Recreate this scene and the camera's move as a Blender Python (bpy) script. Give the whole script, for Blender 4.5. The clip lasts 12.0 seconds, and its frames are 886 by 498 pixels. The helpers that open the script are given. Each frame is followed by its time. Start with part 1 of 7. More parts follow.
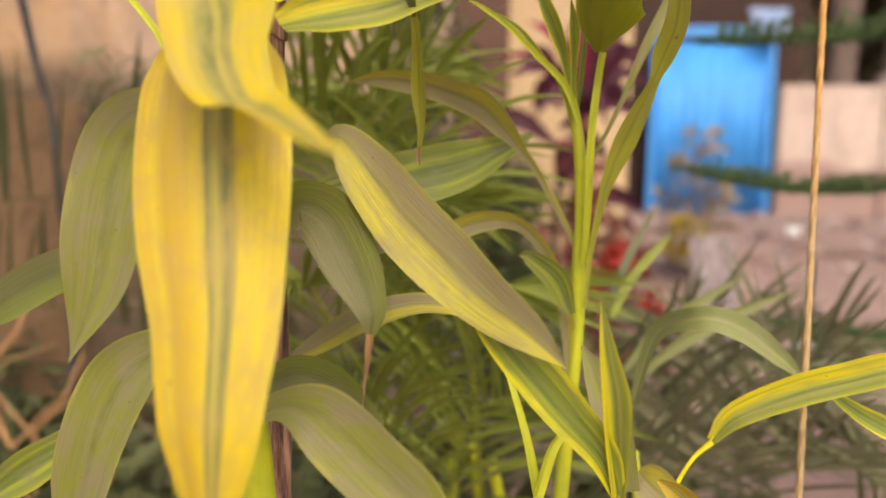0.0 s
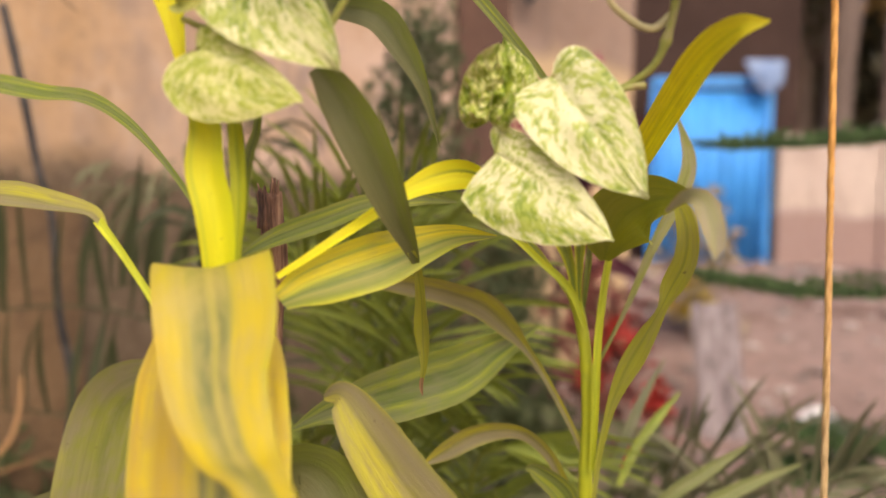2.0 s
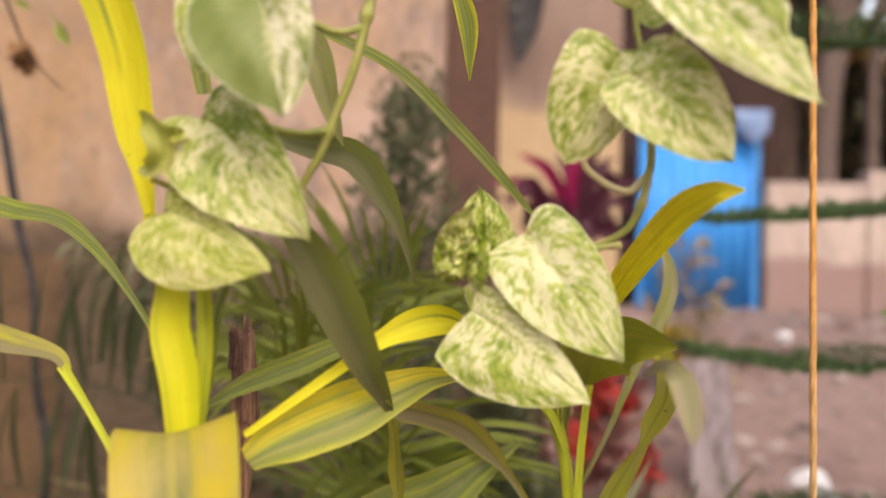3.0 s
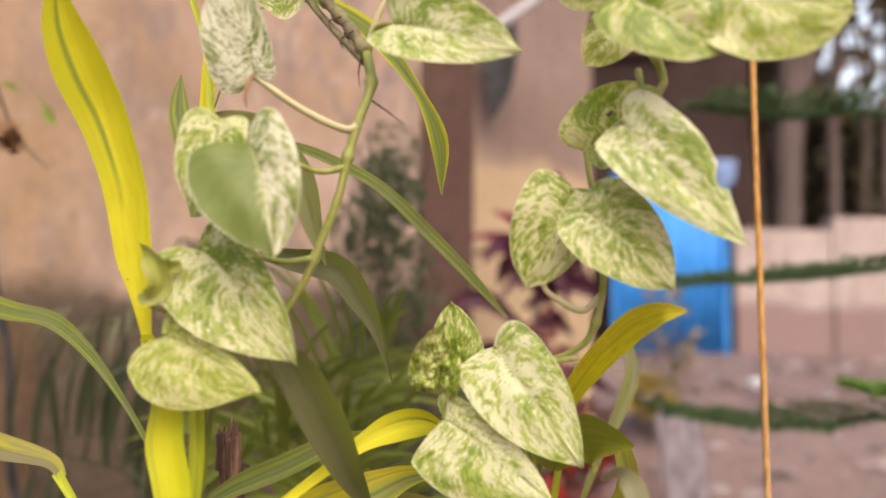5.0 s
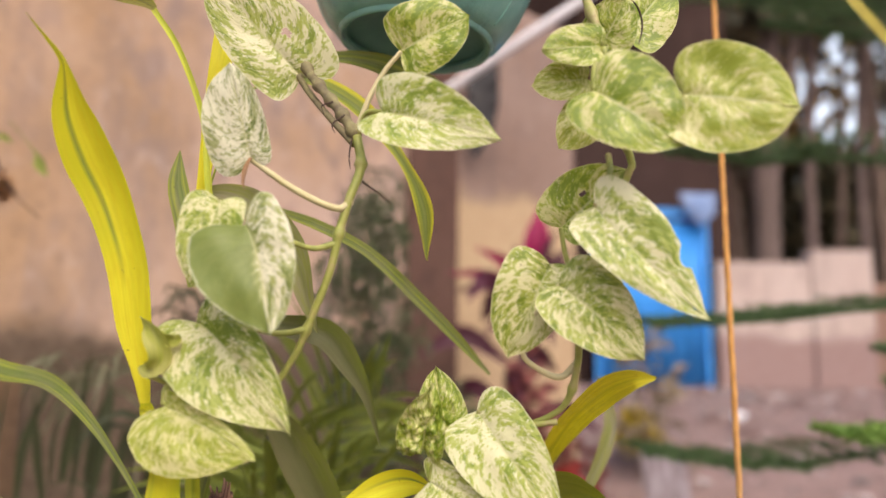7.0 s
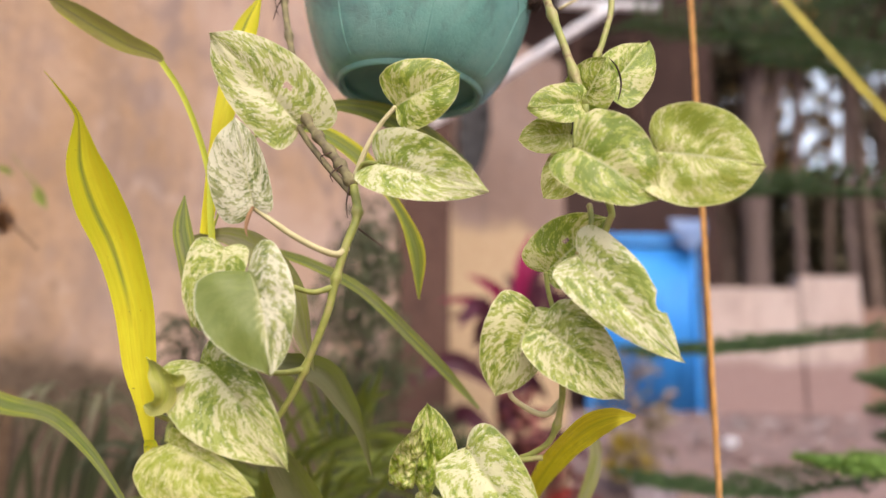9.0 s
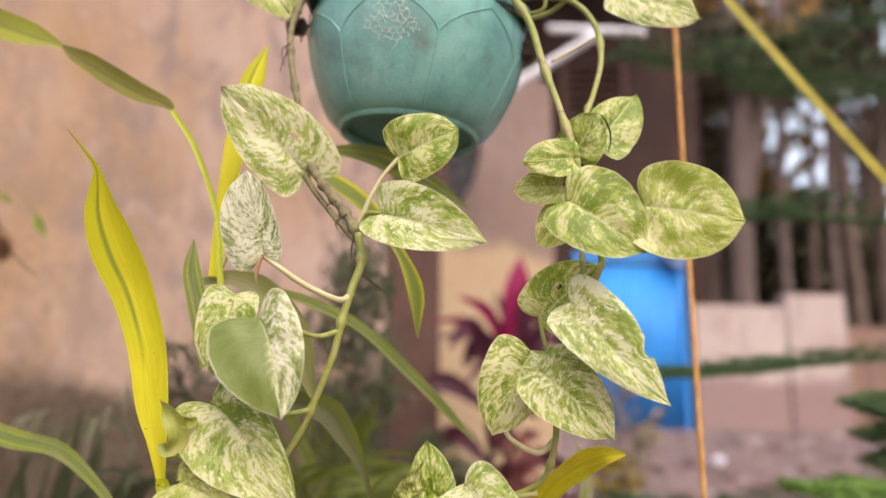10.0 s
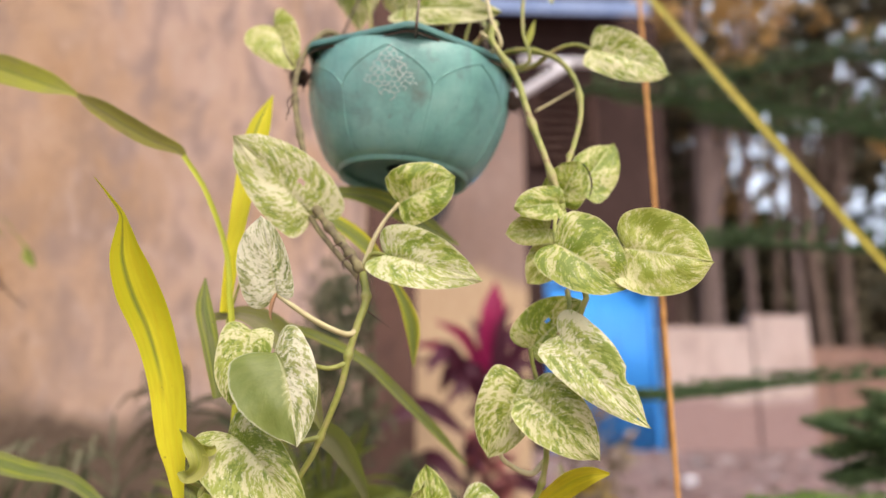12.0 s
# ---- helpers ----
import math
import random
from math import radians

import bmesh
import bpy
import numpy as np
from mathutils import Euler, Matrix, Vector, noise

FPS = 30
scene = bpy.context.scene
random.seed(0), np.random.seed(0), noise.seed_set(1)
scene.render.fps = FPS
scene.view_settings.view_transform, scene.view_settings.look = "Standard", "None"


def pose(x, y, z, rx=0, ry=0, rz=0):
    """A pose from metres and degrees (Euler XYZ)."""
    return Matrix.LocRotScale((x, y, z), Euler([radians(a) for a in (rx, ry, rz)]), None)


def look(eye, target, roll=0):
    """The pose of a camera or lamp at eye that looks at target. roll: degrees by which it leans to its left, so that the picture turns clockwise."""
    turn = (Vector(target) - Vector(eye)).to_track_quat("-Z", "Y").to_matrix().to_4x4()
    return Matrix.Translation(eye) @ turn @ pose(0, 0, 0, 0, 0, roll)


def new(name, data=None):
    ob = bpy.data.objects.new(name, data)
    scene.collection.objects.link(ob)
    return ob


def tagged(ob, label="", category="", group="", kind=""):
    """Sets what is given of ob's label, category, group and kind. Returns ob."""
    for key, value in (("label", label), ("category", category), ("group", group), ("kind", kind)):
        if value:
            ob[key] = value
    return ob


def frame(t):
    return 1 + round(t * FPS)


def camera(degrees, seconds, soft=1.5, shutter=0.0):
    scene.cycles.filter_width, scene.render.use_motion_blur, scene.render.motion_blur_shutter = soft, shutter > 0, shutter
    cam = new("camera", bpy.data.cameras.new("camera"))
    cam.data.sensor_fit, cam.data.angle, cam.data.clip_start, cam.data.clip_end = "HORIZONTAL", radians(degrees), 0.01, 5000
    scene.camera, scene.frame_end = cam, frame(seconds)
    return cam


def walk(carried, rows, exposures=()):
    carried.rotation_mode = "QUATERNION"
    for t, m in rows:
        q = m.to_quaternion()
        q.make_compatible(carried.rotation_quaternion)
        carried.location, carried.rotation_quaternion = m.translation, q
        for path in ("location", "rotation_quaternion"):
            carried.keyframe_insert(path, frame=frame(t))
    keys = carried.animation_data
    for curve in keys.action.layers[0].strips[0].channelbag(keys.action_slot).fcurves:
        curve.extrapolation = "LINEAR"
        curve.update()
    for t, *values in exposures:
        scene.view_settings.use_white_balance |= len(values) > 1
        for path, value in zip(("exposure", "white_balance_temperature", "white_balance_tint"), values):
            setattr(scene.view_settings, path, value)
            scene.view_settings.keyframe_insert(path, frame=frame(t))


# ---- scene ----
cam = camera(66.5, 12.0)
PATH = [
    (0, (0.07, 0.041, 0.917), (-0.109, 2.023, 0.715), 0.9),
    (0.5, (0.068, 0.041, 0.947), (-0.115, 2.023, 0.747), 1.2),
    (1, (0.062, 0.052, 0.99), (-0.122, 2.035, 0.801), 1.2),
    (1.5, (0.059, 0.061, 1.034), (-0.121, 2.047, 0.877), 1.0),
    (2, (0.062, 0.067, 1.08), (-0.119, 2.056, 0.974), 0.9),
    (2.5, (0.068, 0.078, 1.124), (-0.106, 2.07, 1.073), 1.2),
    (3, (0.071, 0.079, 1.157), (-0.087, 2.073, 1.162), 1.3),
    (3.5, (0.071, 0.074, 1.18), (-0.07, 2.069, 1.231), 1.3),
    (5.5, (0.076, 0.02, 1.21), (-0.001, 2.013, 1.366), 0.6),
    (6, (0.075, 0.009, 1.217), (0.012, 2.0, 1.394), 0.5),
    (6.5, (0.073, 0.006, 1.224), (0.023, 1.995, 1.423), 0.4),
    (7, (0.076, 0.002, 1.232), (0.029, 1.988, 1.459), 0.5),
    (9, (0.077, -0.029, 1.244), (0.053, 1.949, 1.54), 0.6),
    (9.5, (0.073, -0.046, 1.256), (0.061, 1.93, 1.566), 0.6),
    (10, (0.068, -0.061, 1.264), (0.077, 1.91, 1.605), 0.6),
    (10.5, (0.064, -0.076, 1.268), (0.098, 1.89, 1.635), 0.5),
    (11, (0.063, -0.095, 1.271), (0.108, 1.866, 1.662), 0.4),
    (11.5, (0.05, -0.107, 1.272), (0.117, 1.852, 1.669), 0.2),
    (12, (0.044, -0.113, 1.268), (0.136, 1.843, 1.676), -0.1),
]
cam.data.dof.use_dof = True
cam.data.dof.focus_distance = 0.54
cam.data.dof.aperture_fstop = 2.3
walk(cam, [(t, look(eye, target, roll)) for t, eye, target, roll in PATH], [(0.0, 1.0, 7450, 11), (2.0, 0.88, 7300, 12), (3.5, 0.77, 6850, 13), (6.0, 0.74, 6650, 14), (9.0, 0.76, 6400, 15), (12.0, 0.75, 6400, 15)])

# ---- world and sun ----
world = bpy.data.worlds.new("sky")
scene.world = world
world.use_nodes = True
wn = world.node_tree.nodes
sky = wn.new("ShaderNodeTexSky")
sky.sky_type, sky.sun_disc = "NISHITA", False
sky.sun_elevation, sky.sun_rotation = radians(50), radians(160)
sky.air_density, sky.dust_density, sky.ozone_density = 1.0, 5.0, 1.0
world.node_tree.links.new(sky.outputs[0], wn["Background"].inputs[0])
wn["Background"].inputs[1].default_value = 0.13
sun_data = bpy.data.lights.new("sun", "SUN")
sun_data.energy, sun_data.angle, sun_data.color = 0.9, radians(45), (1.0, 0.92, 0.82)
sun = new("sun", sun_data)
sun.matrix_world = look((1.2, -3.2, 4.6), (0, 0.4, 0))


# ---- materials ----
class Mat:
    """A node material under construction."""

    def __init__(self, name, rough=0.6, metal=0.0, spec=0.5):
        self.m = bpy.data.materials.new(name)
        self.m.use_nodes = True
        self.t = self.m.node_tree
        self.b = self.t.nodes["Principled BSDF"]
        self.b.inputs["Roughness"].default_value = rough
        self.b.inputs["Metallic"].default_value = metal
        self.b.inputs["Specular IOR Level"].default_value = spec

    def node(self, kind, **sets):
        n = self.t.nodes.new(kind)
        for key, value in sets.items():
            if key in n.inputs.keys():
                n.inputs[key].default_value = value
        return n

    def link(self, a, b):
        self.t.links.new(a, b)

    def coords(self, kind="Object", scale=(1, 1, 1), spread=0.0):
        c = self.node("ShaderNodeTexCoord")
        mp = self.node("ShaderNodeMapping")
        mp.inputs["Scale"].default_value = scale
        self.link(c.outputs[kind], mp.inputs["Vector"])
        if spread:
            info = self.node("ShaderNodeObjectInfo")
            add = self.node("ShaderNodeVectorMath")
            add.operation = "ADD"
            mul = self.math("MULTIPLY", info.outputs["Random"], spread)
            self.link(mp.outputs[0], add.inputs[0])
            self.link(mul, add.inputs[1])
            return add.outputs[0]
        return mp.outputs[0]

    def noise(self, vec, scale, detail=4.0, rough=0.55, dist=0.0):
        n = self.node("ShaderNodeTexNoise", Scale=scale, Detail=detail, Roughness=rough, Distortion=dist)
        self.link(vec, n.inputs["Vector"])
        return n.outputs["Fac"]

    def ramp(self, fac, stops):
        r = self.node("ShaderNodeValToRGB")
        e = r.color_ramp.elements
        while len(e) < len(stops):
            e.new(0.5)
        for el, (p, c) in zip(e, stops):
            el.position, el.color = p, (*c, 1.0)
        self.link(fac, r.inputs["Fac"])
        return r.outputs["Color"]

    def math(self, op, a, b=0.0, clamp=False):
        n = self.node("ShaderNodeMath")
        n.operation, n.use_clamp = op, clamp
        for k, v in enumerate((a, b)):
            if isinstance(v, (int, float)):
                n.inputs[k].default_value = v
            else:
                self.link(v, n.inputs[k])
        return n.outputs[0]

    def mix(self, fac, a, b, kind="MIX"):
        n = self.node("ShaderNodeMix")
        n.data_type, n.blend_type = "RGBA", kind
        for sock, v in ((n.inputs[0], fac), (n.inputs[6], a), (n.inputs[7], b)):
            if isinstance(v, (int, float)):
                sock.default_value = v
            elif isinstance(v, tuple):
                sock.default_value = (*v, 1.0)
            else:
                self.link(v, sock)
        return n.outputs[2]

    def colour(self, c):
        if isinstance(c, tuple):
            self.b.inputs["Base Color"].default_value = (*c, 1.0)
        else:
            self.link(c, self.b.inputs["Base Color"])
        return self

    def bump(self, height, strength=0.3, distance=0.002):
        n = self.node("ShaderNodeBump", Strength=strength, Distance=distance)
        self.link(height, n.inputs["Height"])
        self.link(n.outputs[0], self.b.inputs["Normal"])
        return self

    def thin(self, colour, share=0.25):
        """Lets some light through, as a leaf does."""
        tr = self.node("ShaderNodeBsdfTranslucent")
        if isinstance(colour, tuple):
            tr.inputs[0].default_value = (*colour, 1.0)
        else:
            self.link(colour, tr.inputs[0])
        mx = self.node("ShaderNodeMixShader", Fac=share)
        self.link(self.b.outputs[0], mx.inputs[1])
        self.link(tr.outputs[0], mx.inputs[2])
        self.link(mx.outputs[0], self.t.nodes["Material Output"].inputs["Surface"])
        return self


def uv_split(m):
    uv = m.node("ShaderNodeUVMap")
    sep = m.node("ShaderNodeSeparateXYZ")
    m.link(uv.outputs[0], sep.inputs[0])
    return sep.outputs[0], sep.outputs[1]


def spread_vec(m, x, y, spread=37.0):
    info = m.node("ShaderNodeObjectInfo")
    z = m.math("MULTIPLY", info.outputs["Random"], spread)
    com = m.node("ShaderNodeCombineXYZ")
    for k, v in enumerate((x, y, z)):
        m.link(v, com.inputs[k])
    return com.outputs[0]


def blade_mat(name, stops, patch=(0.26, 0.21, 0.14), blotch=0.3, streak=(0.08, 0.10, 0.03), lines=0.5, warp=0.10, share=0.25, rough=0.42, cloudy=1.5, fade=None):
    """Strap leaf: stripes of colour across its width that waver along it, dark streaks, dull blotches and fine veins."""
    m = Mat(name, rough, spec=0.4)
    u, v = uv_split(m)
    sway = m.noise(spread_vec(m, m.math("MULTIPLY", u, 2.5), m.math("MULTIPLY", v, 1.6)), 1.3, 3.0, 0.55)
    fray = m.noise(spread_vec(m, m.math("MULTIPLY", u, 22.0), m.math("MULTIPLY", v, 4.0), 53.0), 1.0, 4.0, 0.65)
    shift = m.math("ADD", m.math("MULTIPLY", m.math("SUBTRACT", sway, 0.5), warp * 2.6), m.math("MULTIPLY", m.math("SUBTRACT", fray, 0.5), warp * 1.2))
    col = m.ramp(m.math("ADD", u, shift), stops)
    if fade:
        col = m.mix(m.math("MULTIPLY", m.ramp(m.math("MULTIPLY", v, 0.5), [(fade[0] / 2, (1, 1, 1)), (fade[1] / 2, (0, 0, 0))]), fade[3]), col, fade[2])
    cloud = m.noise(spread_vec(m, m.math("MULTIPLY", u, 2.2), m.math("MULTIPLY", v, 5.5), 29.0), 1.0, 3.0, 0.6, 0.6)
    col = m.mix(m.math("MULTIPLY", m.ramp(cloud, [(0.46, (0, 0, 0)), (0.68, (1, 1, 1))]), min(1.0, cloudy * blotch)), col, patch)
    spots = m.noise(spread_vec(m, m.math("MULTIPLY", u, 7.0), m.math("MULTIPLY", v, 9.0), 19.0), 1.0, 5.0, 0.62, 0.3)
    col = m.mix(m.math("MULTIPLY", m.ramp(spots, [(0.44, (0, 0, 0)), (0.66, (1, 1, 1))]), blotch), col, patch)
    dark = m.noise(spread_vec(m, m.math("MULTIPLY", u, 17.0), m.math("MULTIPLY", v, 3.2), 83.0), 1.0, 4.0, 0.6)
    col = m.mix(m.math("MULTIPLY", m.ramp(dark, [(0.47, (0, 0, 0)), (0.68, (1, 1, 1))]), lines * 0.75), col, streak)
    vein = m.noise(spread_vec(m, m.math("MULTIPLY", u, 75.0), m.math("MULTIPLY", v, 0.8)), 1.0, 2.0, 0.5)
    col = m.mix(m.math("MULTIPLY", m.ramp(vein, [(0.45, (0, 0, 0)), (0.70, (1, 1, 1))]), 0.22), col, streak)
    speck = m.noise(m.coords("Object", spread=7.0), 210.0, 2.0, 0.6)
    col = m.mix(m.math("MULTIPLY", m.ramp(speck, [(0.72, (0, 0, 0)), (0.76, (1, 1, 1))]), 0.5), col, (0.09, 0.06, 0.03))
    m.colour(col)
    m.bump(m.math("ADD", m.math("ADD", fray, m.math("MULTIPLY", vein, 0.6)), m.math("MULTIPLY", dark, 0.7)), 0.42, 0.0013)
    rg = m.node("ShaderNodeMapRange")
    m.link(spots, rg.inputs[0])
    rg.inputs[3].default_value, rg.inputs[4].default_value = rough - 0.12, rough + 0.24
    m.link(rg.outputs[0], m.b.inputs["Roughness"])
    return m.thin(col, share).m


def plain_stops(edge, field, heart_col, rim=0.06):
    return [(0.0, edge), (rim, field), (0.40, field), (0.5, heart_col), (0.60, field), (1 - rim, field), (1.0, edge)]


GOLD, GOLD_DEEP, SAGE, SAGE_DARK = (0.60, 0.455, 0.013), (0.54, 0.365, 0.012), (0.26, 0.25, 0.06), (0.145, 0.155, 0.045)
YELLOW = blade_mat("leaf_yellow", [(0.0, (0.50, 0.41, 0.03)), (0.04, GOLD_DEEP), (0.13, GOLD), (0.21, (0.44, 0.30, 0.012)), (0.33, GOLD_DEEP), (0.41, GOLD), (0.455, (0.56, 0.45, 0.04)), (0.475, SAGE_DARK), (0.51, SAGE), (0.545, (0.44, 0.39, 0.05)), (0.575, SAGE), (0.60, SAGE_DARK), (0.64, SAGE), (0.67, GOLD), (0.80, (0.64, 0.49, 0.015)), (0.95, GOLD), (1.0, (0.54, 0.47, 0.03))], (0.42, 0.30, 0.085), 0.6, (0.38, 0.29, 0.06), 0.55, 0.03, cloudy=0.7)
YELLOW_BENT = blade_mat("leaf_yellow_bent", [(0.0, (0.48, 0.34, 0.012)), (0.10, (0.53, 0.405, 0.012)), (0.24, (0.40, 0.33, 0.04)), (0.30, SAGE), (0.40, SAGE_DARK), (0.46, (0.36, 0.32, 0.05)), (0.52, SAGE_DARK), (0.60, SAGE), (0.66, (0.53, 0.405, 0.012)), (0.95, (0.54, 0.42, 0.013)), (1.0, (0.50, 0.45, 0.02))], (0.44, 0.35, 0.10), 0.5, (0.30, 0.27, 0.06), 0.35, 0.07, cloudy=1.0, fade=(0.10, 0.40, (0.34, 0.32, 0.04), 0.6))
YELLOW_PURE = blade_mat("leaf_yellow_side", [(0.0, (0.70, 0.68, 0.014)), (0.40, (0.87, 0.83, 0.03)), (0.60, (0.86, 0.83, 0.03)), (0.635, (0.40, 0.45, 0.03)), (0.67, (0.20, 0.29, 0.05)), (0.71, (0.42, 0.48, 0.03)), (0.75, (0.70, 0.70, 0.016)), (1.0, (0.66, 0.66, 0.014))], (0.74, 0.56, 0.01), 0.25, (0.56, 0.56, 0.02), 0.15, 0.025, 0.42, cloudy=0.5, fade=(0.45, 0.64, (0.90, 0.85, 0.03), 1.0))
NECK = blade_mat("leaf_neck", [(0.0, (0.60, 0.63, 0.015)), (0.40, (0.72, 0.69, 0.016)), (0.80, (0.66, 0.63, 0.015)), (0.88, (0.46, 0.50, 0.03)), (1.0, (0.66, 0.60, 0.015))], (0.58, 0.60, 0.02), 0.2, (0.46, 0.50, 0.03), 0.25, 0.04)
LIME = blade_mat("leaf_lime", [(0.0, (0.72, 0.66, 0.02)), (0.08, (0.62, 0.60, 0.02)), (0.16, (0.24, 0.30, 0.03)), (0.30, (0.38, 0.42, 0.03)), (0.38, (0.15, 0.21, 0.03)), (0.50, (0.24, 0.28, 0.05)), (0.58, (0.12, 0.17, 0.03)), (0.72, (0.32, 0.36, 0.03)), (0.80, (0.22, 0.28, 0.03)), (0.90, (0.64, 0.61, 0.02)), (1.0, (0.72, 0.66, 0.02))], (0.24, 0.27, 0.08), 0.3, (0.09, 0.14, 0.025), 0.5, 0.11)
OLIVE = blade_mat("leaf_olive", plain_stops((0.36, 0.35, 0.07), (0.225, 0.24, 0.045), (0.16, 0.18, 0.035), 0.04), (0.25, 0.22, 0.13), 0.6, (0.13, 0.145, 0.035), 0.4, 0.14)
OLIVE_LIME = blade_mat("leaf_olive_lime", [(0.0, (0.36, 0.33, 0.05)), (0.10, (0.44, 0.41, 0.03)), (0.34, (0.45, 0.41, 0.03)), (0.46, (0.33, 0.31, 0.05)), (0.51, (0.21, 0.19, 0.06)), (0.58, (0.27, 0.245, 0.085)), (0.80, (0.25, 0.215, 0.12)), (0.94, (0.27, 0.24, 0.095)), (1.0, (0.36, 0.35, 0.06))], (0.25, 0.205, 0.125), 0.5, (0.17, 0.155, 0.05), 0.4, 0.10, cloudy=0.6)
GREY_LEAF = blade_mat("leaf_dull", [(0.0, (0.16, 0.155, 0.06)), (0.40, (0.12, 0.13, 0.045)), (0.52, (0.10, 0.115, 0.03)), (0.64, (0.125, 0.15, 0.025)), (1.0, (0.16, 0.195, 0.02))], (0.15, 0.145, 0.065), 0.35, (0.07, 0.08, 0.02), 0.25, 0.12)
HALF_GOLD = blade_mat("leaf_half_gold", [(0.0, (0.50, 0.47, 0.03)), (0.08, (0.30, 0.33, 0.03)), (0.18, (0.18, 0.22, 0.03)), (0.32, (0.29, 0.29, 0.07)), (0.42, (0.12, 0.17, 0.03)), (0.52, (0.38, 0.40, 0.03)), (0.66, (0.66, 0.56, 0.012)), (0.76, (0.66, 0.56, 0.012)), (0.80, (0.36, 0.40, 0.03)), (0.85, (0.68, 0.58, 0.012)), (1.0, (0.70, 0.60, 0.012))], (0.30, 0.29, 0.09), 0.25, (0.14, 0.17, 0.03), 0.3, 0.08)
BRONZE = blade_mat("leaf_bronze", plain_stops((0.36, 0.34, 0.015), (0.21, 0.20, 0.016), (0.11, 0.11, 0.015)), (0.18, 0.13, 0.04), 0.4, (0.08, 0.07, 0.02), 0.5, 0.15)
GREEN = blade_mat("leaf_green", [(0.0, (0.30, 0.32, 0.03)), (0.10, (0.17, 0.22, 0.03)), (0.24, (0.36, 0.40, 0.03)), (0.34, (0.13, 0.18, 0.03)), (0.48, (0.20, 0.24, 0.05)), (0.58, (0.11, 0.155, 0.03)), (0.72, (0.34, 0.38, 0.03)), (0.82, (0.15, 0.20, 0.03)), (1.0, (0.30, 0.32, 0.03))], (0.22, 0.22, 0.10), 0.45, (0.09, 0.13, 0.025), 0.5, 0.14)
CUP = blade_mat("leaf_cupped", plain_stops((0.34, 0.35, 0.02), (0.24, 0.26, 0.016), (0.19, 0.22, 0.016)), (0.28, 0.28, 0.04), 0.3, (0.10, 0.12, 0.012), 0.3, 0.1, 0.3)
CURL = blade_mat("leaf_curled", plain_stops((0.52, 0.53, 0.10), (0.44, 0.47, 0.07), (0.36, 0.41, 0.06)), (0.55, 0.54, 0.18), 0.5, (0.18, 0.22, 0.03), 0.3, 0.1, 0.35)
TIP = blade_mat("leaf_lime_tip", plain_stops((0.42, 0.42, 0.03), (0.36, 0.37, 0.035), (0.22, 0.26, 0.03)), (0.30, 0.29, 0.08), 0.4, (0.18, 0.20, 0.03), 0.3)
YELLOW_OLIVE = blade_mat("leaf_yellow_olive", plain_stops((0.88, 0.78, 0.03), (0.82, 0.72, 0.02), (0.62, 0.57, 0.016)), (0.66, 0.56, 0.02), 0.4, (0.28, 0.27, 0.02), 0.4, 0.06)
SHEATH = blade_mat("stem_sheath", plain_stops((0.56, 0.58, 0.02), (0.52, 0.54, 0.03), (0.33, 0.40, 0.03)), (0.34, 0.40, 0.04), 0.4, (0.30, 0.36, 0.03), 0.4, 0.1, 0.12)
MAGENTA = blade_mat("leaf_magenta", plain_stops((0.40, 0.012, 0.11), (0.34, 0.010, 0.09), (0.20, 0.008, 0.05)), (0.30, 0.016, 0.10), 0.3, (0.25, 0.01, 0.07), 0.3, 0.1, 0.3)
MAROON = blade_mat("leaf_maroon", plain_stops((0.13, 0.018, 0.045), (0.085, 0.016, 0.036), (0.05, 0.012, 0.02)), (0.10, 0.03, 0.05), 0.3, (0.04, 0.012, 0.02), 0.3)
PALM = blade_mat("leaf_palm", plain_stops((0.36, 0.40, 0.05), (0.29, 0.345, 0.04), (0.20, 0.26, 0.035)), (0.12, 0.14, 0.06), 0.4, (0.05, 0.09, 0.025), 0.4)
PALM_GREY = blade_mat("leaf_palm_grey", plain_stops((0.22, 0.23, 0.12), (0.19, 0.205, 0.105), (0.14, 0.16, 0.08)), (0.24, 0.21, 0.15), 0.5, (0.08, 0.10, 0.05), 0.35)
# much darker copy of the palm leaf; shade beside the wall is in its colour
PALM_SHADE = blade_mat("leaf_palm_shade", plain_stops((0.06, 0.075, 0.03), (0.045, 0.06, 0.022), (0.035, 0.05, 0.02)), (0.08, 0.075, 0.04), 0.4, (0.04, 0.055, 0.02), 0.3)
PALE_STRAP = blade_mat("leaf_pale_strap", plain_stops((0.27, 0.29, 0.09), (0.21, 0.24, 0.08), (0.30, 0.31, 0.13)), (0.25, 0.25, 0.13), 0.4, (0.13, 0.15, 0.05), 0.3)
FADING = blade_mat("leaf_fading", plain_stops((0.38, 0.25, 0.09), (0.27, 0.26, 0.11), (0.22, 0.22, 0.09), 0.10), (0.30, 0.25, 0.17), 0.6, (0.20, 0.19, 0.09), 0.3, 0.1)
DRY = blade_mat("leaf_dry", plain_stops((0.40, 0.22, 0.10), (0.36, 0.20, 0.09), (0.25, 0.13, 0.06)), (0.30, 0.19, 0.11), 0.4, (0.16, 0.09, 0.05), 0.4, 0.1, 0.1, 0.7)


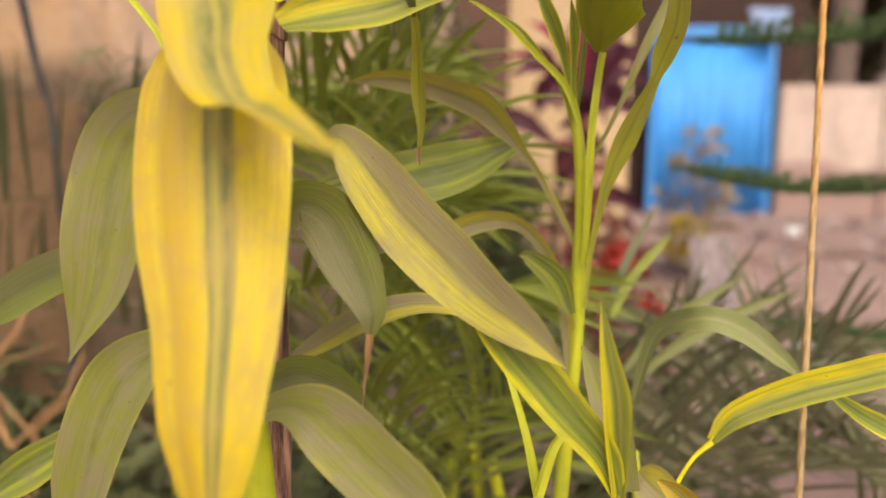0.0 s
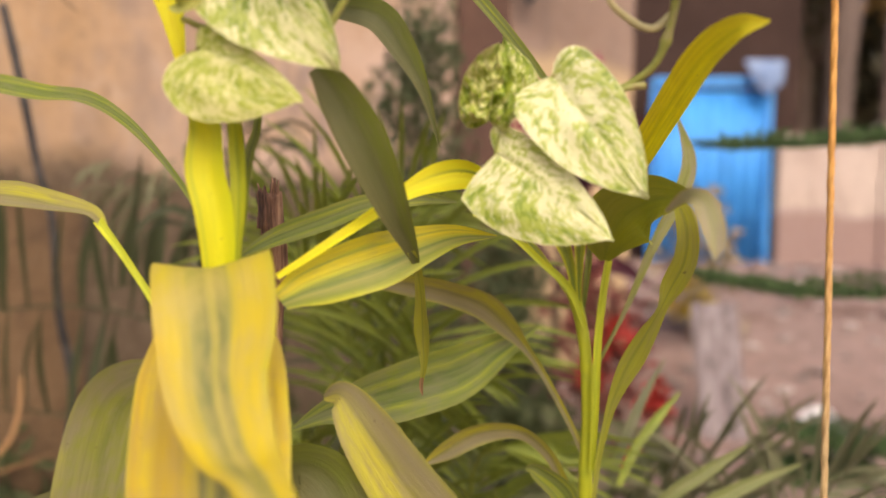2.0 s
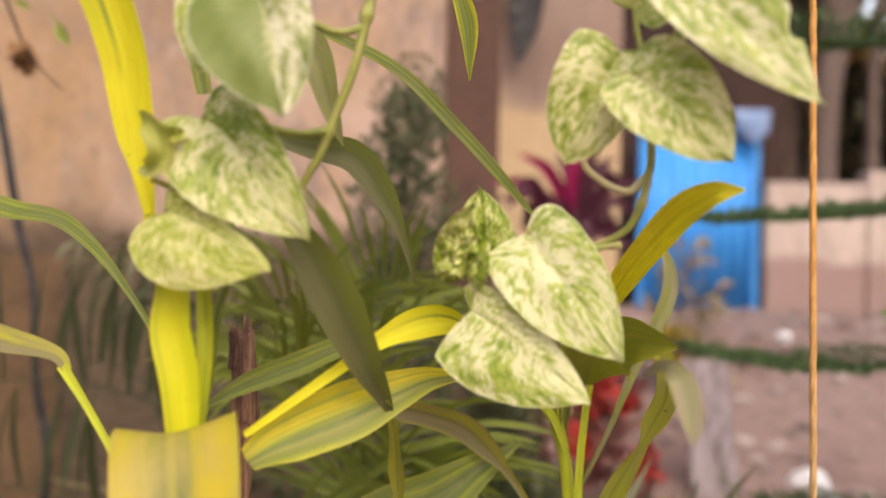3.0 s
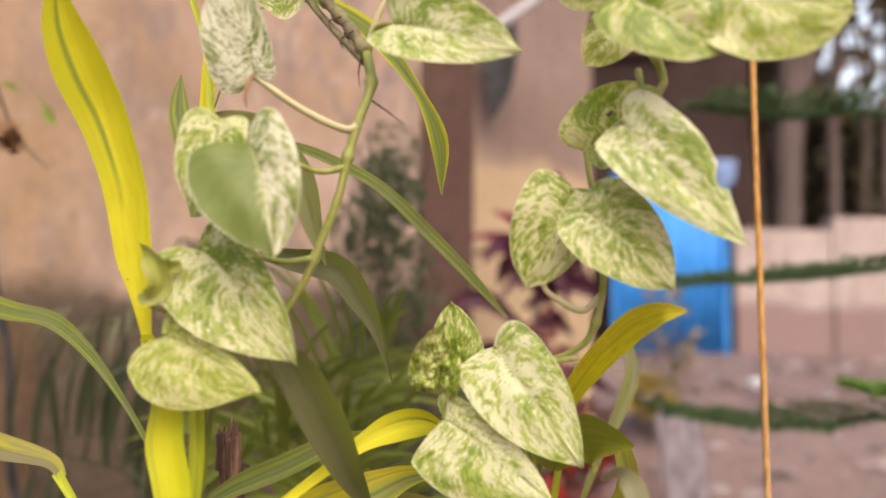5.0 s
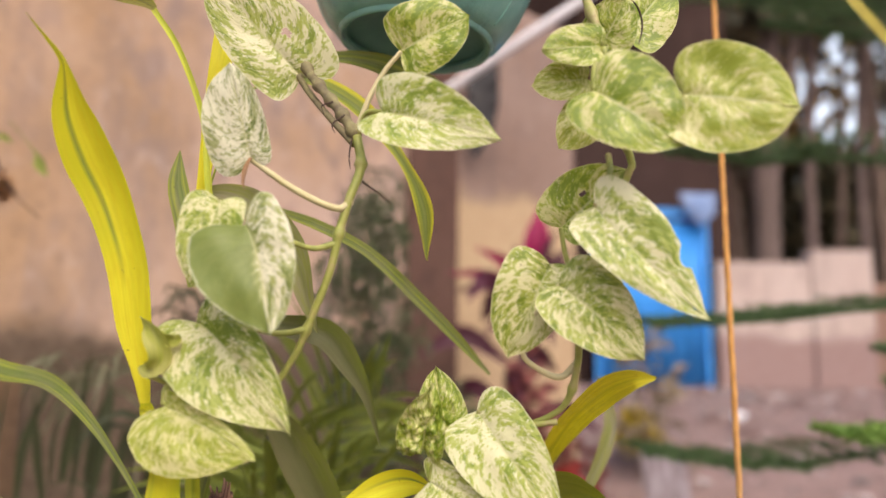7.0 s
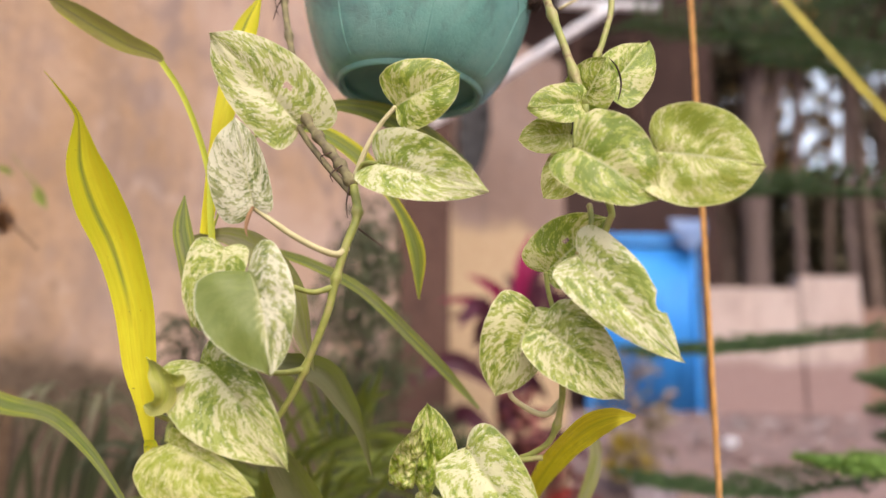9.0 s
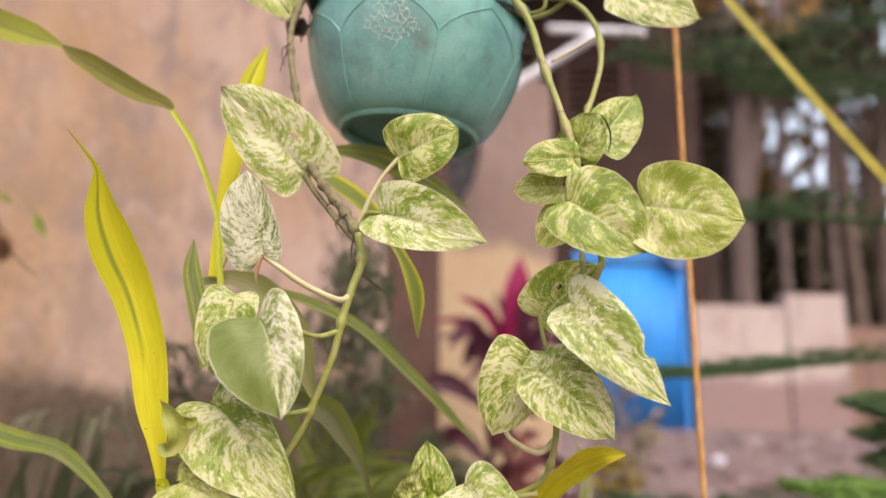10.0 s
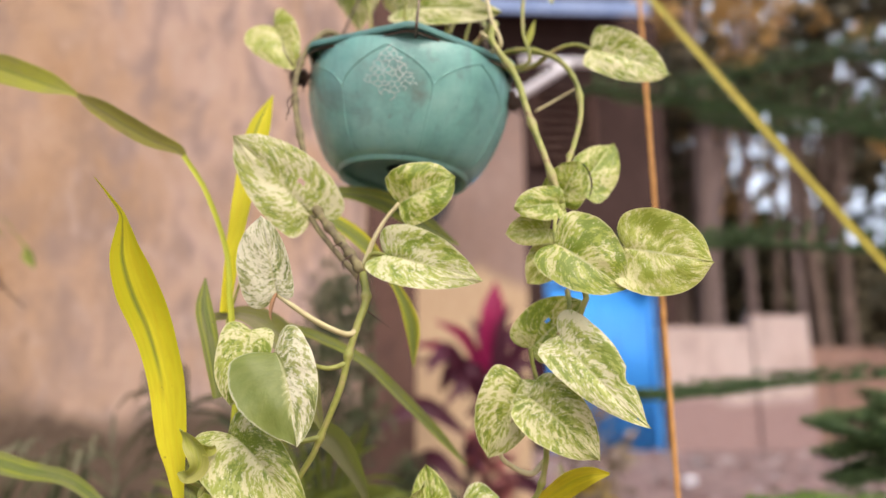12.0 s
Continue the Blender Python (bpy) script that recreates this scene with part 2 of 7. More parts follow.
def marble_mat(name, green, mid, cream, bias, crisp=1.0, half=False, patchy=0.5):
    """Variegated heart leaf: fine broken streaks of cream and green that lie along the side veins, with a few larger patches."""
    m = Mat(name, 0.40, spec=0.45)
    u, v = uv_split(m)
    side = m.math("SUBTRACT", u, 0.5)
    off = m.math("ABSOLUTE", side)
    drift = m.noise(spread_vec(m, m.math("MULTIPLY", u, 3.0), m.math("MULTIPLY", v, 3.0), 11.0), 1.0, 2.0, 0.5)
    along = m.math("SUBTRACT", v, m.math("MULTIPLY", off, 0.42))
    along = m.math("ADD", along, m.math("MULTIPLY", m.math("SUBTRACT", drift, 0.5), 0.09))
    sgn = m.math("MULTIPLY", m.math("SIGN", side), 3.0)

    def field(across, down, spread, detail, rough, bend=0.4):
        return m.noise(spread_vec(m, m.math("ADD", m.math("MULTIPLY", off, across), sgn), m.math("MULTIPLY", along, down), spread), 1.0, detail, rough, bend)

    def more(a, fac, b):
        return m.math("ADD", a, m.math("MULTIPLY", m.math("SUBTRACT", b, 0.5), fac))

    big = field(4.0, 4.4, 37.0, 2.0, 0.5, 0.7)
    streaks = field(9.0, 26.0, 37.0, 5.0, 0.68, 0.12)
    fine = field(20.0, 54.0, 91.0, 2.0, 0.6, 0.2)
    flecks = more(fine, 0.7, m.noise(m.coords("Object", spread=5.0), 380.0, 3.0, 0.65, 0.3))
    dabs = field(8.0, 21.0, 71.0, 5.0, 0.68, 0.12)
    pale = m.math("ADD", more(more(streaks, 0.55, flecks), 1.5 * patchy, big), bias)
    dark = m.math("SUBTRACT", more(more(dabs, 0.55, flecks), -1.5 * patchy, big), bias)
    if half:
        edge = m.math("ADD", more(u, 0.16, streaks), m.math("MULTIPLY", v, 0.22))
        plain = m.ramp(edge, [(0.55, (1, 1, 1)), (0.61, (0, 0, 0))])
        pale = m.math("SUBTRACT", pale, plain)
        dark = m.math("SUBTRACT", dark, plain)
    col = m.mix(m.ramp(streaks, [(0.35, (0, 0, 0)), (0.65, (1, 1, 1))]), tuple(0.70 * a + 0.30 * b for a, b in zip(mid, green)), tuple(0.8 * a + 0.2 * b for a, b in zip(mid, cream)))
    w = 0.055 / crisp
    col = m.mix(m.math("MULTIPLY", m.ramp(dark, [(0.555 - w, (0, 0, 0)), (0.555 + w, (1, 1, 1))]), 0.88), col, green)
    col = m.mix(m.math("MULTIPLY", m.ramp(pale, [(0.525 - w, (0, 0, 0)), (0.525 + w, (1, 1, 1))]), 0.90), col, cream)
    if half:
        leaf_green = m.mix(m.ramp(dabs, [(0.3, (0, 0, 0)), (0.75, (1, 1, 1))]), green, tuple(0.75 * a + 0.25 * b for a, b in zip(green, mid)))
        col = m.mix(plain, col, leaf_green)
    margin = more(off, 0.03, flecks)
    col = m.mix(m.math("MULTIPLY", m.ramp(margin, [(0.478, (0, 0, 0)), (0.492, (1, 1, 1))]), 0.5), col, cream)
    speck = m.noise(m.coords("Object", spread=3.0), 260.0, 2.0, 0.6)
    col = m.mix(m.math("MULTIPLY", m.ramp(speck, [(0.73, (0, 0, 0)), (0.77, (1, 1, 1))]), 0.6), col, (0.12, 0.09, 0.04))
    rib = m.ramp(off, [(0.0, (1, 1, 1)), (0.008, (0.8, 0.8, 0.8)), (0.024, (0, 0, 0))])
    col = m.mix(m.math("MULTIPLY", rib, 0.7), col, (0.60, 0.60, 0.30))
    m.colour(col)
    veins = m.node("ShaderNodeTexWave", Scale=1.0, Distortion=1.2, Detail=1.0)
    m.link(spread_vec(m, m.math("MULTIPLY", along, 2.2), m.math("MULTIPLY", off, 0.3), 0.0), veins.inputs["Vector"])
    m.bump(m.math("ADD", m.math("MULTIPLY", veins.outputs["Fac"], 0.35), m.math("ADD", m.math("MULTIPLY", streaks, 0.7), m.math("MULTIPLY", flecks, 0.4))), 0.5, 0.0012)
    return m.thin(col, 0.25).m


MARBLE = marble_mat("leaf_marbled", (0.155, 0.235, 0.010), (0.40, 0.46, 0.07), (0.73, 0.71, 0.39), 0.0)
MARBLE_SOFT = marble_mat("leaf_marbled_soft", (0.25, 0.32, 0.02), (0.44, 0.48, 0.075), (0.68, 0.66, 0.31), -0.02, 0.7, patchy=0.4)
MARBLE_PALE = marble_mat("leaf_marbled_pale", (0.20, 0.28, 0.03), (0.44, 0.50, 0.10), (0.75, 0.73, 0.46), 0.02, 1.0)
MARBLE_CREAM = marble_mat("leaf_marbled_cream", (0.11, 0.17, 0.02), (0.45, 0.48, 0.20), (0.77, 0.76, 0.56), 0.03, 1.2, patchy=0.4)
MARBLE_GREEN = marble_mat("leaf_marbled_green", (0.15, 0.23, 0.006), (0.35, 0.42, 0.035), (0.62, 0.60, 0.27), -0.04)
MARBLE_MELT = marble_mat("leaf_marbled_melting", (0.19, 0.285, 0.02), (0.45, 0.515, 0.09), (0.74, 0.73, 0.44), 0.015, 0.9)
MARBLE_HALF = marble_mat("leaf_half_green", (0.155, 0.205, 0.035), (0.40, 0.43, 0.13), (0.76, 0.74, 0.54), 0.03, 0.8, True)

m = Mat("vine", 0.5)
nv = m.noise(m.coords(), 45.0, 5.0, 0.65)
VINE = m.colour(m.ramp(nv, [(0.3, (0.19, 0.22, 0.045)), (0.50, (0.31, 0.33, 0.07)), (0.60, (0.37, 0.33, 0.12)), (0.68, (0.22, 0.13, 0.055))])).bump(nv, 0.3, 0.001).m
m = Mat("vine_old", 0.7)
nv = m.noise(m.coords(), 120.0)
VINE_OLD = m.colour(m.ramp(nv, [(0.3, (0.12, 0.09, 0.05)), (0.7, (0.27, 0.24, 0.10))])).bump(nv, 0.6, 0.002).m
m = Mat("petiole_pale", 0.5)
nv = m.noise(m.coords(), 50.0)
PETIOLE = m.colour(m.ramp(nv, [(0.3, (0.48, 0.42, 0.20)), (0.7, (0.60, 0.54, 0.29))])).m
m = Mat("root_dark", 0.9)
nv = m.noise(m.coords(), 90.0)
ROOT = m.colour(m.ramp(nv, [(0.3, (0.03, 0.02, 0.015)), (0.7, (0.09, 0.05, 0.03))])).bump(nv, 0.8, 0.003).m

m = Mat("pot_plastic", 0.24, spec=0.55)
c = m.coords()
vor = m.node("ShaderNodeTexVoronoi", Scale=230.0)
vor.feature = "DISTANCE_TO_EDGE"
m.link(c, vor.inputs["Vector"])
grime = m.noise(c, 14.0, 6.0, 0.65)
fine = m.noise(c, 160.0, 3.0)
pc = m.ramp(grime, [(0.3, (0.12, 0.30, 0.255)), (0.5, (0.185, 0.425, 0.36)), (0.75, (0.27, 0.52, 0.44))])
pc = m.mix(m.ramp(m.noise(c, 30.0, 5.0, 0.7), [(0.62, (0, 0, 0)), (0.76, (0.6, 0.6, 0.6))]), pc, (0.14, 0.15, 0.12))
runs = m.noise(m.coords(scale=(60, 60, 7)), 1.0, 5.0, 0.65)
pc = m.mix(m.ramp(runs, [(0.52, (0, 0, 0)), (0.74, (0.55, 0.55, 0.55))]), pc, (0.12, 0.20, 0.18))
pc = m.mix(m.ramp(m.noise(c, 7.0, 4.0, 0.6, 0.8), [(0.60, (0, 0, 0)), (0.74, (0.7, 0.7, 0.7))]), pc, (0.13, 0.13, 0.105))
m.colour(pc)
m.bump(m.math("ADD", m.math("MINIMUM", vor.outputs["Distance"], 0.12), m.math("MULTIPLY", fine, 0.03)), 0.28, 0.005)
POT = m.m
# smooth plastic in a darker turquoise: shade of rim and underside is coloured in
m = Mat("pot_smooth_shaded", 0.34, spec=0.5)
c = m.coords()
pc = m.ramp(m.noise(c, 14.0, 6.0, 0.65), [(0.3, (0.07, 0.19, 0.165)), (0.7, (0.11, 0.26, 0.22))])
POT_SMOOTH_SHADED = m.colour(pc).bump(m.noise(c, 90.0), 0.1, 0.002).m
m = Mat("pot_shine", 0.55)
POT_PALE = m.colour(m.ramp(m.noise(m.coords(), 200.0), [(0.3, (0.45, 0.58, 0.53)), (0.7, (0.68, 0.74, 0.69))])).m
m = Mat("soil", 0.95)
nv = m.noise(m.coords(), 90.0, 6.0)
SOIL = m.colour(m.ramp(nv, [(0.3, (0.02, 0.014, 0.01)), (0.7, (0.07, 0.045, 0.03))])).bump(nv, 1.0, 0.01).m
m = Mat("wire", 0.5, 0.6)
WIRE = m.colour(m.ramp(m.noise(m.coords(), 80.0), [(0.4, (0.10, 0.07, 0.05)), (0.7, (0.30, 0.24, 0.18))])).m

m = Mat("bark_stick", 0.9)
c = m.coords(scale=(90, 90, 9))
nv = m.noise(c, 1.6, 6.0, 0.7)
STICK = m.colour(m.ramp(nv, [(0.36, (0.05, 0.024, 0.016)), (0.5, (0.23, 0.115, 0.075)), (0.66, (0.50, 0.29, 0.19))])).bump(nv, 1.0, 0.006).m
m = Mat("bark_trunk", 0.9)
c = m.coords(scale=(6, 6, 1.2))
nv = m.noise(c, 1.5, 6.0, 0.65)
BARK = m.colour(m.ramp(nv, [(0.3, (0.07, 0.045, 0.035)), (0.7, (0.24, 0.17, 0.13))])).bump(nv, 0.9, 0.04).m


m = Mat("bark_pale", 0.9)
nv = m.noise(m.coords(scale=(9, 9, 1.0)), 1.5, 6.0, 0.65)
BARK_PALE = m.colour(m.ramp(nv, [(0.3, (0.08, 0.055, 0.047)), (0.7, (0.22, 0.16, 0.14))])).bump(nv, 0.9, 0.04).m


def plaster_mat(name, dark, mid, light, stain, low=None, smear=None):
    m = Mat(name, 0.9, spec=0.2)
    c = m.coords()
    big = m.noise(c, 1.6, 6.0, 0.6, 0.4)
    col = m.ramp(big, [(0.3, dark), (0.5, mid), (0.7, light)])
    streak = m.noise(m.coords(scale=(5, 5, 1.1)), 1.4, 6.0, 0.7, 0.6)
    col = m.mix(m.math("MULTIPLY", m.ramp(streak, [(0.50, (0, 0, 0)), (0.62, (1, 1, 1))]), 0.7), col, stain)
    trowel = m.noise(m.coords(scale=(3, 3, 4.2)), 3.2, 6.0, 0.72, 1.2)
    col = m.mix(m.math("MULTIPLY", m.ramp(trowel, [(0.40, (0, 0, 0)), (0.47, (1, 1, 1)), (0.53, (1, 1, 1)), (0.62, (0, 0, 0))]), 0.22), col, light)
    scab = m.noise(c, 12.0, 6.0, 0.75, 0.8)
    col = m.mix(m.math("MULTIPLY", m.ramp(scab, [(0.53, (0, 0, 0)), (0.62, (1, 1, 1))]), 0.6), col, stain)
    if smear:
        along = m.node("ShaderNodeSeparateXYZ")
        m.link(c, along.inputs[0])
        worn = m.ramp(m.math("ADD", along.outputs[0], 1.6), [(0.35, (0.28, 0.28, 0.28)), (0.80, (1, 1, 1))])
        rosy = m.noise(c, 0.9, 4.0, 0.6, 0.5)
        col = m.mix(m.math("MULTIPLY", m.ramp(rosy, [(0.38, (0, 0, 0)), (0.60, (1, 1, 1))]), worn), col, smear[0])
        soot = m.noise(m.coords(scale=(6.5, 6.5, 3.4)), 1.0, 6.0, 0.66, 0.5)
        col = m.mix(m.math("MULTIPLY", m.math("MULTIPLY", m.ramp(soot, [(0.48, (0, 0, 0)), (0.62, (1, 1, 1))]), worn), 0.95), col, smear[1])
        lime = m.noise(m.coords(scale=(9, 9, 6)), 1.0, 6.0, 0.7, 0.9)
        col = m.mix(m.math("MULTIPLY", m.math("MULTIPLY", m.ramp(lime, [(0.55, (0, 0, 0)), (0.64, (1, 1, 1))]), worn), 0.6), col, smear[2])
    grain = m.noise(c, 34.0, 5.0, 0.7)
    col = m.mix(0.25, col, m.ramp(grain, [(0.3, dark), (0.7, light)]))
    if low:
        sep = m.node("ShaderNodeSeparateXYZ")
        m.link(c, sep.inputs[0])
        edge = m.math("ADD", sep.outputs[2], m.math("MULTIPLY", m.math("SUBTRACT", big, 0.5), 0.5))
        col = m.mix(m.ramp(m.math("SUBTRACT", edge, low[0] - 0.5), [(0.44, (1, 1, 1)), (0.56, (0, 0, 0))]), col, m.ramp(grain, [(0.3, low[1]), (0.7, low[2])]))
    m.colour(col)
    return m.bump(m.math("ADD", m.math("ADD", big, m.math("MULTIPLY", trowel, 0.6)), m.math("MULTIPLY", grain, 0.25)), 0.7, 0.02).m


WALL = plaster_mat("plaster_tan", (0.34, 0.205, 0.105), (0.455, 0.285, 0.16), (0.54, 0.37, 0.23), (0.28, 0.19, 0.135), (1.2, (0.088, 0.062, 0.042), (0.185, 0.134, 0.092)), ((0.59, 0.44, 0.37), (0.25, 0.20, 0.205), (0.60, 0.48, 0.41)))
WALL_OCHRE = plaster_mat("plaster_ochre", (0.22, 0.14, 0.10), (0.285, 0.192, 0.15), (0.36, 0.27, 0.228), (0.17, 0.125, 0.11), (1.95, (0.44, 0.31, 0.18), (0.56, 0.42, 0.265)))
WALL_CREAM = plaster_mat("plaster_cream", (0.38, 0.29, 0.25), (0.49, 0.39, 0.345), (0.57, 0.48, 0.43), (0.29, 0.22, 0.19), (1.17, (0.25, 0.165, 0.15), (0.36, 0.255, 0.235)))
WALL_ROUGH = plaster_mat("masonry_rough", (0.12, 0.07, 0.038), (0.19, 0.118, 0.066), (0.26, 0.17, 0.10), (0.07, 0.048, 0.034))
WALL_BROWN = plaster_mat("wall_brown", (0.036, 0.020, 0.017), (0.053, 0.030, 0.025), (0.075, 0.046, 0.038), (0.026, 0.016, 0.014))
WALL_PALE_BROWN = plaster_mat("wall_redbrown", (0.17, 0.10, 0.075), (0.26, 0.16, 0.12), (0.32, 0.21, 0.165), (0.12, 0.075, 0.06))
PILLAR = plaster_mat("pillar_brown", (0.088, 0.048, 0.038), (0.122, 0.068, 0.053), (0.158, 0.098, 0.078), (0.06, 0.036, 0.03))
EARTH = plaster_mat("earth", (0.16, 0.105, 0.092), (0.24, 0.164, 0.148), (0.30, 0.215, 0.195), (0.115, 0.08, 0.07))
m = Mat("blue_sheet", 0.45)
c = m.coords()
nv = m.noise(m.coords(scale=(4, 4, 1)), 2.0, 5.0, 0.6)
BLUE = m.colour(m.ramp(nv, [(0.3, (0.03, 0.24, 0.62)), (0.6, (0.045, 0.32, 0.80)), (0.8, (0.12, 0.40, 0.83))])).bump(nv, 0.2, 0.01).m
m = Mat("blue_pale", 0.6)
BLUE_PALE = m.colour(m.ramp(m.noise(m.coords(), 5.0), [(0.3, (0.11, 0.19, 0.38)), (0.7, (0.22, 0.31, 0.50))])).m
m = Mat("white_plastic", 0.45)
WHITE = m.colour(m.ramp(m.noise(m.coords(), 8.0), [(0.3, (0.66, 0.66, 0.68)), (0.7, (0.82, 0.82, 0.84))])).m
m = Mat("rope_orange", 0.7)
nv = m.noise(m.coords(scale=(300, 300, 60)), 1.0)
sep = m.node("ShaderNodeSeparateXYZ")
m.link(m.coords(), sep.inputs[0])
worn = m.ramp(m.math("SUBTRACT", sep.outputs[2], 0.5), [(0.36, (0, 0, 0)), (0.66, (1, 1, 1))])
ROPE = m.colour(m.mix(worn, m.ramp(nv, [(0.35, (0.36, 0.23, 0.10)), (0.65, (0.52, 0.37, 0.19))]), m.ramp(nv, [(0.35, (0.46, 0.21, 0.045)), (0.65, (0.64, 0.34, 0.09))]))).bump(nv, 0.6, 0.002).m
m = Mat("strap_yellow", 0.6)
STRAP = m.colour(m.ramp(m.noise(m.coords(), 40.0), [(0.3, (0.30, 0.25, 0.02)), (0.7, (0.42, 0.36, 0.035))])).m
m = Mat("wood_grey", 0.85)
nv = m.noise(m.coords(scale=(34, 34, 2)), 1.0, 5.0, 0.7)
WOOD_GREY = m.colour(m.ramp(nv, [(0.36, (0.10, 0.075, 0.08)), (0.5, (0.27, 0.225, 0.24)), (0.66, (0.42, 0.37, 0.385))])).bump(nv, 0.6, 0.005).m
m = Mat("black_cable", 0.6)
CABLE = m.colour(m.ramp(m.noise(m.coords(), 20.0), [(0.4, (0.012, 0.012, 0.014)), (0.7, (0.05, 0.045, 0.045))])).m


def leafy_mat(name, a, b, share=0.2):
    m = Mat(name, 0.6, spec=0.3)
    geo = m.node("ShaderNodeNewGeometry")
    col = m.ramp(geo.outputs["Random Per Island"], [(0.0, a), (1.0, b)])
    col = m.mix(0.3, col, m.ramp(m.noise(m.coords(), 25.0), [(0.3, a), (0.7, b)]))
    m.colour(col)
    return m.thin(col, share).m


NEEDLE = leafy_mat("needles", (0.035, 0.075, 0.025), (0.09, 0.15, 0.05))
NEEDLE_LIGHT = leafy_mat("needles_light", (0.09, 0.19, 0.03), (0.20, 0.32, 0.06))
NEEDLE_MID = leafy_mat("needles_mid", (0.06, 0.11, 0.04), (0.14, 0.20, 0.075))
FOLIAGE = leafy_mat("foliage_far", (0.035, 0.038, 0.022), (0.14, 0.115, 0.062), 0.15)
# bright orange leaf colour that carries the sunlight on the far crowns
FOLIAGE_SUNLIT = leafy_mat("foliage_sunlit", (0.34, 0.21, 0.07), (0.72, 0.46, 0.16), 0.3)
CONIFER = leafy_mat("conifer_sprays", (0.045, 0.065, 0.03), (0.12, 0.14, 0.065), 0.2)
BUSH = leafy_mat("bush_leaves", (0.04, 0.055, 0.026), (0.13, 0.145, 0.06), 0.22)
CROTON = leafy_mat("croton_leaves", (0.45, 0.33, 0.02), (0.60, 0.45, 0.04), 0.2)
BLOOM = leafy_mat("red_blooms", (0.36, 0.03, 0.03), (0.55, 0.07, 0.05), 0.2)


# ---- mesh helpers ----
def thing(name, label, category, at, group="", kind=""):
    e = new(name)
    e.location, e.empty_display_size = at, 0.05
    return tagged(e, label, category, group, kind)


def part(name, bm, mat, parent=None, label="", smooth=True):
    """Links a bmesh, built in world places, as one mesh object under its thing or part."""
    me = bpy.data.meshes.new(name)
    bm.to_mesh(me)
    bm.free()
    me.materials.append(mat)
    me.polygons.foreach_set("use_smooth", [smooth] * len(me.polygons))
    ob = new(name, me)
    if parent:
        ob.parent = parent
        ob.matrix_parent_inverse = Matrix.Translation(parent.location).inverted()
    return tagged(ob, label)


def spline(values, n):
    """Points of a smooth curve through the values."""
    a = np.array(values, float)
    if a.ndim == 1:
        a = a[:, None]
    p = np.concatenate([2 * a[:1] - a[1:2], a, 2 * a[-1:] - a[-2:-1]])
    out = []
    for s in np.linspace(0, len(a) - 1, n):
        k = min(int(s), len(a) - 2)
        f = s - k
        p0, p1, p2, p3 = p[k : k + 4]
        out.append(0.5 * (2 * p1 + (p2 - p0) * f + (2 * p0 - 5 * p1 + 4 * p2 - p3) * f**2 + (3 * p1 - p0 - 3 * p2 + p3) * f**3))
    return np.array(out)


def unit(v):
    return v / max(np.linalg.norm(v), 1e-9)


def tube(bm, pts, radii, sides=8, n=0, bulge=()):
    """A tube through the points; bulge: shares of its length at which a knot swells it."""
    n = n or 6 * len(pts)
    c = spline(pts, n)
    r = spline(radii, n)[:, 0].clip(1e-5)
    for b in bulge:
        r = r * (1 + 0.55 * np.exp(-(((np.linspace(0, 1, n) - b) * n / 1.2) ** 2)))
    rings = []
    ref = np.array((0.31, 0.22, 0.93))
    for k in range(n):
        t = unit(c[min(k + 1, n - 1)] - c[max(k - 1, 0)])
        a = unit(np.cross(t, ref))
        b = np.cross(t, a)
        ref = np.cross(a, t)
        rings.append([bm.verts.new(c[k] + r[k] * (math.cos(q) * a + math.sin(q) * b)) for q in np.linspace(0, 2 * math.pi, sides, endpoint=False)])
    for p, q in zip(rings, rings[1:]):
        for i in range(sides):
            bm.faces.new((p[i], p[(i + 1) % sides], q[(i + 1) % sides], q[i]))
    bm.faces.new(rings[0][::-1])
    bm.faces.new(rings[-1])
    return bm


def strap(bm, pts, widths, face=0.0, fold=0.2, wave=0.0, n=48, across=8, seed=0.0, over=None):
    """A strap leaf along the points. face: degrees by which the blade turns about its length; over: its
    crosswise direction, where it bends right over."""
    c = spline(pts, n)
    w = spline(widths, n)[:, 0].clip(0.0004)
    f = spline(face if isinstance(face, (list, tuple)) else [face, face], n)[:, 0]
    uv = bm.loops.layers.uv.verify()
    length = np.concatenate([[0], np.cumsum(np.linalg.norm(np.diff(c, axis=0), axis=1))])
    rows = []
    for k in range(n):
        t = unit(c[min(k + 1, n - 1)] - c[max(k - 1, 0)])
        side = unit(np.cross(t, (0, 1, 0))) if over is None else unit(np.array(over) - t * np.dot(t, over))
        up = np.cross(t, side)
        a = radians(f[k])
        side, up = math.cos(a) * side + math.sin(a) * up, math.cos(a) * up - math.sin(a) * side
        row = []
        for u in np.linspace(-1, 1, across + 1):
            lift = fold * (abs(u) ** 1.4) * w[k] * 0.5 + wave * w[k] * math.sin(length[k] * 55 + seed + 2.1 * u) * u * u
            row.append((bm.verts.new(c[k] + 0.5 * w[k] * u * side + lift * up), (u / 2 + 0.5, length[k] * 4)))
        rows.append(row)
    for p, q in zip(rows, rows[1:]):
        for i in range(across):
            corners = (p[i], p[i + 1], q[i + 1], q[i])
            fc = bm.faces.new([v for v, _ in corners])
            for loop, (_, st) in zip(fc.loops, corners):
                loop[uv].uv = st
    return bm


def blade(parent, mat, pts, widths, face=0.0, fold=0.22, wave=0.03, label="", name="leaf", over=None):
    return part(name, strap(bmesh.new(), pts, widths, face, fold, wave, seed=len(bpy.data.objects), over=over), mat, parent, label)


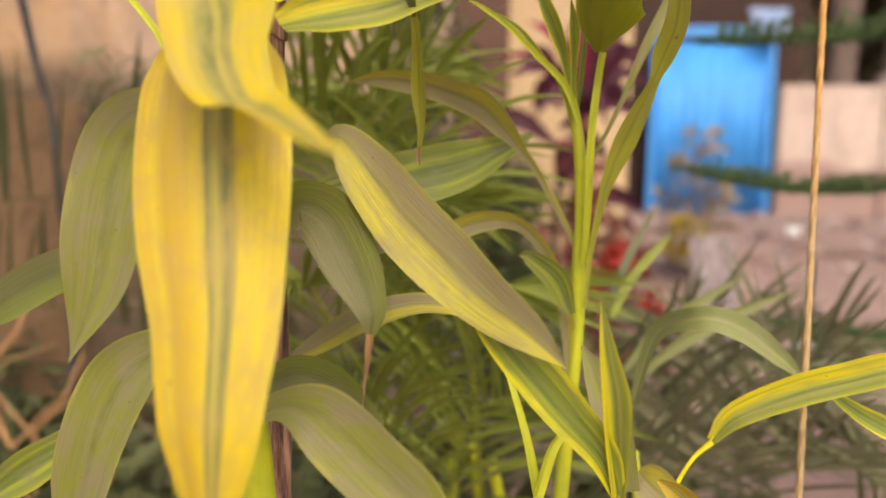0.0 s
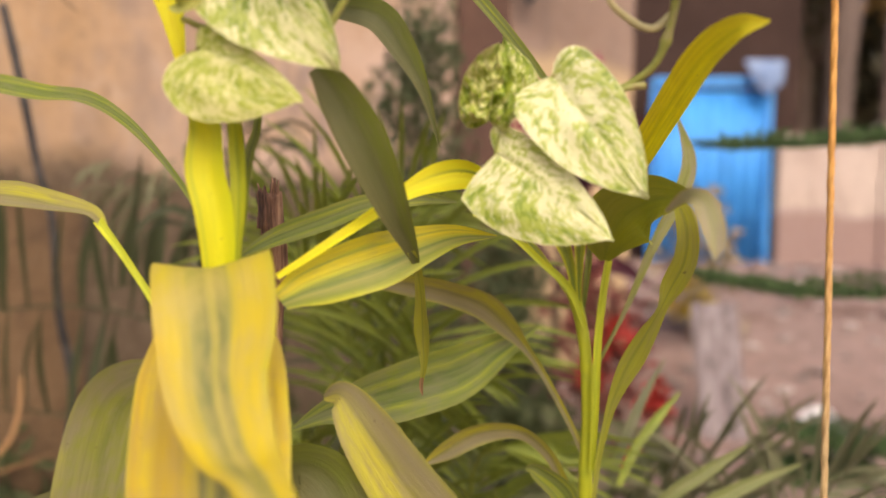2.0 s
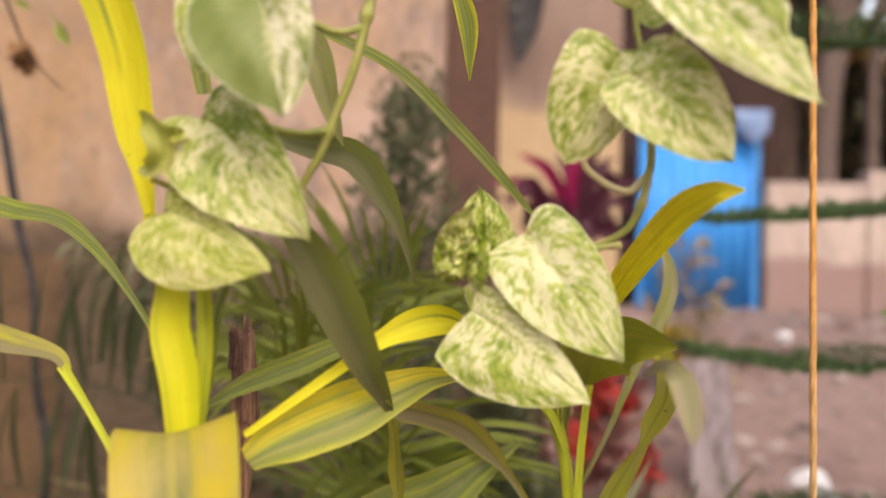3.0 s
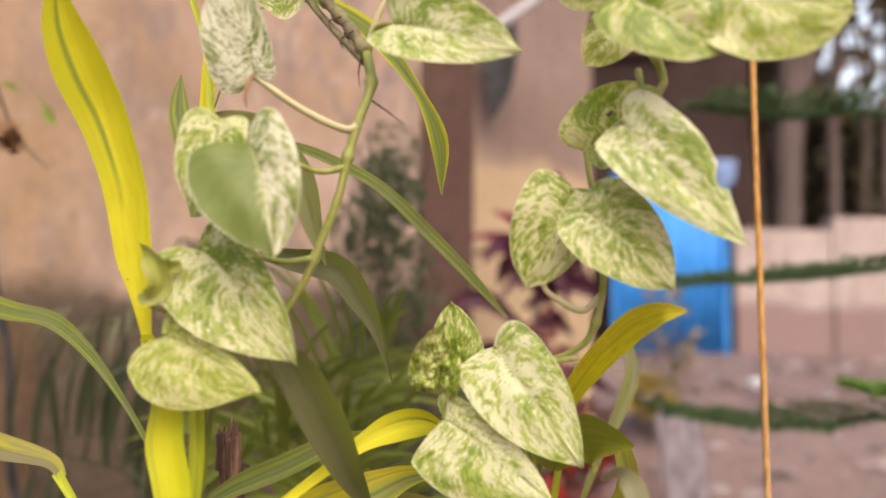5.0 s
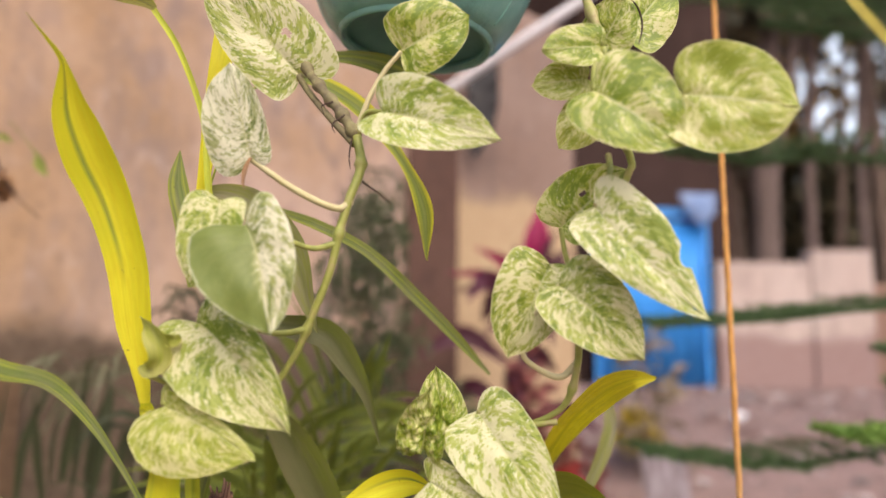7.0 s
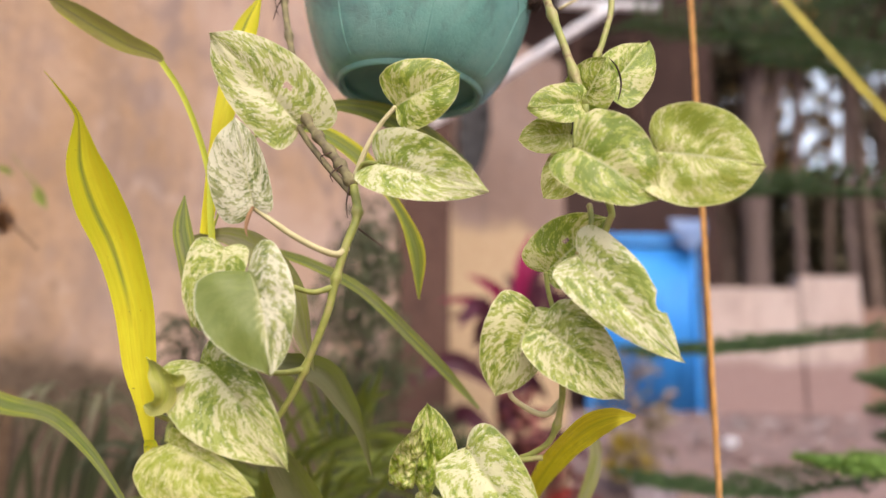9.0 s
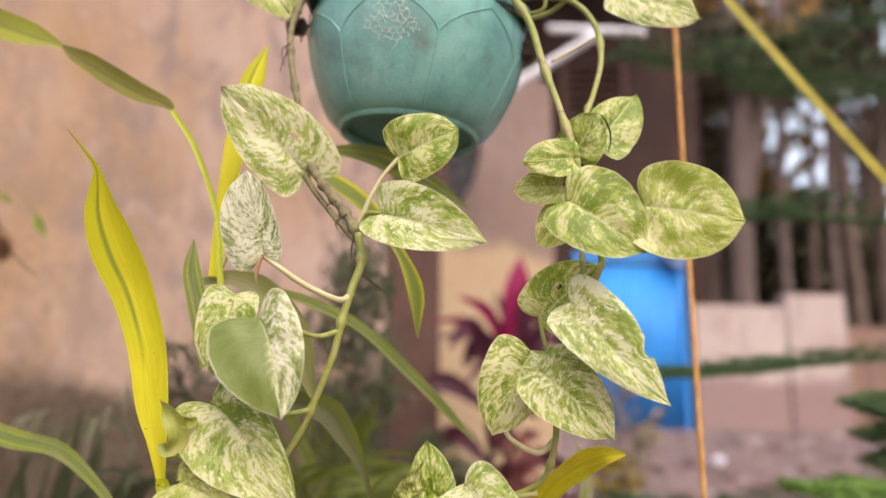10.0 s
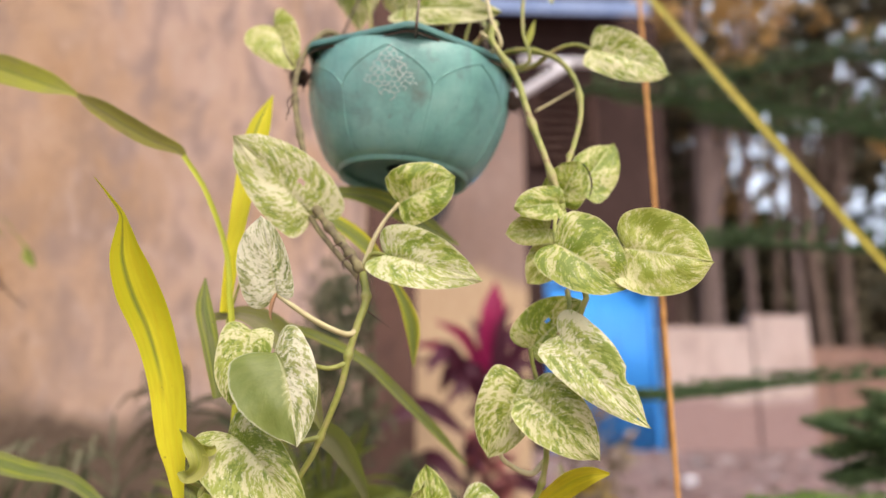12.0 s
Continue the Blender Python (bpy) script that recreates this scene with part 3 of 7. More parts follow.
ROUND = [(0.0, 0.0), (-0.08, 0.22), (-0.12, 0.50), (-0.07, 0.80), (0.10, 0.97), (0.32, 1.0), (0.53, 0.95), (0.72, 0.80), (0.87, 0.53), (0.95, 0.22), (0.98, 0.08), (1.0, 0.0)]
HEART = [(0.0, 0.0), (-0.09, 0.20), (-0.15, 0.46), (-0.12, 0.76), (0.03, 0.96), (0.21, 1.0), (0.40, 0.88), (0.60, 0.62), (0.78, 0.34), (0.91, 0.12), (0.96, 0.05), (1.0, 0.0)]


def heart(parent, mat, attach, tip, width, tilt=0.0, fold=0.25, droop=0.15, skew=0.0, wave=0.03, label="", bite=(), name="leaf", blunt=0.08, hole=None, lobe=(1.0, 1.0), bow=0.0, nick=None, crumple=0.0):
    """A heart-shaped leaf from its stalk's end to its tip. width: its width, or that of each half; tilt: degrees by which
    the blade turns about its midrib; lobe: how far each basal lobe reaches back; bow: the midrib's sideways curve;
    bite: (side, from, to, depth) of a missing piece of the margin; crumple: how creased the blade is."""
    o, e = np.array(attach), np.array(tip)
    y = unit(e - o)
    length = np.linalg.norm(e - o)
    x = unit(np.cross(y, (0, 1, 0)))
    z = np.cross(y, x)
    a = radians(tilt)
    x, z = math.cos(a) * x + math.sin(a) * z, math.cos(a) * z - math.sin(a) * x
    halves = width if isinstance(width, tuple) else (width / 2 * (1 + skew), width / 2 * (1 - skew))
    wide = sum(halves)
    bm = bmesh.new()
    uv = bm.loops.layers.uv.verify()
    n, half = 72, 18
    out = spline((1 - blunt) * np.array(HEART) + blunt * np.array(ROUND), n)
    seed = len(bpy.data.objects) * 1.7
    grid = []
    for k in range(n):
        p = k / (n - 1)
        mid = p**1.25
        row = []
        for j in range(-half, half + 1):
            u = j / half
            s = abs(u)
            one = 0 if u > 0 else 1
            reach = 1 + 0.035 * noise.noise((p * 7, seed, one * 9)) + 0.015 * noise.noise((p * 26, seed, one * 9))
            if bite and (u > 0) == (bite[0] > 0) and bite[1] < p < bite[2]:
                reach *= 1 - bite[3] * math.sin(math.pi * (p - bite[1]) / (bite[2] - bite[1])) ** 0.5
            lx = u * out[k][1] * halves[one] * reach
            back = out[k][0] * (lobe[one] if out[k][0] < 0 else 1)
            ly = (mid * (1 - s) + back * s) * length
            lz = fold * abs(lx) * (1 - 0.45 * s) - droop * length * (ly / length) ** 2 + wave * wide * s * s * math.sin(7 * p + seed + 2 * u)
            # the blade bulges between its side veins, and undulates
            lz += 0.008 * wide * abs(math.sin(math.pi * 9 * (p - 0.42 * s) + one)) * min(1, 5 * s) * (1 - s * s) * (1 - p)
            lz += wide * 0.045 * noise.noise((lx / wide * 3.2, ly / length * 3.2, seed)) * min(1, 3 * s)
            if crumple:
                lz += crumple * wide * (noise.noise((lx / wide * 9, ly / length * 7, seed)) + 0.6 * noise.noise((lx / wide * 19, ly / length * 15, seed)))
            lx += bow * length * 4 * p * (1 - p)
            row.append((bm.verts.new(o + lx * x + ly * y + (lz + droop * length * p * 0.9) * z), (u / 2 + 0.5, p)))
        grid.append(row)
    for p, q in zip(grid, grid[1:]):
        for i in range(2 * half):
            corners = (p[i], p[i + 1], q[i + 1], q[i])
            if any(g and ((p[i][1][0] - g[0]) / g[2]) ** 2 + ((p[i][1][1] - g[1]) / g[3]) ** 2 < 1 for g in (hole, nick)):
                continue
            fc = bm.faces.new([v for v, _ in corners])
            for loop, (_, st) in zip(fc.loops, corners):
                loop[uv].uv = st
    bmesh.ops.remove_doubles(bm, verts=bm.verts, dist=1e-5)
    return part(name, bm, mat, parent, label)


def box(bm, lo, hi):
    vs = [bm.verts.new((x, y, z)) for x in (lo[0], hi[0]) for y in (lo[1], hi[1]) for z in (lo[2], hi[2])]
    for f in ((0, 1, 3, 2), (4, 6, 7, 5), (0, 4, 5, 1), (2, 3, 7, 6), (0, 2, 6, 4), (1, 5, 7, 3)):
        bm.faces.new([vs[i] for i in f])
    return bm


def bevelled(bm, size=0.01):
    bmesh.ops.bevel(bm, geom=bm.edges[:], offset=size, segments=2, affect="EDGES")
    return bm


def slab(a, b, thick, low, high):
    """An upright wall between two plan points, set back behind its face by its thickness."""
    a, b = np.array(a, float), np.array(b, float)
    d = unit(b - a)
    nrm = np.array((-d[1], d[0])) * thick
    bm = bmesh.new()
    steps = 14
    pts = [(a + (b - a) * k / steps) for k in range(steps + 1)]
    front = [[bm.verts.new((*p, z)) for z in np.linspace(low, high, 10)] for p in pts]
    back = [[bm.verts.new((*(p + nrm), z)) for z in np.linspace(low, high, 10)] for p in pts]
    for g, flip in ((front, False), (back, True)):
        for i in range(steps):
            for j in range(9):
                q = (g[i][j], g[i + 1][j], g[i + 1][j + 1], g[i][j + 1])
                bm.faces.new(q[::-1] if flip else q)
    for i in range(steps):
        bm.faces.new((front[i][9], front[i + 1][9], back[i + 1][9], back[i][9]))
        bm.faces.new((front[i][0], back[i][0], back[i + 1][0], front[i + 1][0]))
    for i in (0, steps):
        for j in range(9):
            q = (front[i][j], front[i][j + 1], back[i][j + 1], back[i][j])
            bm.faces.new(q if i == 0 else q[::-1])
    return bm


# ---- ground ----
def ground_height(x, y):
    s = min(max((y - 2.4) / 4.0, 0), 1)
    return 0.60 * s * s * (3 - 2 * s)


bm = bmesh.new()
xs = [-300, -90, -40, -20, -12, *np.linspace(-8, 12, 61), 16, 25, 45, 100, 300]
ys = [-300, -90, -30, -10, *np.linspace(-3, 14, 61), 18, 26, 45, 90, 300]
gv = [[bm.verts.new((x, y, ground_height(x, y) + (0.02 * noise.noise((x * 1.3, y * 1.3, 0)) if abs(x) < 13 and abs(y) < 15 else 0))) for y in ys] for x in xs]
for i in range(len(xs) - 1):
    for j in range(len(ys) - 1):
        bm.faces.new((gv[i][j], gv[i + 1][j], gv[i + 1][j + 1], gv[i][j + 1]))
tagged(part("ground", bm, EARTH), "bare pinkish-brown earth of the yard", "ground", kind="structure")

# ---- distance ----
m = Mat("bright_haze", 1.0, spec=0.0)
glow = m.node("ShaderNodeEmission", Color=(0.76, 0.87, 1.0, 1.0), Strength=1.05)
m.link(glow.outputs[0], m.t.nodes["Material Output"].inputs["Surface"])
bm = bmesh.new()
for x, z in ((-60, -2), (150, -2), (150, 95), (-60, 95)):
    bm.verts.new((x, 130, z))
bm.faces.new(bm.verts)
tagged(part("backdrop", bm, m.m), "pale hazy bright sky beyond the trees", "sky", kind="structure")

# ---- buildings ----
A, B = (-1.75, 0.95), (-0.19, 3.42)
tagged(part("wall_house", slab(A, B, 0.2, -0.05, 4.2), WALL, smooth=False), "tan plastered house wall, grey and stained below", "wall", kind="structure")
tagged(part("wall_plinth", slab((-1.735, 0.93), (-1.135, 1.88), 0.06, -0.05, 1.12), WALL_ROUGH, smooth=False), "rough brown masonry plinth at the foot of the wall", "plinth", kind="structure")
bm = bevelled(box(bmesh.new(), (-0.185, 3.36, -0.05), (0.07, 3.62, 4.2)), 0.012)
tagged(part("pillar", bm, PILLAR, smooth=False), "dark brown painted pillar at the house corner", "pillar", kind="structure")
tagged(part("wall_porch", slab((0.071, 3.60), (0.815, 4.300), 0.18, 0.0, 3.164), WALL_OCHRE, smooth=False), "ochre wall with worn pale patches", "wall", kind="structure")
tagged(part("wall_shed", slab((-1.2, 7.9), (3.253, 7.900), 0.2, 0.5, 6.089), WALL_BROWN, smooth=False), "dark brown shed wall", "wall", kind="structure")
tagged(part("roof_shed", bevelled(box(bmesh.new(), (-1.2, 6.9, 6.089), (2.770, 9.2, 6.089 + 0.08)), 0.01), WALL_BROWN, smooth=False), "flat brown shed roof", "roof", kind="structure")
tagged(part("fascia", bevelled(box(bmesh.new(), (-1.2, 6.86, 5.501), (2.770, 6.896, 5.691)), 0.006), BLUE_PALE, smooth=False), "pale blue board along the roof's edge", "fascia", kind="structure")
tagged(part("wall_yard", slab((2.96, 7.6), (4.05, 7.7), 0.2, 0.5, 1.98), WALL_CREAM, smooth=False), "low cream plastered yard wall", "wall", kind="structure")
bm = bevelled(box(bmesh.new(), (4.045, 7.66, 0.5), (4.72, 7.92, 2.12)), 0.008)
tagged(part("wall_pier", bm, WALL_CREAM, smooth=False), "cream plastered pier at the end of the yard wall", "pier", kind="structure")

tagged(part("wall_low", slab((4.73, 7.7), (9.5, 8.4), 0.2, 0.5, 1.75), WALL_PALE_BROWN, smooth=False), "low reddish-brown wall at the back of the yard", "wall", kind="structure")


def sheet_door():
    d = thing("blue_door", "bright blue corrugated metal door of the shed", "door", (2.7, 7.6, 0.58))
    lo, hi, x0, x1 = 0.60, 2.42, 1.62, 2.79
    bm = bmesh.new()
    cols = 90
    grid = []
    for k in range(cols + 1):
        x = x0 + (x1 - x0) * k / cols
        y = 7.55 + 0.022 * math.sin(k / cols * 2 * math.pi * 9)
        grid.append([bm.verts.new((x, y, lo)), bm.verts.new((x, y, hi)), bm.verts.new((x, y + 0.02, hi)), bm.verts.new((x, y + 0.02, lo))])
    for p, q in zip(grid, grid[1:]):
        for i in range(4):
            bm.faces.new((p[i], q[i], q[(i + 1) % 4], p[(i + 1) % 4]))
    part("sheet", bm, BLUE, d)
    for x in (x0 - 0.03, x1 + 0.0):
        part("frame_post", bevelled(box(bmesh.new(), (x, 7.5, 0.58), (x + 0.05, 7.6, 2.46)), 0.006), BLUE, d, smooth=False)
    part("lintel", bevelled(box(bmesh.new(), (x0 - 0.03, 7.5, 2.46), (x1 + 0.05, 7.6, 2.56)), 0.006), BLUE, d, smooth=False)


sheet_door()

fl = thing("tarpaulin_flap", "crumpled pale blue tarpaulin corner over the door", "tarpaulin", (2.710, 7.44, 2.556))
bm = bmesh.new()
rim = [(-0.21, 0.16), (0.23, 0.17), (0.20, -0.07), (0.02, -0.20), (-0.13, -0.04)]
hub = [bm.verts.new((2.710, 7.38, 2.556)), bm.verts.new((2.710, 7.43, 2.556))]
edge = [[bm.verts.new((2.710 + x, 7.43 + 0.05 * math.sin(5 * x + 3 * z) + dy, 2.556 + z)) for x, z in rim] for dy in (0, 0.012)]
for k in range(5):
    n = (k + 1) % 5
    bm.faces.new((hub[0], edge[0][n], edge[0][k]))
    bm.faces.new((hub[1], edge[1][k], edge[1][n]))
    bm.faces.new((edge[0][k], edge[0][n], edge[1][n], edge[1][k]))
part("sheet", bm, BLUE_PALE, fl, smooth=False)

lv = thing("louvre_panel", "dark brown slatted wooden louvre in the shed wall", "louvre", (1.872, 7.8, 4.007))
lx0, lx1, lz0, lz1 = 1.599, 2.281, 4.008, 5.069
for x in (lx0 - 0.06, lx1):
    part("frame_post", bevelled(box(bmesh.new(), (x, 7.76, lz0), (x + 0.06, 7.895, lz1)), 0.006), PILLAR, lv, smooth=False)
for k in range(9):
    z = lz0 + (lz1 - lz0) * (k + 0.5) / 9
    bm = bmesh.new()
    for x in (lx0, lx1):
        for y, dz in ((7.78, -0.035), (7.79, -0.045), (7.87, 0.035), (7.88, 0.025)):
            bm.verts.new((x, y, z + dz))
    bmesh.ops.convex_hull(bm, input=bm.verts)
    part("slat", bm, PILLAR, lv, smooth=False)

# ---- stick ----
st = thing("wooden_stick", "broken brown weathered stick standing among the leaves", "stick", (-0.115, 0.60, 0.0))
bm = tube(bmesh.new(), [(-0.115, 0.60, 0.0), (-0.117, 0.575, 0.968), (-0.114, 0.572, 1.030), (-0.118, 0.570, 1.092)], [0.011, 0.0092, 0.0090, 0.0088], 18, 90)
for v in bm.verts:
    v.co += 0.0030 * Vector((noise.noise(v.co * Vector((90, 90, 14))), noise.noise(v.co * Vector((90, 90, 14)) + Vector((9, 0, 0))), 2.4 * noise.noise(v.co * 120)))
part("shaft", bm, STICK, st)
rnd = random.Random(21)
tp = Vector((-0.118, 0.570, 1.092))
for k in range(11):
    a = k * 0.6
    q = tp + Vector((0.0062 * math.cos(a), 0.0062 * math.sin(a), -0.026))
    part("splinter", tube(bmesh.new(), [q, q + Vector((0.001, 0, 0.02)), q + Vector((rnd.uniform(-0.003, 0.003), 0, 0.03 + rnd.uniform(0.0, 0.012)))], [0.0028, 0.0022, 0.0006], 5, 8), STICK, st)

# ---- hanging pot ----
POT_AT = Vector((0.039, 0.630, 1.579))
POT_TILT = Euler((0, radians(4.5), 0)).to_matrix()


def in_pot(x, y, z):
    return POT_AT + POT_TILT @ Vector((x, y, z))


PROFILE = [(0.0665, -0.073), (0.074, -0.0725), (0.083, -0.067), (0.094, -0.052), (0.104, -0.030), (0.112, -0.006), (0.1160, 0.016), (0.1165, 0.032), (0.114, 0.049)]


def hanging_pot():
    p = thing("hanging_pot", "turquoise plastic hanging pot with embossed petals", "pot", POT_AT)
    prof = spline(PROFILE, 40)
    inner = spline([(r - 0.003, z + 0.002) for r, z in PROFILE[3:]], 20)[::-1]
    seg = 144
    bm = bmesh.new()
    rings = []
    for r, z in [*prof, *inner]:
        rings.append([bm.verts.new(in_pot(r * math.cos(a), r * math.sin(a), z)) for a in np.linspace(0, 2 * math.pi, seg, endpoint=False)])
    for a, b in zip(rings, rings[1:]):
        for i in range(seg):
            bm.faces.new((a[i], a[(i + 1) % seg], b[(i + 1) % seg], b[i]))
    bm.faces.new(rings[-1])
    bowl = part("bowl", bm, POT, p)
    # the recessed foot
    bm = bmesh.new()
    foot = [(0.0750, -0.0718), (0.0742, -0.0765), (0.0718, -0.0775), (0.0700, -0.0760), (0.0690, -0.0680)]
    rings = [[bm.verts.new(in_pot(r * math.cos(a), r * math.sin(a), z)) for a in np.linspace(0, 2 * math.pi, seg, endpoint=False)] for r, z in foot]
    for a, b in zip(rings, rings[1:]):
        for i in range(seg):
            bm.faces.new((a[i], b[i], b[(i + 1) % seg], a[(i + 1) % seg]))
    base = bmesh.new()
    lows = [[base.verts.new(in_pot(r * math.cos(a), r * math.sin(a), z)) for a in np.linspace(0, 2 * math.pi, 72, endpoint=False)] for r, z in ((0.0692, -0.0672), (0.05, -0.0660), (0.047, -0.0640), (0.02, -0.0640))]
    for a, b in zip(lows, lows[1:]):
        for i in range(72):
            base.faces.new((a[i], b[i], b[(i + 1) % 72], a[(i + 1) % 72]))
    base.faces.new(lows[-1])
    part("base", base, POT_SMOOTH_SHADED, p, "recessed underside, its shade put into the colour")
    part("foot_ring", bm, POT, p)
    # six-cornered collar, drooping outwards
    bm = bmesh.new()

    def corner(a, r):
        q = (a + math.pi / 2) % (math.pi / 3) - math.pi / 6
        return r * min(0.872 / math.cos(q), 0.985)

    lip = [(0.117, 0.0485), (0.1265, 0.0470), (0.1285, 0.0425), (0.1310, 0.0420), (0.1320, 0.0435), (0.1305, 0.0495), (0.126, 0.0520), (0.112, 0.053), (0.112, 0.0485)]
    rings = [[bm.verts.new(in_pot(corner(a, r) * math.cos(a), corner(a, r) * math.sin(a), z)) for a in np.linspace(0, 2 * math.pi, seg, endpoint=False)] for r, z in lip]
    rings.append(rings[0])
    for a, b in zip(rings, rings[1:]):
        for i in range(seg):
            bm.faces.new((a[i], a[(i + 1) % seg], b[(i + 1) % seg], b[i]))
    part("rim", bm, POT_SMOOTH_SHADED, p)
    rs, zs = prof[:, 0], prof[:, 1]

    def on_bowl(a, z, out=0.0):
        r = float(np.interp(z, zs, rs)) + out
        return in_pot(r * math.cos(a), r * math.sin(a), z)

    # raised outlines of the petals
    count, turn = 7, radians(-90 - 12)
    for k in range(count):
        mid = turn + k * 2 * math.pi / count
        share = math.pi / count
        for sgn in (-1, 1):
            pts = []
            for q in np.linspace(0 if sgn > 0 else 0.6, 1, 16):
                w = share * (0.93 + 0.07 * min(q / 0.6, 1)) if q < 0.6 else share * (1 - ((q - 0.6) / 0.4) ** 1.6)
                pts.append(on_bowl(mid + sgn * w, -0.068 + 0.098 * q, 0.0001))
            part("petal_rib", tube(bmesh.new(), pts, [0.0009] * len(pts), 6, 40), POT, bowl)
        # cracked pale flakes at a petal's heart
        if k == 0:
            rnd = random.Random(5)
            node = {}
            for i in range(-14, 15):
                for j in range(-9, 14):
                    node[i, j] = (0.033 * i + rnd.uniform(-0.016, 0.016), -0.008 + 0.0049 * j + (0.0010 if (i + j) % 2 == 0 else -0.0010) + rnd.uniform(-0.0018, 0.0018))
            inside = {q for q, (a, z) in node.items() if abs(a - 0.035) / 0.29 + max(z + 0.006, 0) / 0.040 < 1 and abs(a - 0.06) / 0.29 + max(-z - 0.006, 0) / 0.022 < 1}
            bm = bmesh.new()
            for i, j in sorted(inside):
                for q in ((i + 1, j), (i, j + 1)):
                    if q not in inside or (q[1] > j and (i + j) % 2) or rnd.random() < 0.06:
                        continue
                    (a0, z0), (a1, z1) = node[i, j], node[q]
                    mids = [on_bowl(mid + a0 + (a1 - a0) * w, z0 + (z1 - z0) * w, 0.0001) for w in (0, 0.5, 1)]
                    tube(bm, mids, [rnd.uniform(0.0004, 0.0008), rnd.uniform(0.0003, 0.0006), rnd.uniform(0.0004, 0.0008)] if j > 0 else [0.0003, 0.0004, 0.0003], 5, 5)
            part("worn_crackle", bm, POT_PALE, bowl, "pale worn crackle on one petal")
    # soil
    bm = bmesh.new()
    cen = bm.verts.new(in_pot(0, 0, 0.044))
    ring = [bm.verts.new(in_pot(0.104 * math.cos(a), 0.104 * math.sin(a), 0.040 + 0.004 * math.sin(5 * a))) for a in np.linspace(0, 2 * math.pi, 40, endpoint=False)]
    for i in range(40):
        bm.faces.new((cen, ring[i], ring[(i + 1) % 40]))
    part("soil", bm, SOIL, p)
    # three hanging wires to a hook above
    top = in_pot(0.0, 0, 0.46)
    for a in (-88, 32, 152):
        q = radians(a)
        hook = [in_pot(0.116 * math.cos(q), 0.116 * math.sin(q), 0.040), in_pot(0.1345 * math.cos(q), 0.1345 * math.sin(q), 0.0405), in_pot(0.1345 * math.cos(q), 0.1345 * math.sin(q), 0.052), in_pot(0.126 * math.cos(q), 0.126 * math.sin(q), 0.078)]
        part("wire", tube(bmesh.new(), [*hook, in_pot(0.05 * math.cos(q), 0.05 * math.sin(q), 0.28), top], [0.0016] * 6, 6, 40), WIRE, p)
    ring = [in_pot(corner(q, 0.1265) * math.cos(q), corner(q, 0.1265) * math.sin(q), 0.0405) for q in np.linspace(0, 2 * math.pi, 60)]
    part("wire_ring", tube(bmesh.new(), ring, [0.0013] * 60, 6, 180), WIRE, p, "rusty wire running under the rim")
    part("hook", tube(bmesh.new(), [top, top + Vector((0, 0, 0.03)), top + Vector((0.012, 0, 0.05)), top + Vector((0, 0, 0.065)), (top.x, top.y, 3.05)], [0.002] * 5, 8, 40), WIRE, p)


hanging_pot()


# ---- trailing pothos ----
po = thing("pothos_plant", "variegated pothos trailing over the rim of the pot", "potted plant", in_pot(0, 0, 0.055))


def vine(pts, r0=0.0022, r1=0.0018, mat=VINE, name="vine", knots=(0.2, 0.45, 0.7, 0.9)):
    return part(name, tube(bmesh.new(), pts, list(np.linspace(r0, r1, len(pts))), 8, 9 * len(pts), knots), mat, po)


def stalk(pts, r=0.0014, mat=VINE):
    return part("leaf_stalk", tube(bmesh.new(), pts, [r * 1.25, *[r] * (len(pts) - 1)], 7, 8 * len(pts)), mat, po)


# the vine on the house side
vine([in_pot(-0.06, -0.03, 0.06), (-0.051, 0.600, 1.669), (-0.071, 0.582, 1.641), (-0.080, 0.565, 1.604), (-0.080, 0.555, 1.570), (-0.074, 0.547, 1.536), (-0.066, 0.540, 1.503)], 0.0034, 0.0030, VINE_OLD)
vine([(-0.066, 0.540, 1.503), (-0.051, 0.530, 1.446), (-0.034, 0.510, 1.418), (-0.016, 0.500, 1.395), (0.000, 0.488, 1.371)], 0.0034, 0.0042, VINE_OLD, knots=(0.3, 0.5, 0.65, 0.8, 0.95))
vine([(0.000, 0.488, 1.371), (0.004, 0.484, 1.347), (-0.003, 0.480, 1.323), (-0.010, 0.480, 1.297), (-0.016, 0.481, 1.270), (-0.030, 0.484, 1.234), (-0.042, 0.487, 1.208), (-0.061, 0.487, 1.187), (-0.092, 0.480, 1.207), (-0.117, 0.475, 1.191), (-0.137, 0.470, 1.196)], 0.0036, 0.0018, knots=(0.09, 0.3, 0.52, 0.7, 0.85))
heart(po, MARBLE_PALE, (-0.054, 0.530, 1.432), (-0.126, 0.498, 1.503), (0.0335, 0.0385), fold=0.16, droop=0.12, blunt=0.75, lobe=(0.35, 1.3), bow=-0.02, label="broad cream-flecked leaf with a small hole", hole=(0.30, 0.42, 0.035, 0.03))
stalk([(-0.002, 0.490, 1.366), (-0.022, 0.500, 1.388), (-0.044, 0.520, 1.416), (-0.055, 0.530, 1.433)], 0.0027, VINE_OLD)
heart(po, MARBLE_CREAM, (-0.071, 0.468, 1.347), (-0.085, 0.452, 1.414), (0.0285, 0.0165), fold=0.12, droop=0.10, blunt=0.85, lobe=(0.9, 0.5), wave=0.02)
part("leaf_stalk", tube(bmesh.new(), [(-0.002, 0.481, 1.321), (-0.012, 0.476, 1.315), (-0.040, 0.470, 1.327), (-0.071, 0.468, 1.348)], [0.0030, 0.0026, 0.0025, 0.0022], 9, 36), PETIOLE, po, "thick pale leaf stalk")
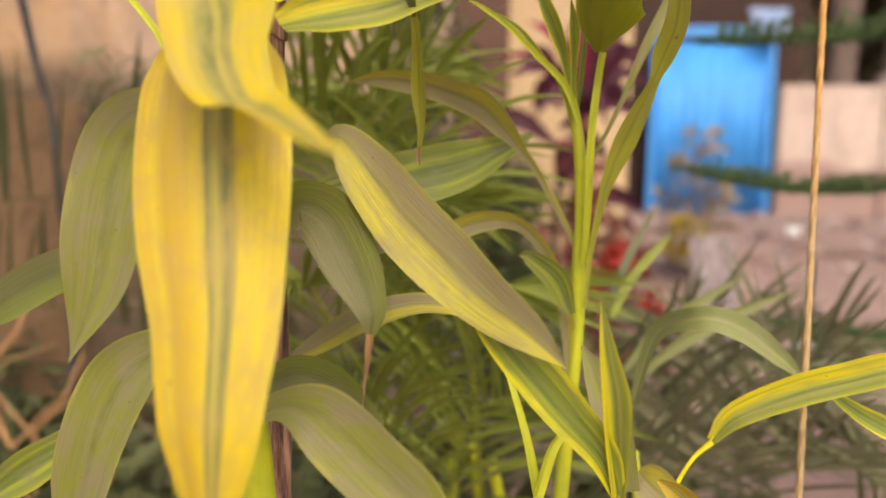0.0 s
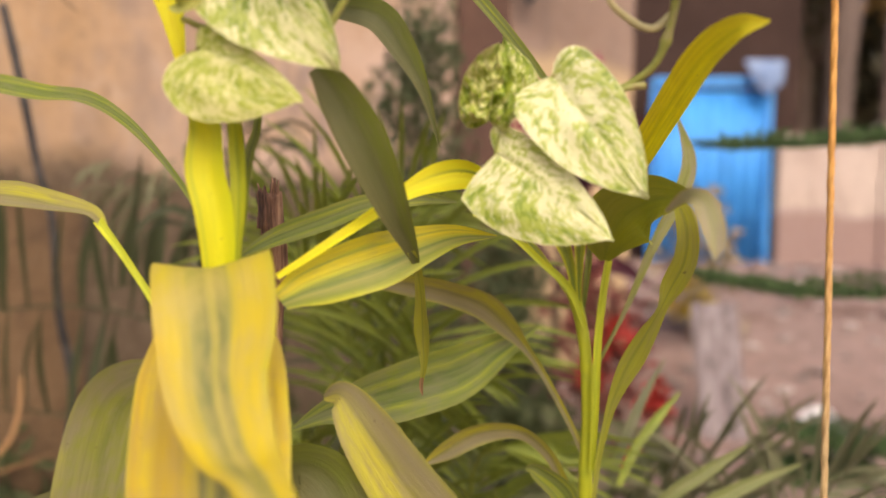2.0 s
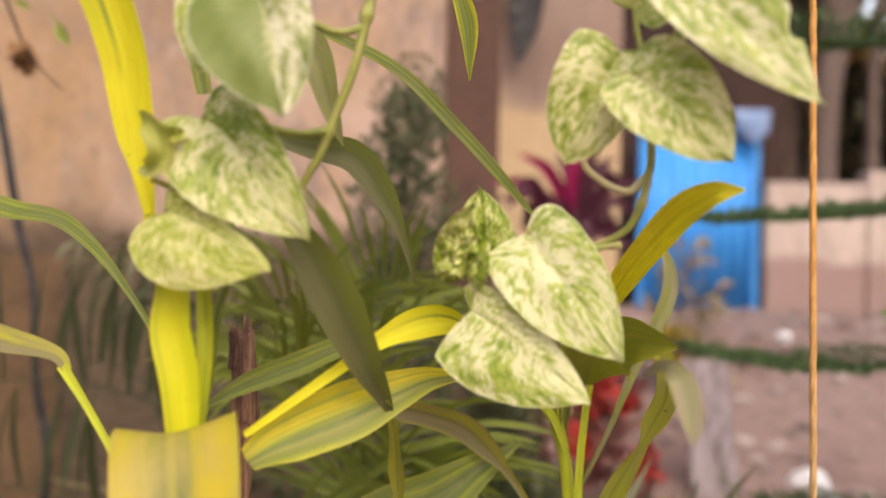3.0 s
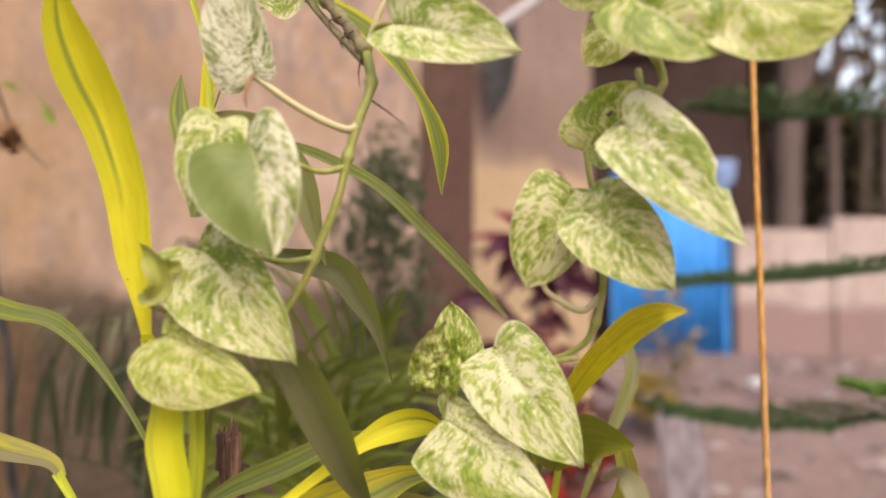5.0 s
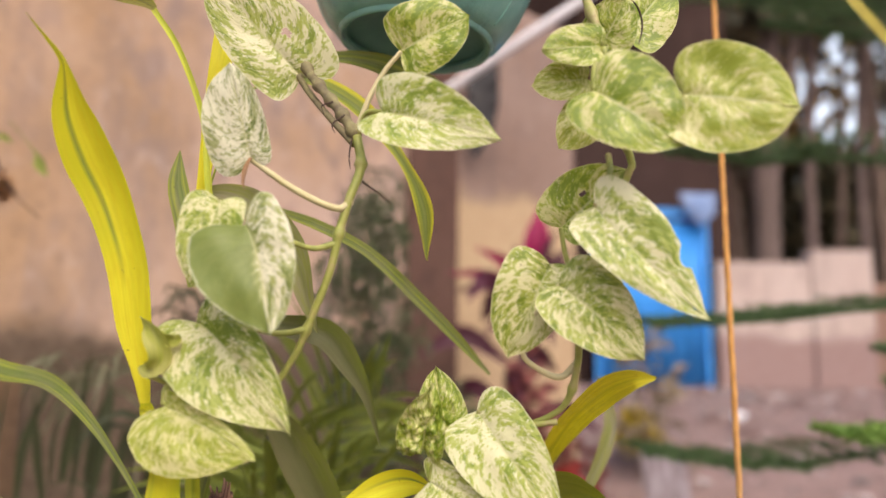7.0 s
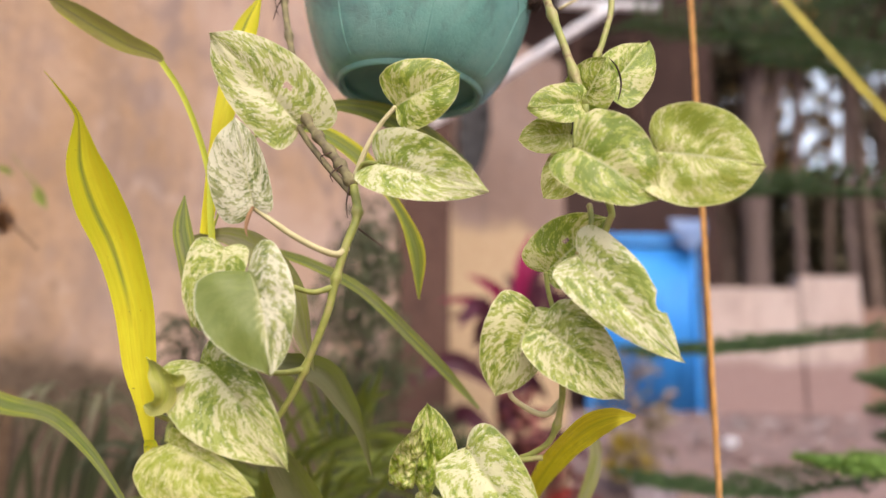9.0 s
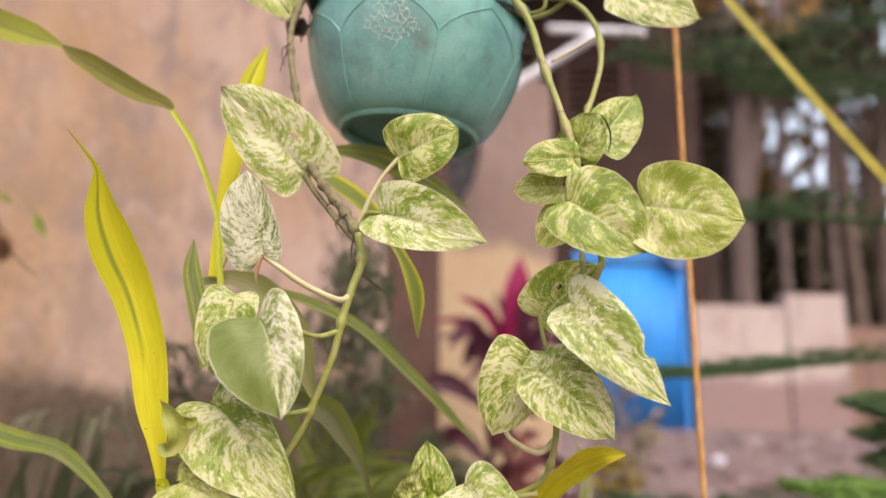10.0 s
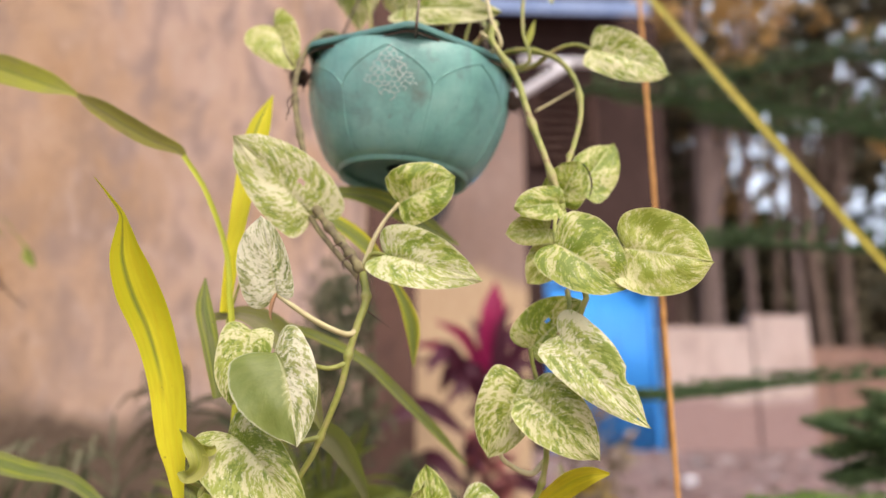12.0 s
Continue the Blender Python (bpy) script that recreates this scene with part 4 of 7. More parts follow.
part("leaf_sheath", strap(bmesh.new(), [(-0.071, 0.466, 1.349), (-0.073, 0.463, 1.340), (-0.074, 0.461, 1.331), (-0.073, 0.460, 1.325)], [0.003, 0.005, 0.003, 0.0005], 20, 0.8, 0.1, n=14, across=4), DRY, po, "dry papery sheath")
heart(po, MARBLE_HALF, (-0.0655, 0.441, 1.2975), (-0.0427, 0.426, 1.225), (0.0254, 0.0426), fold=0.22, droop=0.16, blunt=0.55, lobe=(1.7, 0.45), bow=0.06, label="heart leaf, half plain green and half cream")
stalk([(-0.012, 0.480, 1.290), (-0.028, 0.475, 1.286), (-0.048, 0.460, 1.292), (-0.0655, 0.442, 1.2975)], 0.0021)
heart(po, MARBLE, (-0.089, 0.458, 1.317), (-0.101, 0.450, 1.256), (0.0223, 0.0223), fold=0.2, blunt=0.8, lobe=(0.5, 0.5))
stalk([(-0.066, 0.485, 1.285), (-0.080, 0.472, 1.302), (-0.089, 0.458, 1.317)])
heart(po, MARBLE, (-0.106, 0.472, 1.233), (-0.034, 0.452, 1.160), (0.0245, 0.0425), fold=0.20, droop=0.16, blunt=0.35, lobe=(0.5, 1.1), bow=0.05)
stalk([(-0.031, 0.484, 1.229), (-0.052, 0.478, 1.226), (-0.080, 0.472, 1.232), (-0.106, 0.472, 1.234)], 0.0021)
heart(po, MARBLE_SOFT, (-0.124, 0.465, 1.176), (-0.057, 0.455, 1.143), (0.0110, 0.0415), fold=0.16, droop=0.14, blunt=0.35, lobe=(0.2, 1.1), bow=0.05)
stalk([(-0.117, 0.475, 1.191), (-0.124, 0.470, 1.189), (-0.124, 0.466, 1.177)], 0.0024)
blade(po, CURL, [(-0.145, 0.470, 1.237), (-0.135, 0.464, 1.231), (-0.127, 0.460, 1.220), (-0.126, 0.460, 1.208), (-0.134, 0.463, 1.200), (-0.144, 0.468, 1.202)], [0.002, 0.011, 0.015, 0.014, 0.010, 0.002], [60, 30, 0, -25, 15, 60], 0.9, label="curled young leaf")
blade(po, CURL, [(-0.128, 0.466, 1.227), (-0.121, 0.460, 1.225), (-0.116, 0.458, 1.222), (-0.113, 0.462, 1.223)], [0.003, 0.010, 0.009, 0.001], [30, 60, 20, 10], 0.9)
heart(po, MARBLE_GREEN, (0.032, 0.485, 1.435), (0.083, 0.475, 1.459), (0.0285, 0.0265), fold=0.28, droop=0.14, blunt=0.95, lobe=(0.5, 0.5), wave=0.05)
part("leaf_stalk", tube(bmesh.new(), [(0.001, 0.488, 1.378), (0.009, 0.486, 1.400), (0.020, 0.485, 1.420), (0.032, 0.485, 1.435)], [0.0026, 0.0021, 0.0019, 0.0018], 8, 30), PETIOLE, po)
heart(po, MARBLE_MELT, (0.021, 0.470, 1.384), (0.104, 0.448, 1.358), (0.0290, 0.0245), fold=0.3, droop=0.16, blunt=0.45, lobe=(0.8, 1.1))
stalk([(0.001, 0.488, 1.373), (0.008, 0.480, 1.386), (0.021, 0.470, 1.384)], 0.0020)
# thin hair roots on the old vine
for pts in ([(-0.003, 0.488, 1.373), (-0.004, 0.480, 1.355), (-0.002, 0.475, 1.343)], [(0.004, 0.484, 1.337), (0.016, 0.480, 1.328), (0.027, 0.485, 1.320)], [(-0.082, 0.550, 1.602), (-0.091, 0.545, 1.615), (-0.095, 0.550, 1.635)], [(-0.079, 0.550, 1.570), (-0.086, 0.548, 1.561), (-0.083, 0.548, 1.545)], [(-0.079, 0.550, 1.566), (-0.084, 0.547, 1.551), (-0.087, 0.548, 1.540)], [(-0.020, 0.495, 1.400), (-0.027, 0.490, 1.395), (-0.025, 0.488, 1.388)], [(-0.010, 0.490, 1.388), (-0.018, 0.486, 1.380), (-0.016, 0.485, 1.373)]):
    part("hair_root", tube(bmesh.new(), pts, [0.0008, 0.0006, 0.0003], 5, 14), ROOT, po)

# the vines on the yard side
vine([in_pot(0.06, -0.05, 0.06), in_pot(0.085, -0.075, 0.085), (0.126, 0.530, 1.624), (0.148, 0.520, 1.580), (0.157, 0.500, 1.529), (0.168, 0.485, 1.482), (0.179, 0.470, 1.432)], 0.0036, 0.0031)
vine([in_pot(0.08, 0.0, 0.06), in_pot(0.11, -0.02, 0.085), (0.193, 0.560, 1.625), (0.216, 0.550, 1.594), (0.219, 0.540, 1.553), (0.208, 0.530, 1.512), (0.199, 0.520, 1.489), (0.202, 0.512, 1.468), (0.201, 0.510, 1.442)], 0.0031, 0.0024)
vine([(0.179, 0.470, 1.432), (0.183, 0.475, 1.388), (0.199, 0.480, 1.353), (0.194, 0.480, 1.334), (0.164, 0.485, 1.254), (0.162, 0.495, 1.208), (0.155, 0.505, 1.178), (0.139, 0.515, 1.164), (0.105, 0.525, 1.146)], 0.0030, 0.0022)
heart(po, MARBLE_SOFT, (0.221, 0.430, 1.383), (0.288, 0.412, 1.369), (0.0360, 0.0365), fold=0.10, droop=0.08, label="broad rounded leaf standing out sideways", blunt=0.97, lobe=(1.0, 1.0), wave=0.03)
stalk([(0.186, 0.475, 1.388), (0.203, 0.450, 1.386), (0.221, 0.430, 1.383)], 0.0018)
heart(po, MARBLE_GREEN, (0.165, 0.440, 1.389), (0.219, 0.425, 1.348), (0.0370, 0.0300), fold=0.24, droop=0.12, blunt=0.7, lobe=(0.9, 0.9))
stalk([(0.179, 0.475, 1.430), (0.170, 0.460, 1.413), (0.165, 0.440, 1.389)], 0.0019)
heart(po, MARBLE_GREEN, (0.178, 0.470, 1.432), (0.133, 0.455, 1.424), (0.0150, 0.0175), fold=0.15, blunt=0.9, lobe=(0.5, 0.5))
heart(po, MARBLE_SOFT, (0.169, 0.480, 1.412), (0.128, 0.475, 1.405), (0.0150, 0.0160), fold=0.2, blunt=0.9, lobe=(0.5, 0.5))
heart(po, MARBLE_GREEN, (0.183, 0.500, 1.443), (0.200, 0.485, 1.478), (0.0210, 0.0200), fold=0.35, blunt=0.85, lobe=(0.6, 0.4), wave=0.06)
part("leaf_edge", strap(bmesh.new(), [(0.209, 0.489, 1.442), (0.211, 0.487, 1.456), (0.208, 0.486, 1.469), (0.202, 0.485, 1.477)], [0.001, 0.004, 0.004, 0.001], 60, 0.6, 0.05, n=16, across=4), ROOT, po, "browned curled leaf margin")
heart(po, MARBLE_GREEN, (0.206, 0.515, 1.459), (0.248, 0.530, 1.514), (0.0215, 0.0270), fold=0.25, blunt=0.7, wave=0.06, lobe=(0.6, 0.6))
heart(po, MARBLE_SOFT, (0.179, 0.490, 1.396), (0.149, 0.488, 1.362), (0.0175, 0.0190), fold=0.2, blunt=0.8, lobe=(0.5, 0.5))
heart(po, MARBLE_GREEN, (0.150, 0.490, 1.304), (0.199, 0.490, 1.348), (0.0280, 0.0200), fold=0.2, blunt=0.7, lobe=(0.9, 0.4), label="leaf with a small dark hole", hole=(0.62, 0.5, 0.03, 0.03))
stalk([(0.160, 0.490, 1.263), (0.153, 0.490, 1.285), (0.150, 0.490, 1.304)], 0.0019)
heart(po, MARBLE_PALE, (0.168, 0.455, 1.313), (0.238, 0.440, 1.237), (0.0300, 0.0235), fold=0.16, droop=0.10, bite=(1, 0.60, 0.66, 0.24), blunt=0.3, lobe=(0.8, 0.25), bow=-0.03, label="long leaf with a nibbled edge", nick=(0.30, 0.86, 0.06, 0.012))
stalk([(0.182, 0.475, 1.354), (0.180, 0.462, 1.338), (0.173, 0.458, 1.324), (0.168, 0.455, 1.313)], 0.0020)
heart(po, MARBLE, (0.146, 0.475, 1.261), (0.202, 0.465, 1.210), (0.0285, 0.0275), fold=0.22, droop=0.16, blunt=0.55, lobe=(0.6, 0.6), bow=0.02)
part("leaf_stalk", tube(bmesh.new(), [(0.163, 0.505, 1.206), (0.150, 0.502, 1.196), (0.132, 0.497, 1.203), (0.122, 0.492, 1.214), (0.127, 0.486, 1.235), (0.146, 0.476, 1.261)], [0.0028, 0.0024, 0.0021, 0.0020, 0.0018, 0.0017], 9, 50), PETIOLE, po, "thick pale leaf stalk")
heart(po, MARBLE, (0.141, 0.485, 1.277), (0.111, 0.488, 1.210), (0.0240, 0.0305), fold=0.26, droop=0.16, blunt=0.8, lobe=(0.4, 0.5))
heart(po, MARBLE_MELT, (0.090, 0.512, 1.170), (0.150, 0.497, 1.091), (0.0286, 0.0357), fold=0.12, droop=0.10, blunt=0.45, lobe=(0.6, 0.25))
stalk([(0.149, 0.510, 1.163), (0.121, 0.512, 1.160), (0.103, 0.513, 1.166), (0.090, 0.512, 1.170)], 0.0019)
heart(po, MARBLE_MELT, (0.055, 0.512, 1.119), (0.131, 0.503, 1.064), (0.0181, 0.0428), fold=0.10, droop=0.10, blunt=0.45, lobe=(0.9, 0.15), bow=0.03)
stalk([(0.074, 0.510, 1.148), (0.060, 0.512, 1.138), (0.055, 0.512, 1.119)])
heart(po, MARBLE_GREEN, (0.050, 0.515, 1.141), (0.056, 0.505, 1.189), (0.0205, 0.0155), fold=0.8, wave=0.26, label="crumpled young leaf", blunt=0.7, crumple=0.16)
heart(po, MARBLE_GREEN, (0.066, 0.530, 1.148), (0.058, 0.540, 1.201), (0.0185, 0.0200), fold=0.5, wave=0.12, blunt=0.6, crumple=0.05)

# leaves above the rim
heart(po, MARBLE_SOFT, (-0.115, 0.600, 1.674), (-0.086, 0.590, 1.614), (0.0235, 0.0370), fold=0.3, blunt=0.25, lobe=(1.9, 0.8))
heart(po, MARBLE, (-0.031, 0.720, 1.827), (-0.030, 0.730, 1.745), 0.075, tilt=5, fold=0.2)
heart(po, MARBLE, (0.026, 0.600, 1.700), (0.143, 0.570, 1.684), (0.022, 0.0245), fold=0.2, blunt=0.6, lobe=(0.5, 0.5))
heart(po, MARBLE, (0.236, 0.550, 1.628), (0.318, 0.540, 1.596), (0.0275, 0.0280), fold=0.25, blunt=0.75, lobe=(0.4, 0.4), wave=0.05)
part("leaf_stalk", tube(bmesh.new(), [in_pot(0.08, -0.02, 0.055), (0.172, 0.585, 1.622), (0.200, 0.565, 1.634), (0.220, 0.555, 1.636), (0.236, 0.550, 1.628)], [0.0026, 0.0026, 0.0022, 0.0020, 0.0019], 8, 40), VINE, po)
heart(po, MARBLE, (0.195, 0.600, 1.761), (0.203, 0.580, 1.701), 0.05, tilt=10, fold=0.2)
stalk([in_pot(0.07, -0.03, 0.055), (0.167, 0.560, 1.614), (0.164, 0.560, 1.655), (0.169, 0.570, 1.704), (0.195, 0.600, 1.761)], 0.0020)
stalk([in_pot(0.055, -0.05, 0.055), (0.135, 0.540, 1.623), (0.127, 0.545, 1.659), (0.122, 0.560, 1.710)], 0.0024, PETIOLE)
blade(po, CURL, [(0.166, 0.560, 1.630), (0.171, 0.560, 1.650), (0.178, 0.560, 1.668)], [0.003, 0.008, 0.0008], 20, 0.7, 0, "narrow unopened leaf")
part("stalk_stub", tube(bmesh.new(), [(0.128, 0.540, 1.628), (0.119, 0.540, 1.636), (0.115, 0.540, 1.641)], [0.0022, 0.0020, 0.0012], 7, 12), PETIOLE, po, "dry pale stalk stub")
for k in range(7):
    a = 0.9 + k * 0.9
    o = in_pot(0.05 * math.cos(a), 0.05 * math.sin(a), 0.06)
    q = in_pot(0.09 * math.cos(a), 0.09 * math.sin(a), 0.20 + 0.02 * (k % 3))
    stalk([o, (o + q) / 2 + Vector((0, 0, 0.02)), q])
    heart(po, MARBLE, q, q + Vector((0.07 * math.cos(a), 0.07 * math.sin(a) + 0.03, 0.015)), 0.06, tilt=20 * (k % 3), fold=0.25)

part("hair_root", tube(bmesh.new(), [(0.177, 0.570, 1.564), (0.201, 0.575, 1.580), (0.224, 0.580, 1.596)], [0.0014, 0.0012, 0.0009], 6, 12), PETIOLE, po, "dry brown root")

# root clumps at the rim
for c0, s in (((-0.081, 0.585, 1.606), 0.011), ((0.156, 0.600, 1.589), 0.010)):
    rnd = random.Random(int(s * 1000))
    cl = thing("root_clump", "dark tangle of dry roots at the pot's rim", "roots", c0, "roots at the rim")
    bm = bmesh.new()
    for _ in range(26):
        d = Vector([rnd.gauss(0, 1) for _ in range(3)]).normalized() * s
        e = Vector([rnd.gauss(0, 1) for _ in range(3)]).normalized() * s * 1.4
        c1 = Vector(c0)
        tube(bm, [c1 - d, c1 + 0.4 * e, c1 + d, c1 + e * 1.2], [0.001, 0.0009, 0.0008, 0.0003], 5, 12)
    part("root_tangle", bm, ROOT, cl)
for ob in [o for o in bpy.data.objects if o.name.startswith("root_clump")]:
    for ch in ob.children:
        ch.name = "root_tangle"

# ---- corn plants ----
cane = thing("corn_plant", "corn plant with yellow striped leaves, some hanging and ageing", "plant", (-0.10, 0.50, 0.0), "corn plants")


def stem(parent, pts, radii, mat=SHEATH):
    """A leafy cane, its surface running in long fibres."""
    bm = tube(bmesh.new(), pts, radii, 12, 12 * len(pts))
    uv = bm.loops.layers.uv.verify()
    for f in bm.faces:
        for k, loop in enumerate(f.loops):
            co = loop.vert.co
            loop[uv].uv = (0.5 + 0.5 * math.sin(20 * co.x + 13 * co.y), co.z * 4)
    return part("stem", bm, mat, parent)


stem(cane, [(-0.09, 0.50, 0.0), (-0.092, 0.50, 0.5), (-0.117, 0.500, 0.848), (-0.124, 0.494, 0.979), (-0.122, 0.492, 1.046)], [0.014, 0.013, 0.011, 0.009, 0.008])
# upright yellow blade that goes on from the cane
blade(cane, NECK, [(-0.116, 0.477, 0.992), (-0.116, 0.477, 1.040), (-0.119, 0.477, 1.077), (-0.125, 0.478, 1.105), (-0.126, 0.480, 1.132), (-0.136, 0.484, 1.152), (-0.145, 0.487, 1.173), (-0.144, 0.489, 1.160)], [0.016, 0.019, 0.023, 0.024, 0.019, 0.013, 0.009, 0.008], [15, 15, 15, 10, 10, 10, 10, 5], 0.5, 0.0, "lime yellow leaf neck", "leaf_neck")
blade(cane, YELLOW_PURE, [(-0.141, 0.488, 1.146), (-0.146, 0.489, 1.170), (-0.152, 0.490, 1.203), (-0.157, 0.489, 1.230), (-0.162, 0.485, 1.271), (-0.169, 0.480, 1.301), (-0.177, 0.475, 1.326), (-0.186, 0.465, 1.351), (-0.193, 0.455, 1.377), (-0.194, 0.446, 1.399), (-0.196, 0.441, 1.412), (-0.206, 0.436, 1.426), (-0.217, 0.430, 1.440)], [0.004, 0.006, 0.0155, 0.0255, 0.030, 0.031, 0.034, 0.036, 0.029, 0.016, 0.007, 0.0035, 0.0005], [10, 5, 0, 0, 0, 0, 0, 0, 0, -15, -35, -45, -50], 0.3, 0.008, "long bright yellow upright blade with one green stripe")
blade(cane, SHEATH, [(-0.111, 0.490, 1.045), (-0.109, 0.490, 1.095), (-0.112, 0.492, 1.133), (-0.117, 0.500, 1.166)], [0.006, 0.010, 0.009, 0.004], 10, 0.6, 0)
blade(cane, GREEN, [(-0.110, 0.495, 1.063), (-0.108, 0.500, 1.110), (-0.103, 0.505, 1.136), (-0.103, 0.510, 1.173)], [0.005, 0.007, 0.005, 0.004], 30, 0.6, 0)
# the two large hanging yellow blades
blade(cane, YELLOW_BENT, [(-0.129, 0.492, 1.012), (-0.125, 0.486, 1.029), (-0.119, 0.472, 1.044), (-0.108, 0.452, 1.034), (-0.098, 0.434, 1.010), (-0.090, 0.415, 0.983), (-0.070, 0.392, 0.958), (-0.049, 0.368, 0.952), (-0.028, 0.345, 0.942), (-0.007, 0.320, 0.931), (0.013, 0.295, 0.924)], [0.0241, 0.0595, 0.0700, 0.0719, 0.0697, 0.0564, 0.0398, 0.0248, 0.0161, 0.0095, 0.0006], 0, 0.14, 0.015, "broad yellow blade bent over near its base", over=(1, 0.1, 0.16))
blade(cane, YELLOW, [(-0.134, 0.500, 0.996), (-0.133, 0.498, 1.011), (-0.131, 0.494, 1.017), (-0.129, 0.488, 1.014), (-0.124, 0.476, 0.998), (-0.118, 0.462, 0.979), (-0.110, 0.440, 0.939), (-0.099, 0.415, 0.889), (-0.088, 0.392, 0.844), (-0.084, 0.376, 0.800), (-0.082, 0.370, 0.775), (-0.081, 0.368, 0.740), (-0.081, 0.370, 0.696)], [0.0129, 0.0304, 0.0443, 0.0611, 0.0808, 0.0943, 0.0995, 0.0915, 0.0764, 0.0613, 0.0519, 0.0299, 0.0011], 0, -0.12, 0.012, "broad yellow hanging blade with a grey-green middle", over=(1, 0, 0))
# olive blades low on the house side
blade(cane, OLIVE, [(-0.155, 0.500, 0.962), (-0.181, 0.505, 0.957), (-0.204, 0.510, 0.937), (-0.216, 0.505, 0.885), (-0.223, 0.500, 0.837), (-0.237, 0.495, 0.794), (-0.241, 0.492, 0.782)], [0.02, 0.045, 0.055, 0.056, 0.042, 0.008, 0.001], [0, 0, -10, -15, -15, -10, 0], 0.3, 0.02)
blade(cane, OLIVE, [(-0.161, 0.520, 0.792), (-0.192, 0.520, 0.782), (-0.216, 0.515, 0.761), (-0.235, 0.510, 0.717), (-0.249, 0.510, 0.667), (-0.261, 0.510, 0.611)], [0.02, 0.040, 0.052, 0.05, 0.04, 0.002], [10, 10, 0, 0, 0, 0], 0.25, 0.02)
blade(cane, GREY_LEAF, [(-0.182, 0.560, 0.863), (-0.244, 0.560, 0.850), (-0.289, 0.555, 0.838), (-0.335, 0.550, 0.812), (-0.397, 0.550, 0.774)], [0.012, 0.03, 0.036, 0.034, 0.002], [20, 15, 10, 5, 0], 0.25, 0.02)
blade(cane, GREEN, [(-0.262, 0.580, 0.712), (-0.309, 0.580, 0.679), (-0.349, 0.575, 0.653), (-0.411, 0.570, 0.610)], [0.015, 0.03, 0.034, 0.002], [10, 10, 0, 0], 0.4, 0.02)
# stalked blades that arch out to the house side
blade(cane, SHEATH, [(-0.144, 0.490, 0.949), (-0.166, 0.500, 1.004), (-0.199, 0.515, 1.042), (-0.230, 0.530, 1.070)], [0.006, 0.005, 0.005, 0.007], 30, 0.7, 0)
blade(cane, OLIVE_LIME, [(-0.226, 0.530, 1.067), (-0.240, 0.535, 1.077), (-0.276, 0.540, 1.083), (-0.320, 0.545, 1.088), (-0.379, 0.550, 1.088)], [0.006, 0.012, 0.02, 0.024, 0.003], [50, 50, 45, 40, 40], 0.35, 0.02)
blade(cane, GREEN, [(-0.119, 0.500, 1.044), (-0.152, 0.530, 1.075), (-0.196, 0.560, 1.116), (-0.251, 0.600, 1.152), (-0.310, 0.640, 1.176), (-0.366, 0.660, 1.183), (-0.437, 0.680, 1.197), (-0.516, 0.690, 1.202)], [0.005, 0.004, 0.005, 0.010, 0.016, 0.022, 0.022, 0.002], [20, 20, 20, 35, 40, 40, 40, 40], 0.35, 0.02)
# blades that fan out to the yard side
blade(cane, HALF_GOLD, [(-0.085, 0.500, 1.020), (-0.071, 0.515, 1.028), (-0.050, 0.530, 1.036), (-0.025, 0.545, 1.045), (0.002, 0.560, 1.056), (0.026, 0.575, 1.063), (0.056, 0.590, 1.063)], [0.0158, 0.0315, 0.0388, 0.0404, 0.0285, 0.0159, 0.0014], [-10, -12, -14, -14, -12, -10, -10], 0.3, 0.02, "lime and yellow striped arching blade")
blade(cane, YELLOW_PURE, [(-0.087, 0.500, 1.036), (-0.061, 0.515, 1.055), (-0.029, 0.530, 1.078), (-0.007, 0.540, 1.094), (0.014, 0.550, 1.104), (0.035, 0.560, 1.107), (0.058, 0.570, 1.100)], [0.0046, 0.0066, 0.0087, 0.0128, 0.0219, 0.0198, 0.0017], -12, 0.4, 0.0, "narrow bright yellow young leaf")
blade(cane, GREEN, [(-0.123, 0.530, 1.048), (-0.100, 0.540, 1.061), (-0.067, 0.550, 1.074), (-0.038, 0.565, 1.086), (-0.003, 0.580, 1.091), (0.024, 0.600, 1.089)], [0.0042, 0.0142, 0.0175, 0.0151, 0.0120, 0.0013], -14, 0.35, 0.02)
blade(cane, GREY_LEAF, [(-0.059, 0.490, 1.171), (-0.047, 0.492, 1.157), (-0.034, 0.497, 1.134), (-0.022, 0.505, 1.108), (-0.011, 0.520, 1.077), (-0.003, 0.543, 1.051), (-0.001, 0.555, 1.038)], [0.0113, 0.0246, 0.0312, 0.0291, 0.0200, 0.0089, 0.0033], [8, 5, 0, 0, -5, -15, -20], 0.22, 0.02, "dull olive drooping blade with a curled tip")
blade(cane, TIP, [(-0.004, 0.541, 1.053), (-0.001, 0.556, 1.037), (0.000, 0.573, 1.015), (-0.001, 0.592, 0.987), (-0.001, 0.605, 0.960), (-0.003, 0.612, 0.943)], [0.0056, 0.0062, 0.0086, 0.0121, 0.0060, 0.0033], [-15, -20, 20, 5, -10, 0], 0.35, 0.02, "thin lime curl", "leaf_tip")
blade(cane, DRY, [(-0.003, 0.611, 0.945), (-0.004, 0.614, 0.937), (-0.003, 0.616, 0.929)], [0.0033, 0.0033, 0.0010], 0, 0.6, 0.1, "dry brown tip", "dry_tip")
blade(cane, GREEN, [(-0.112, 0.610, 0.897), (-0.088, 0.630, 0.907), (-0.057, 0.650, 0.912), (-0.020, 0.680, 0.918), (0.022, 0.700, 0.930), (0.059, 0.735, 0.947), (0.100, 0.761, 0.967)], [0.0035, 0.0212, 0.0452, 0.0533, 0.0502, 0.0309, 0.0012], [-8, -8, -8, -8, -8, -5, 0], 0.2, 0.02, "green blade striped with lime")
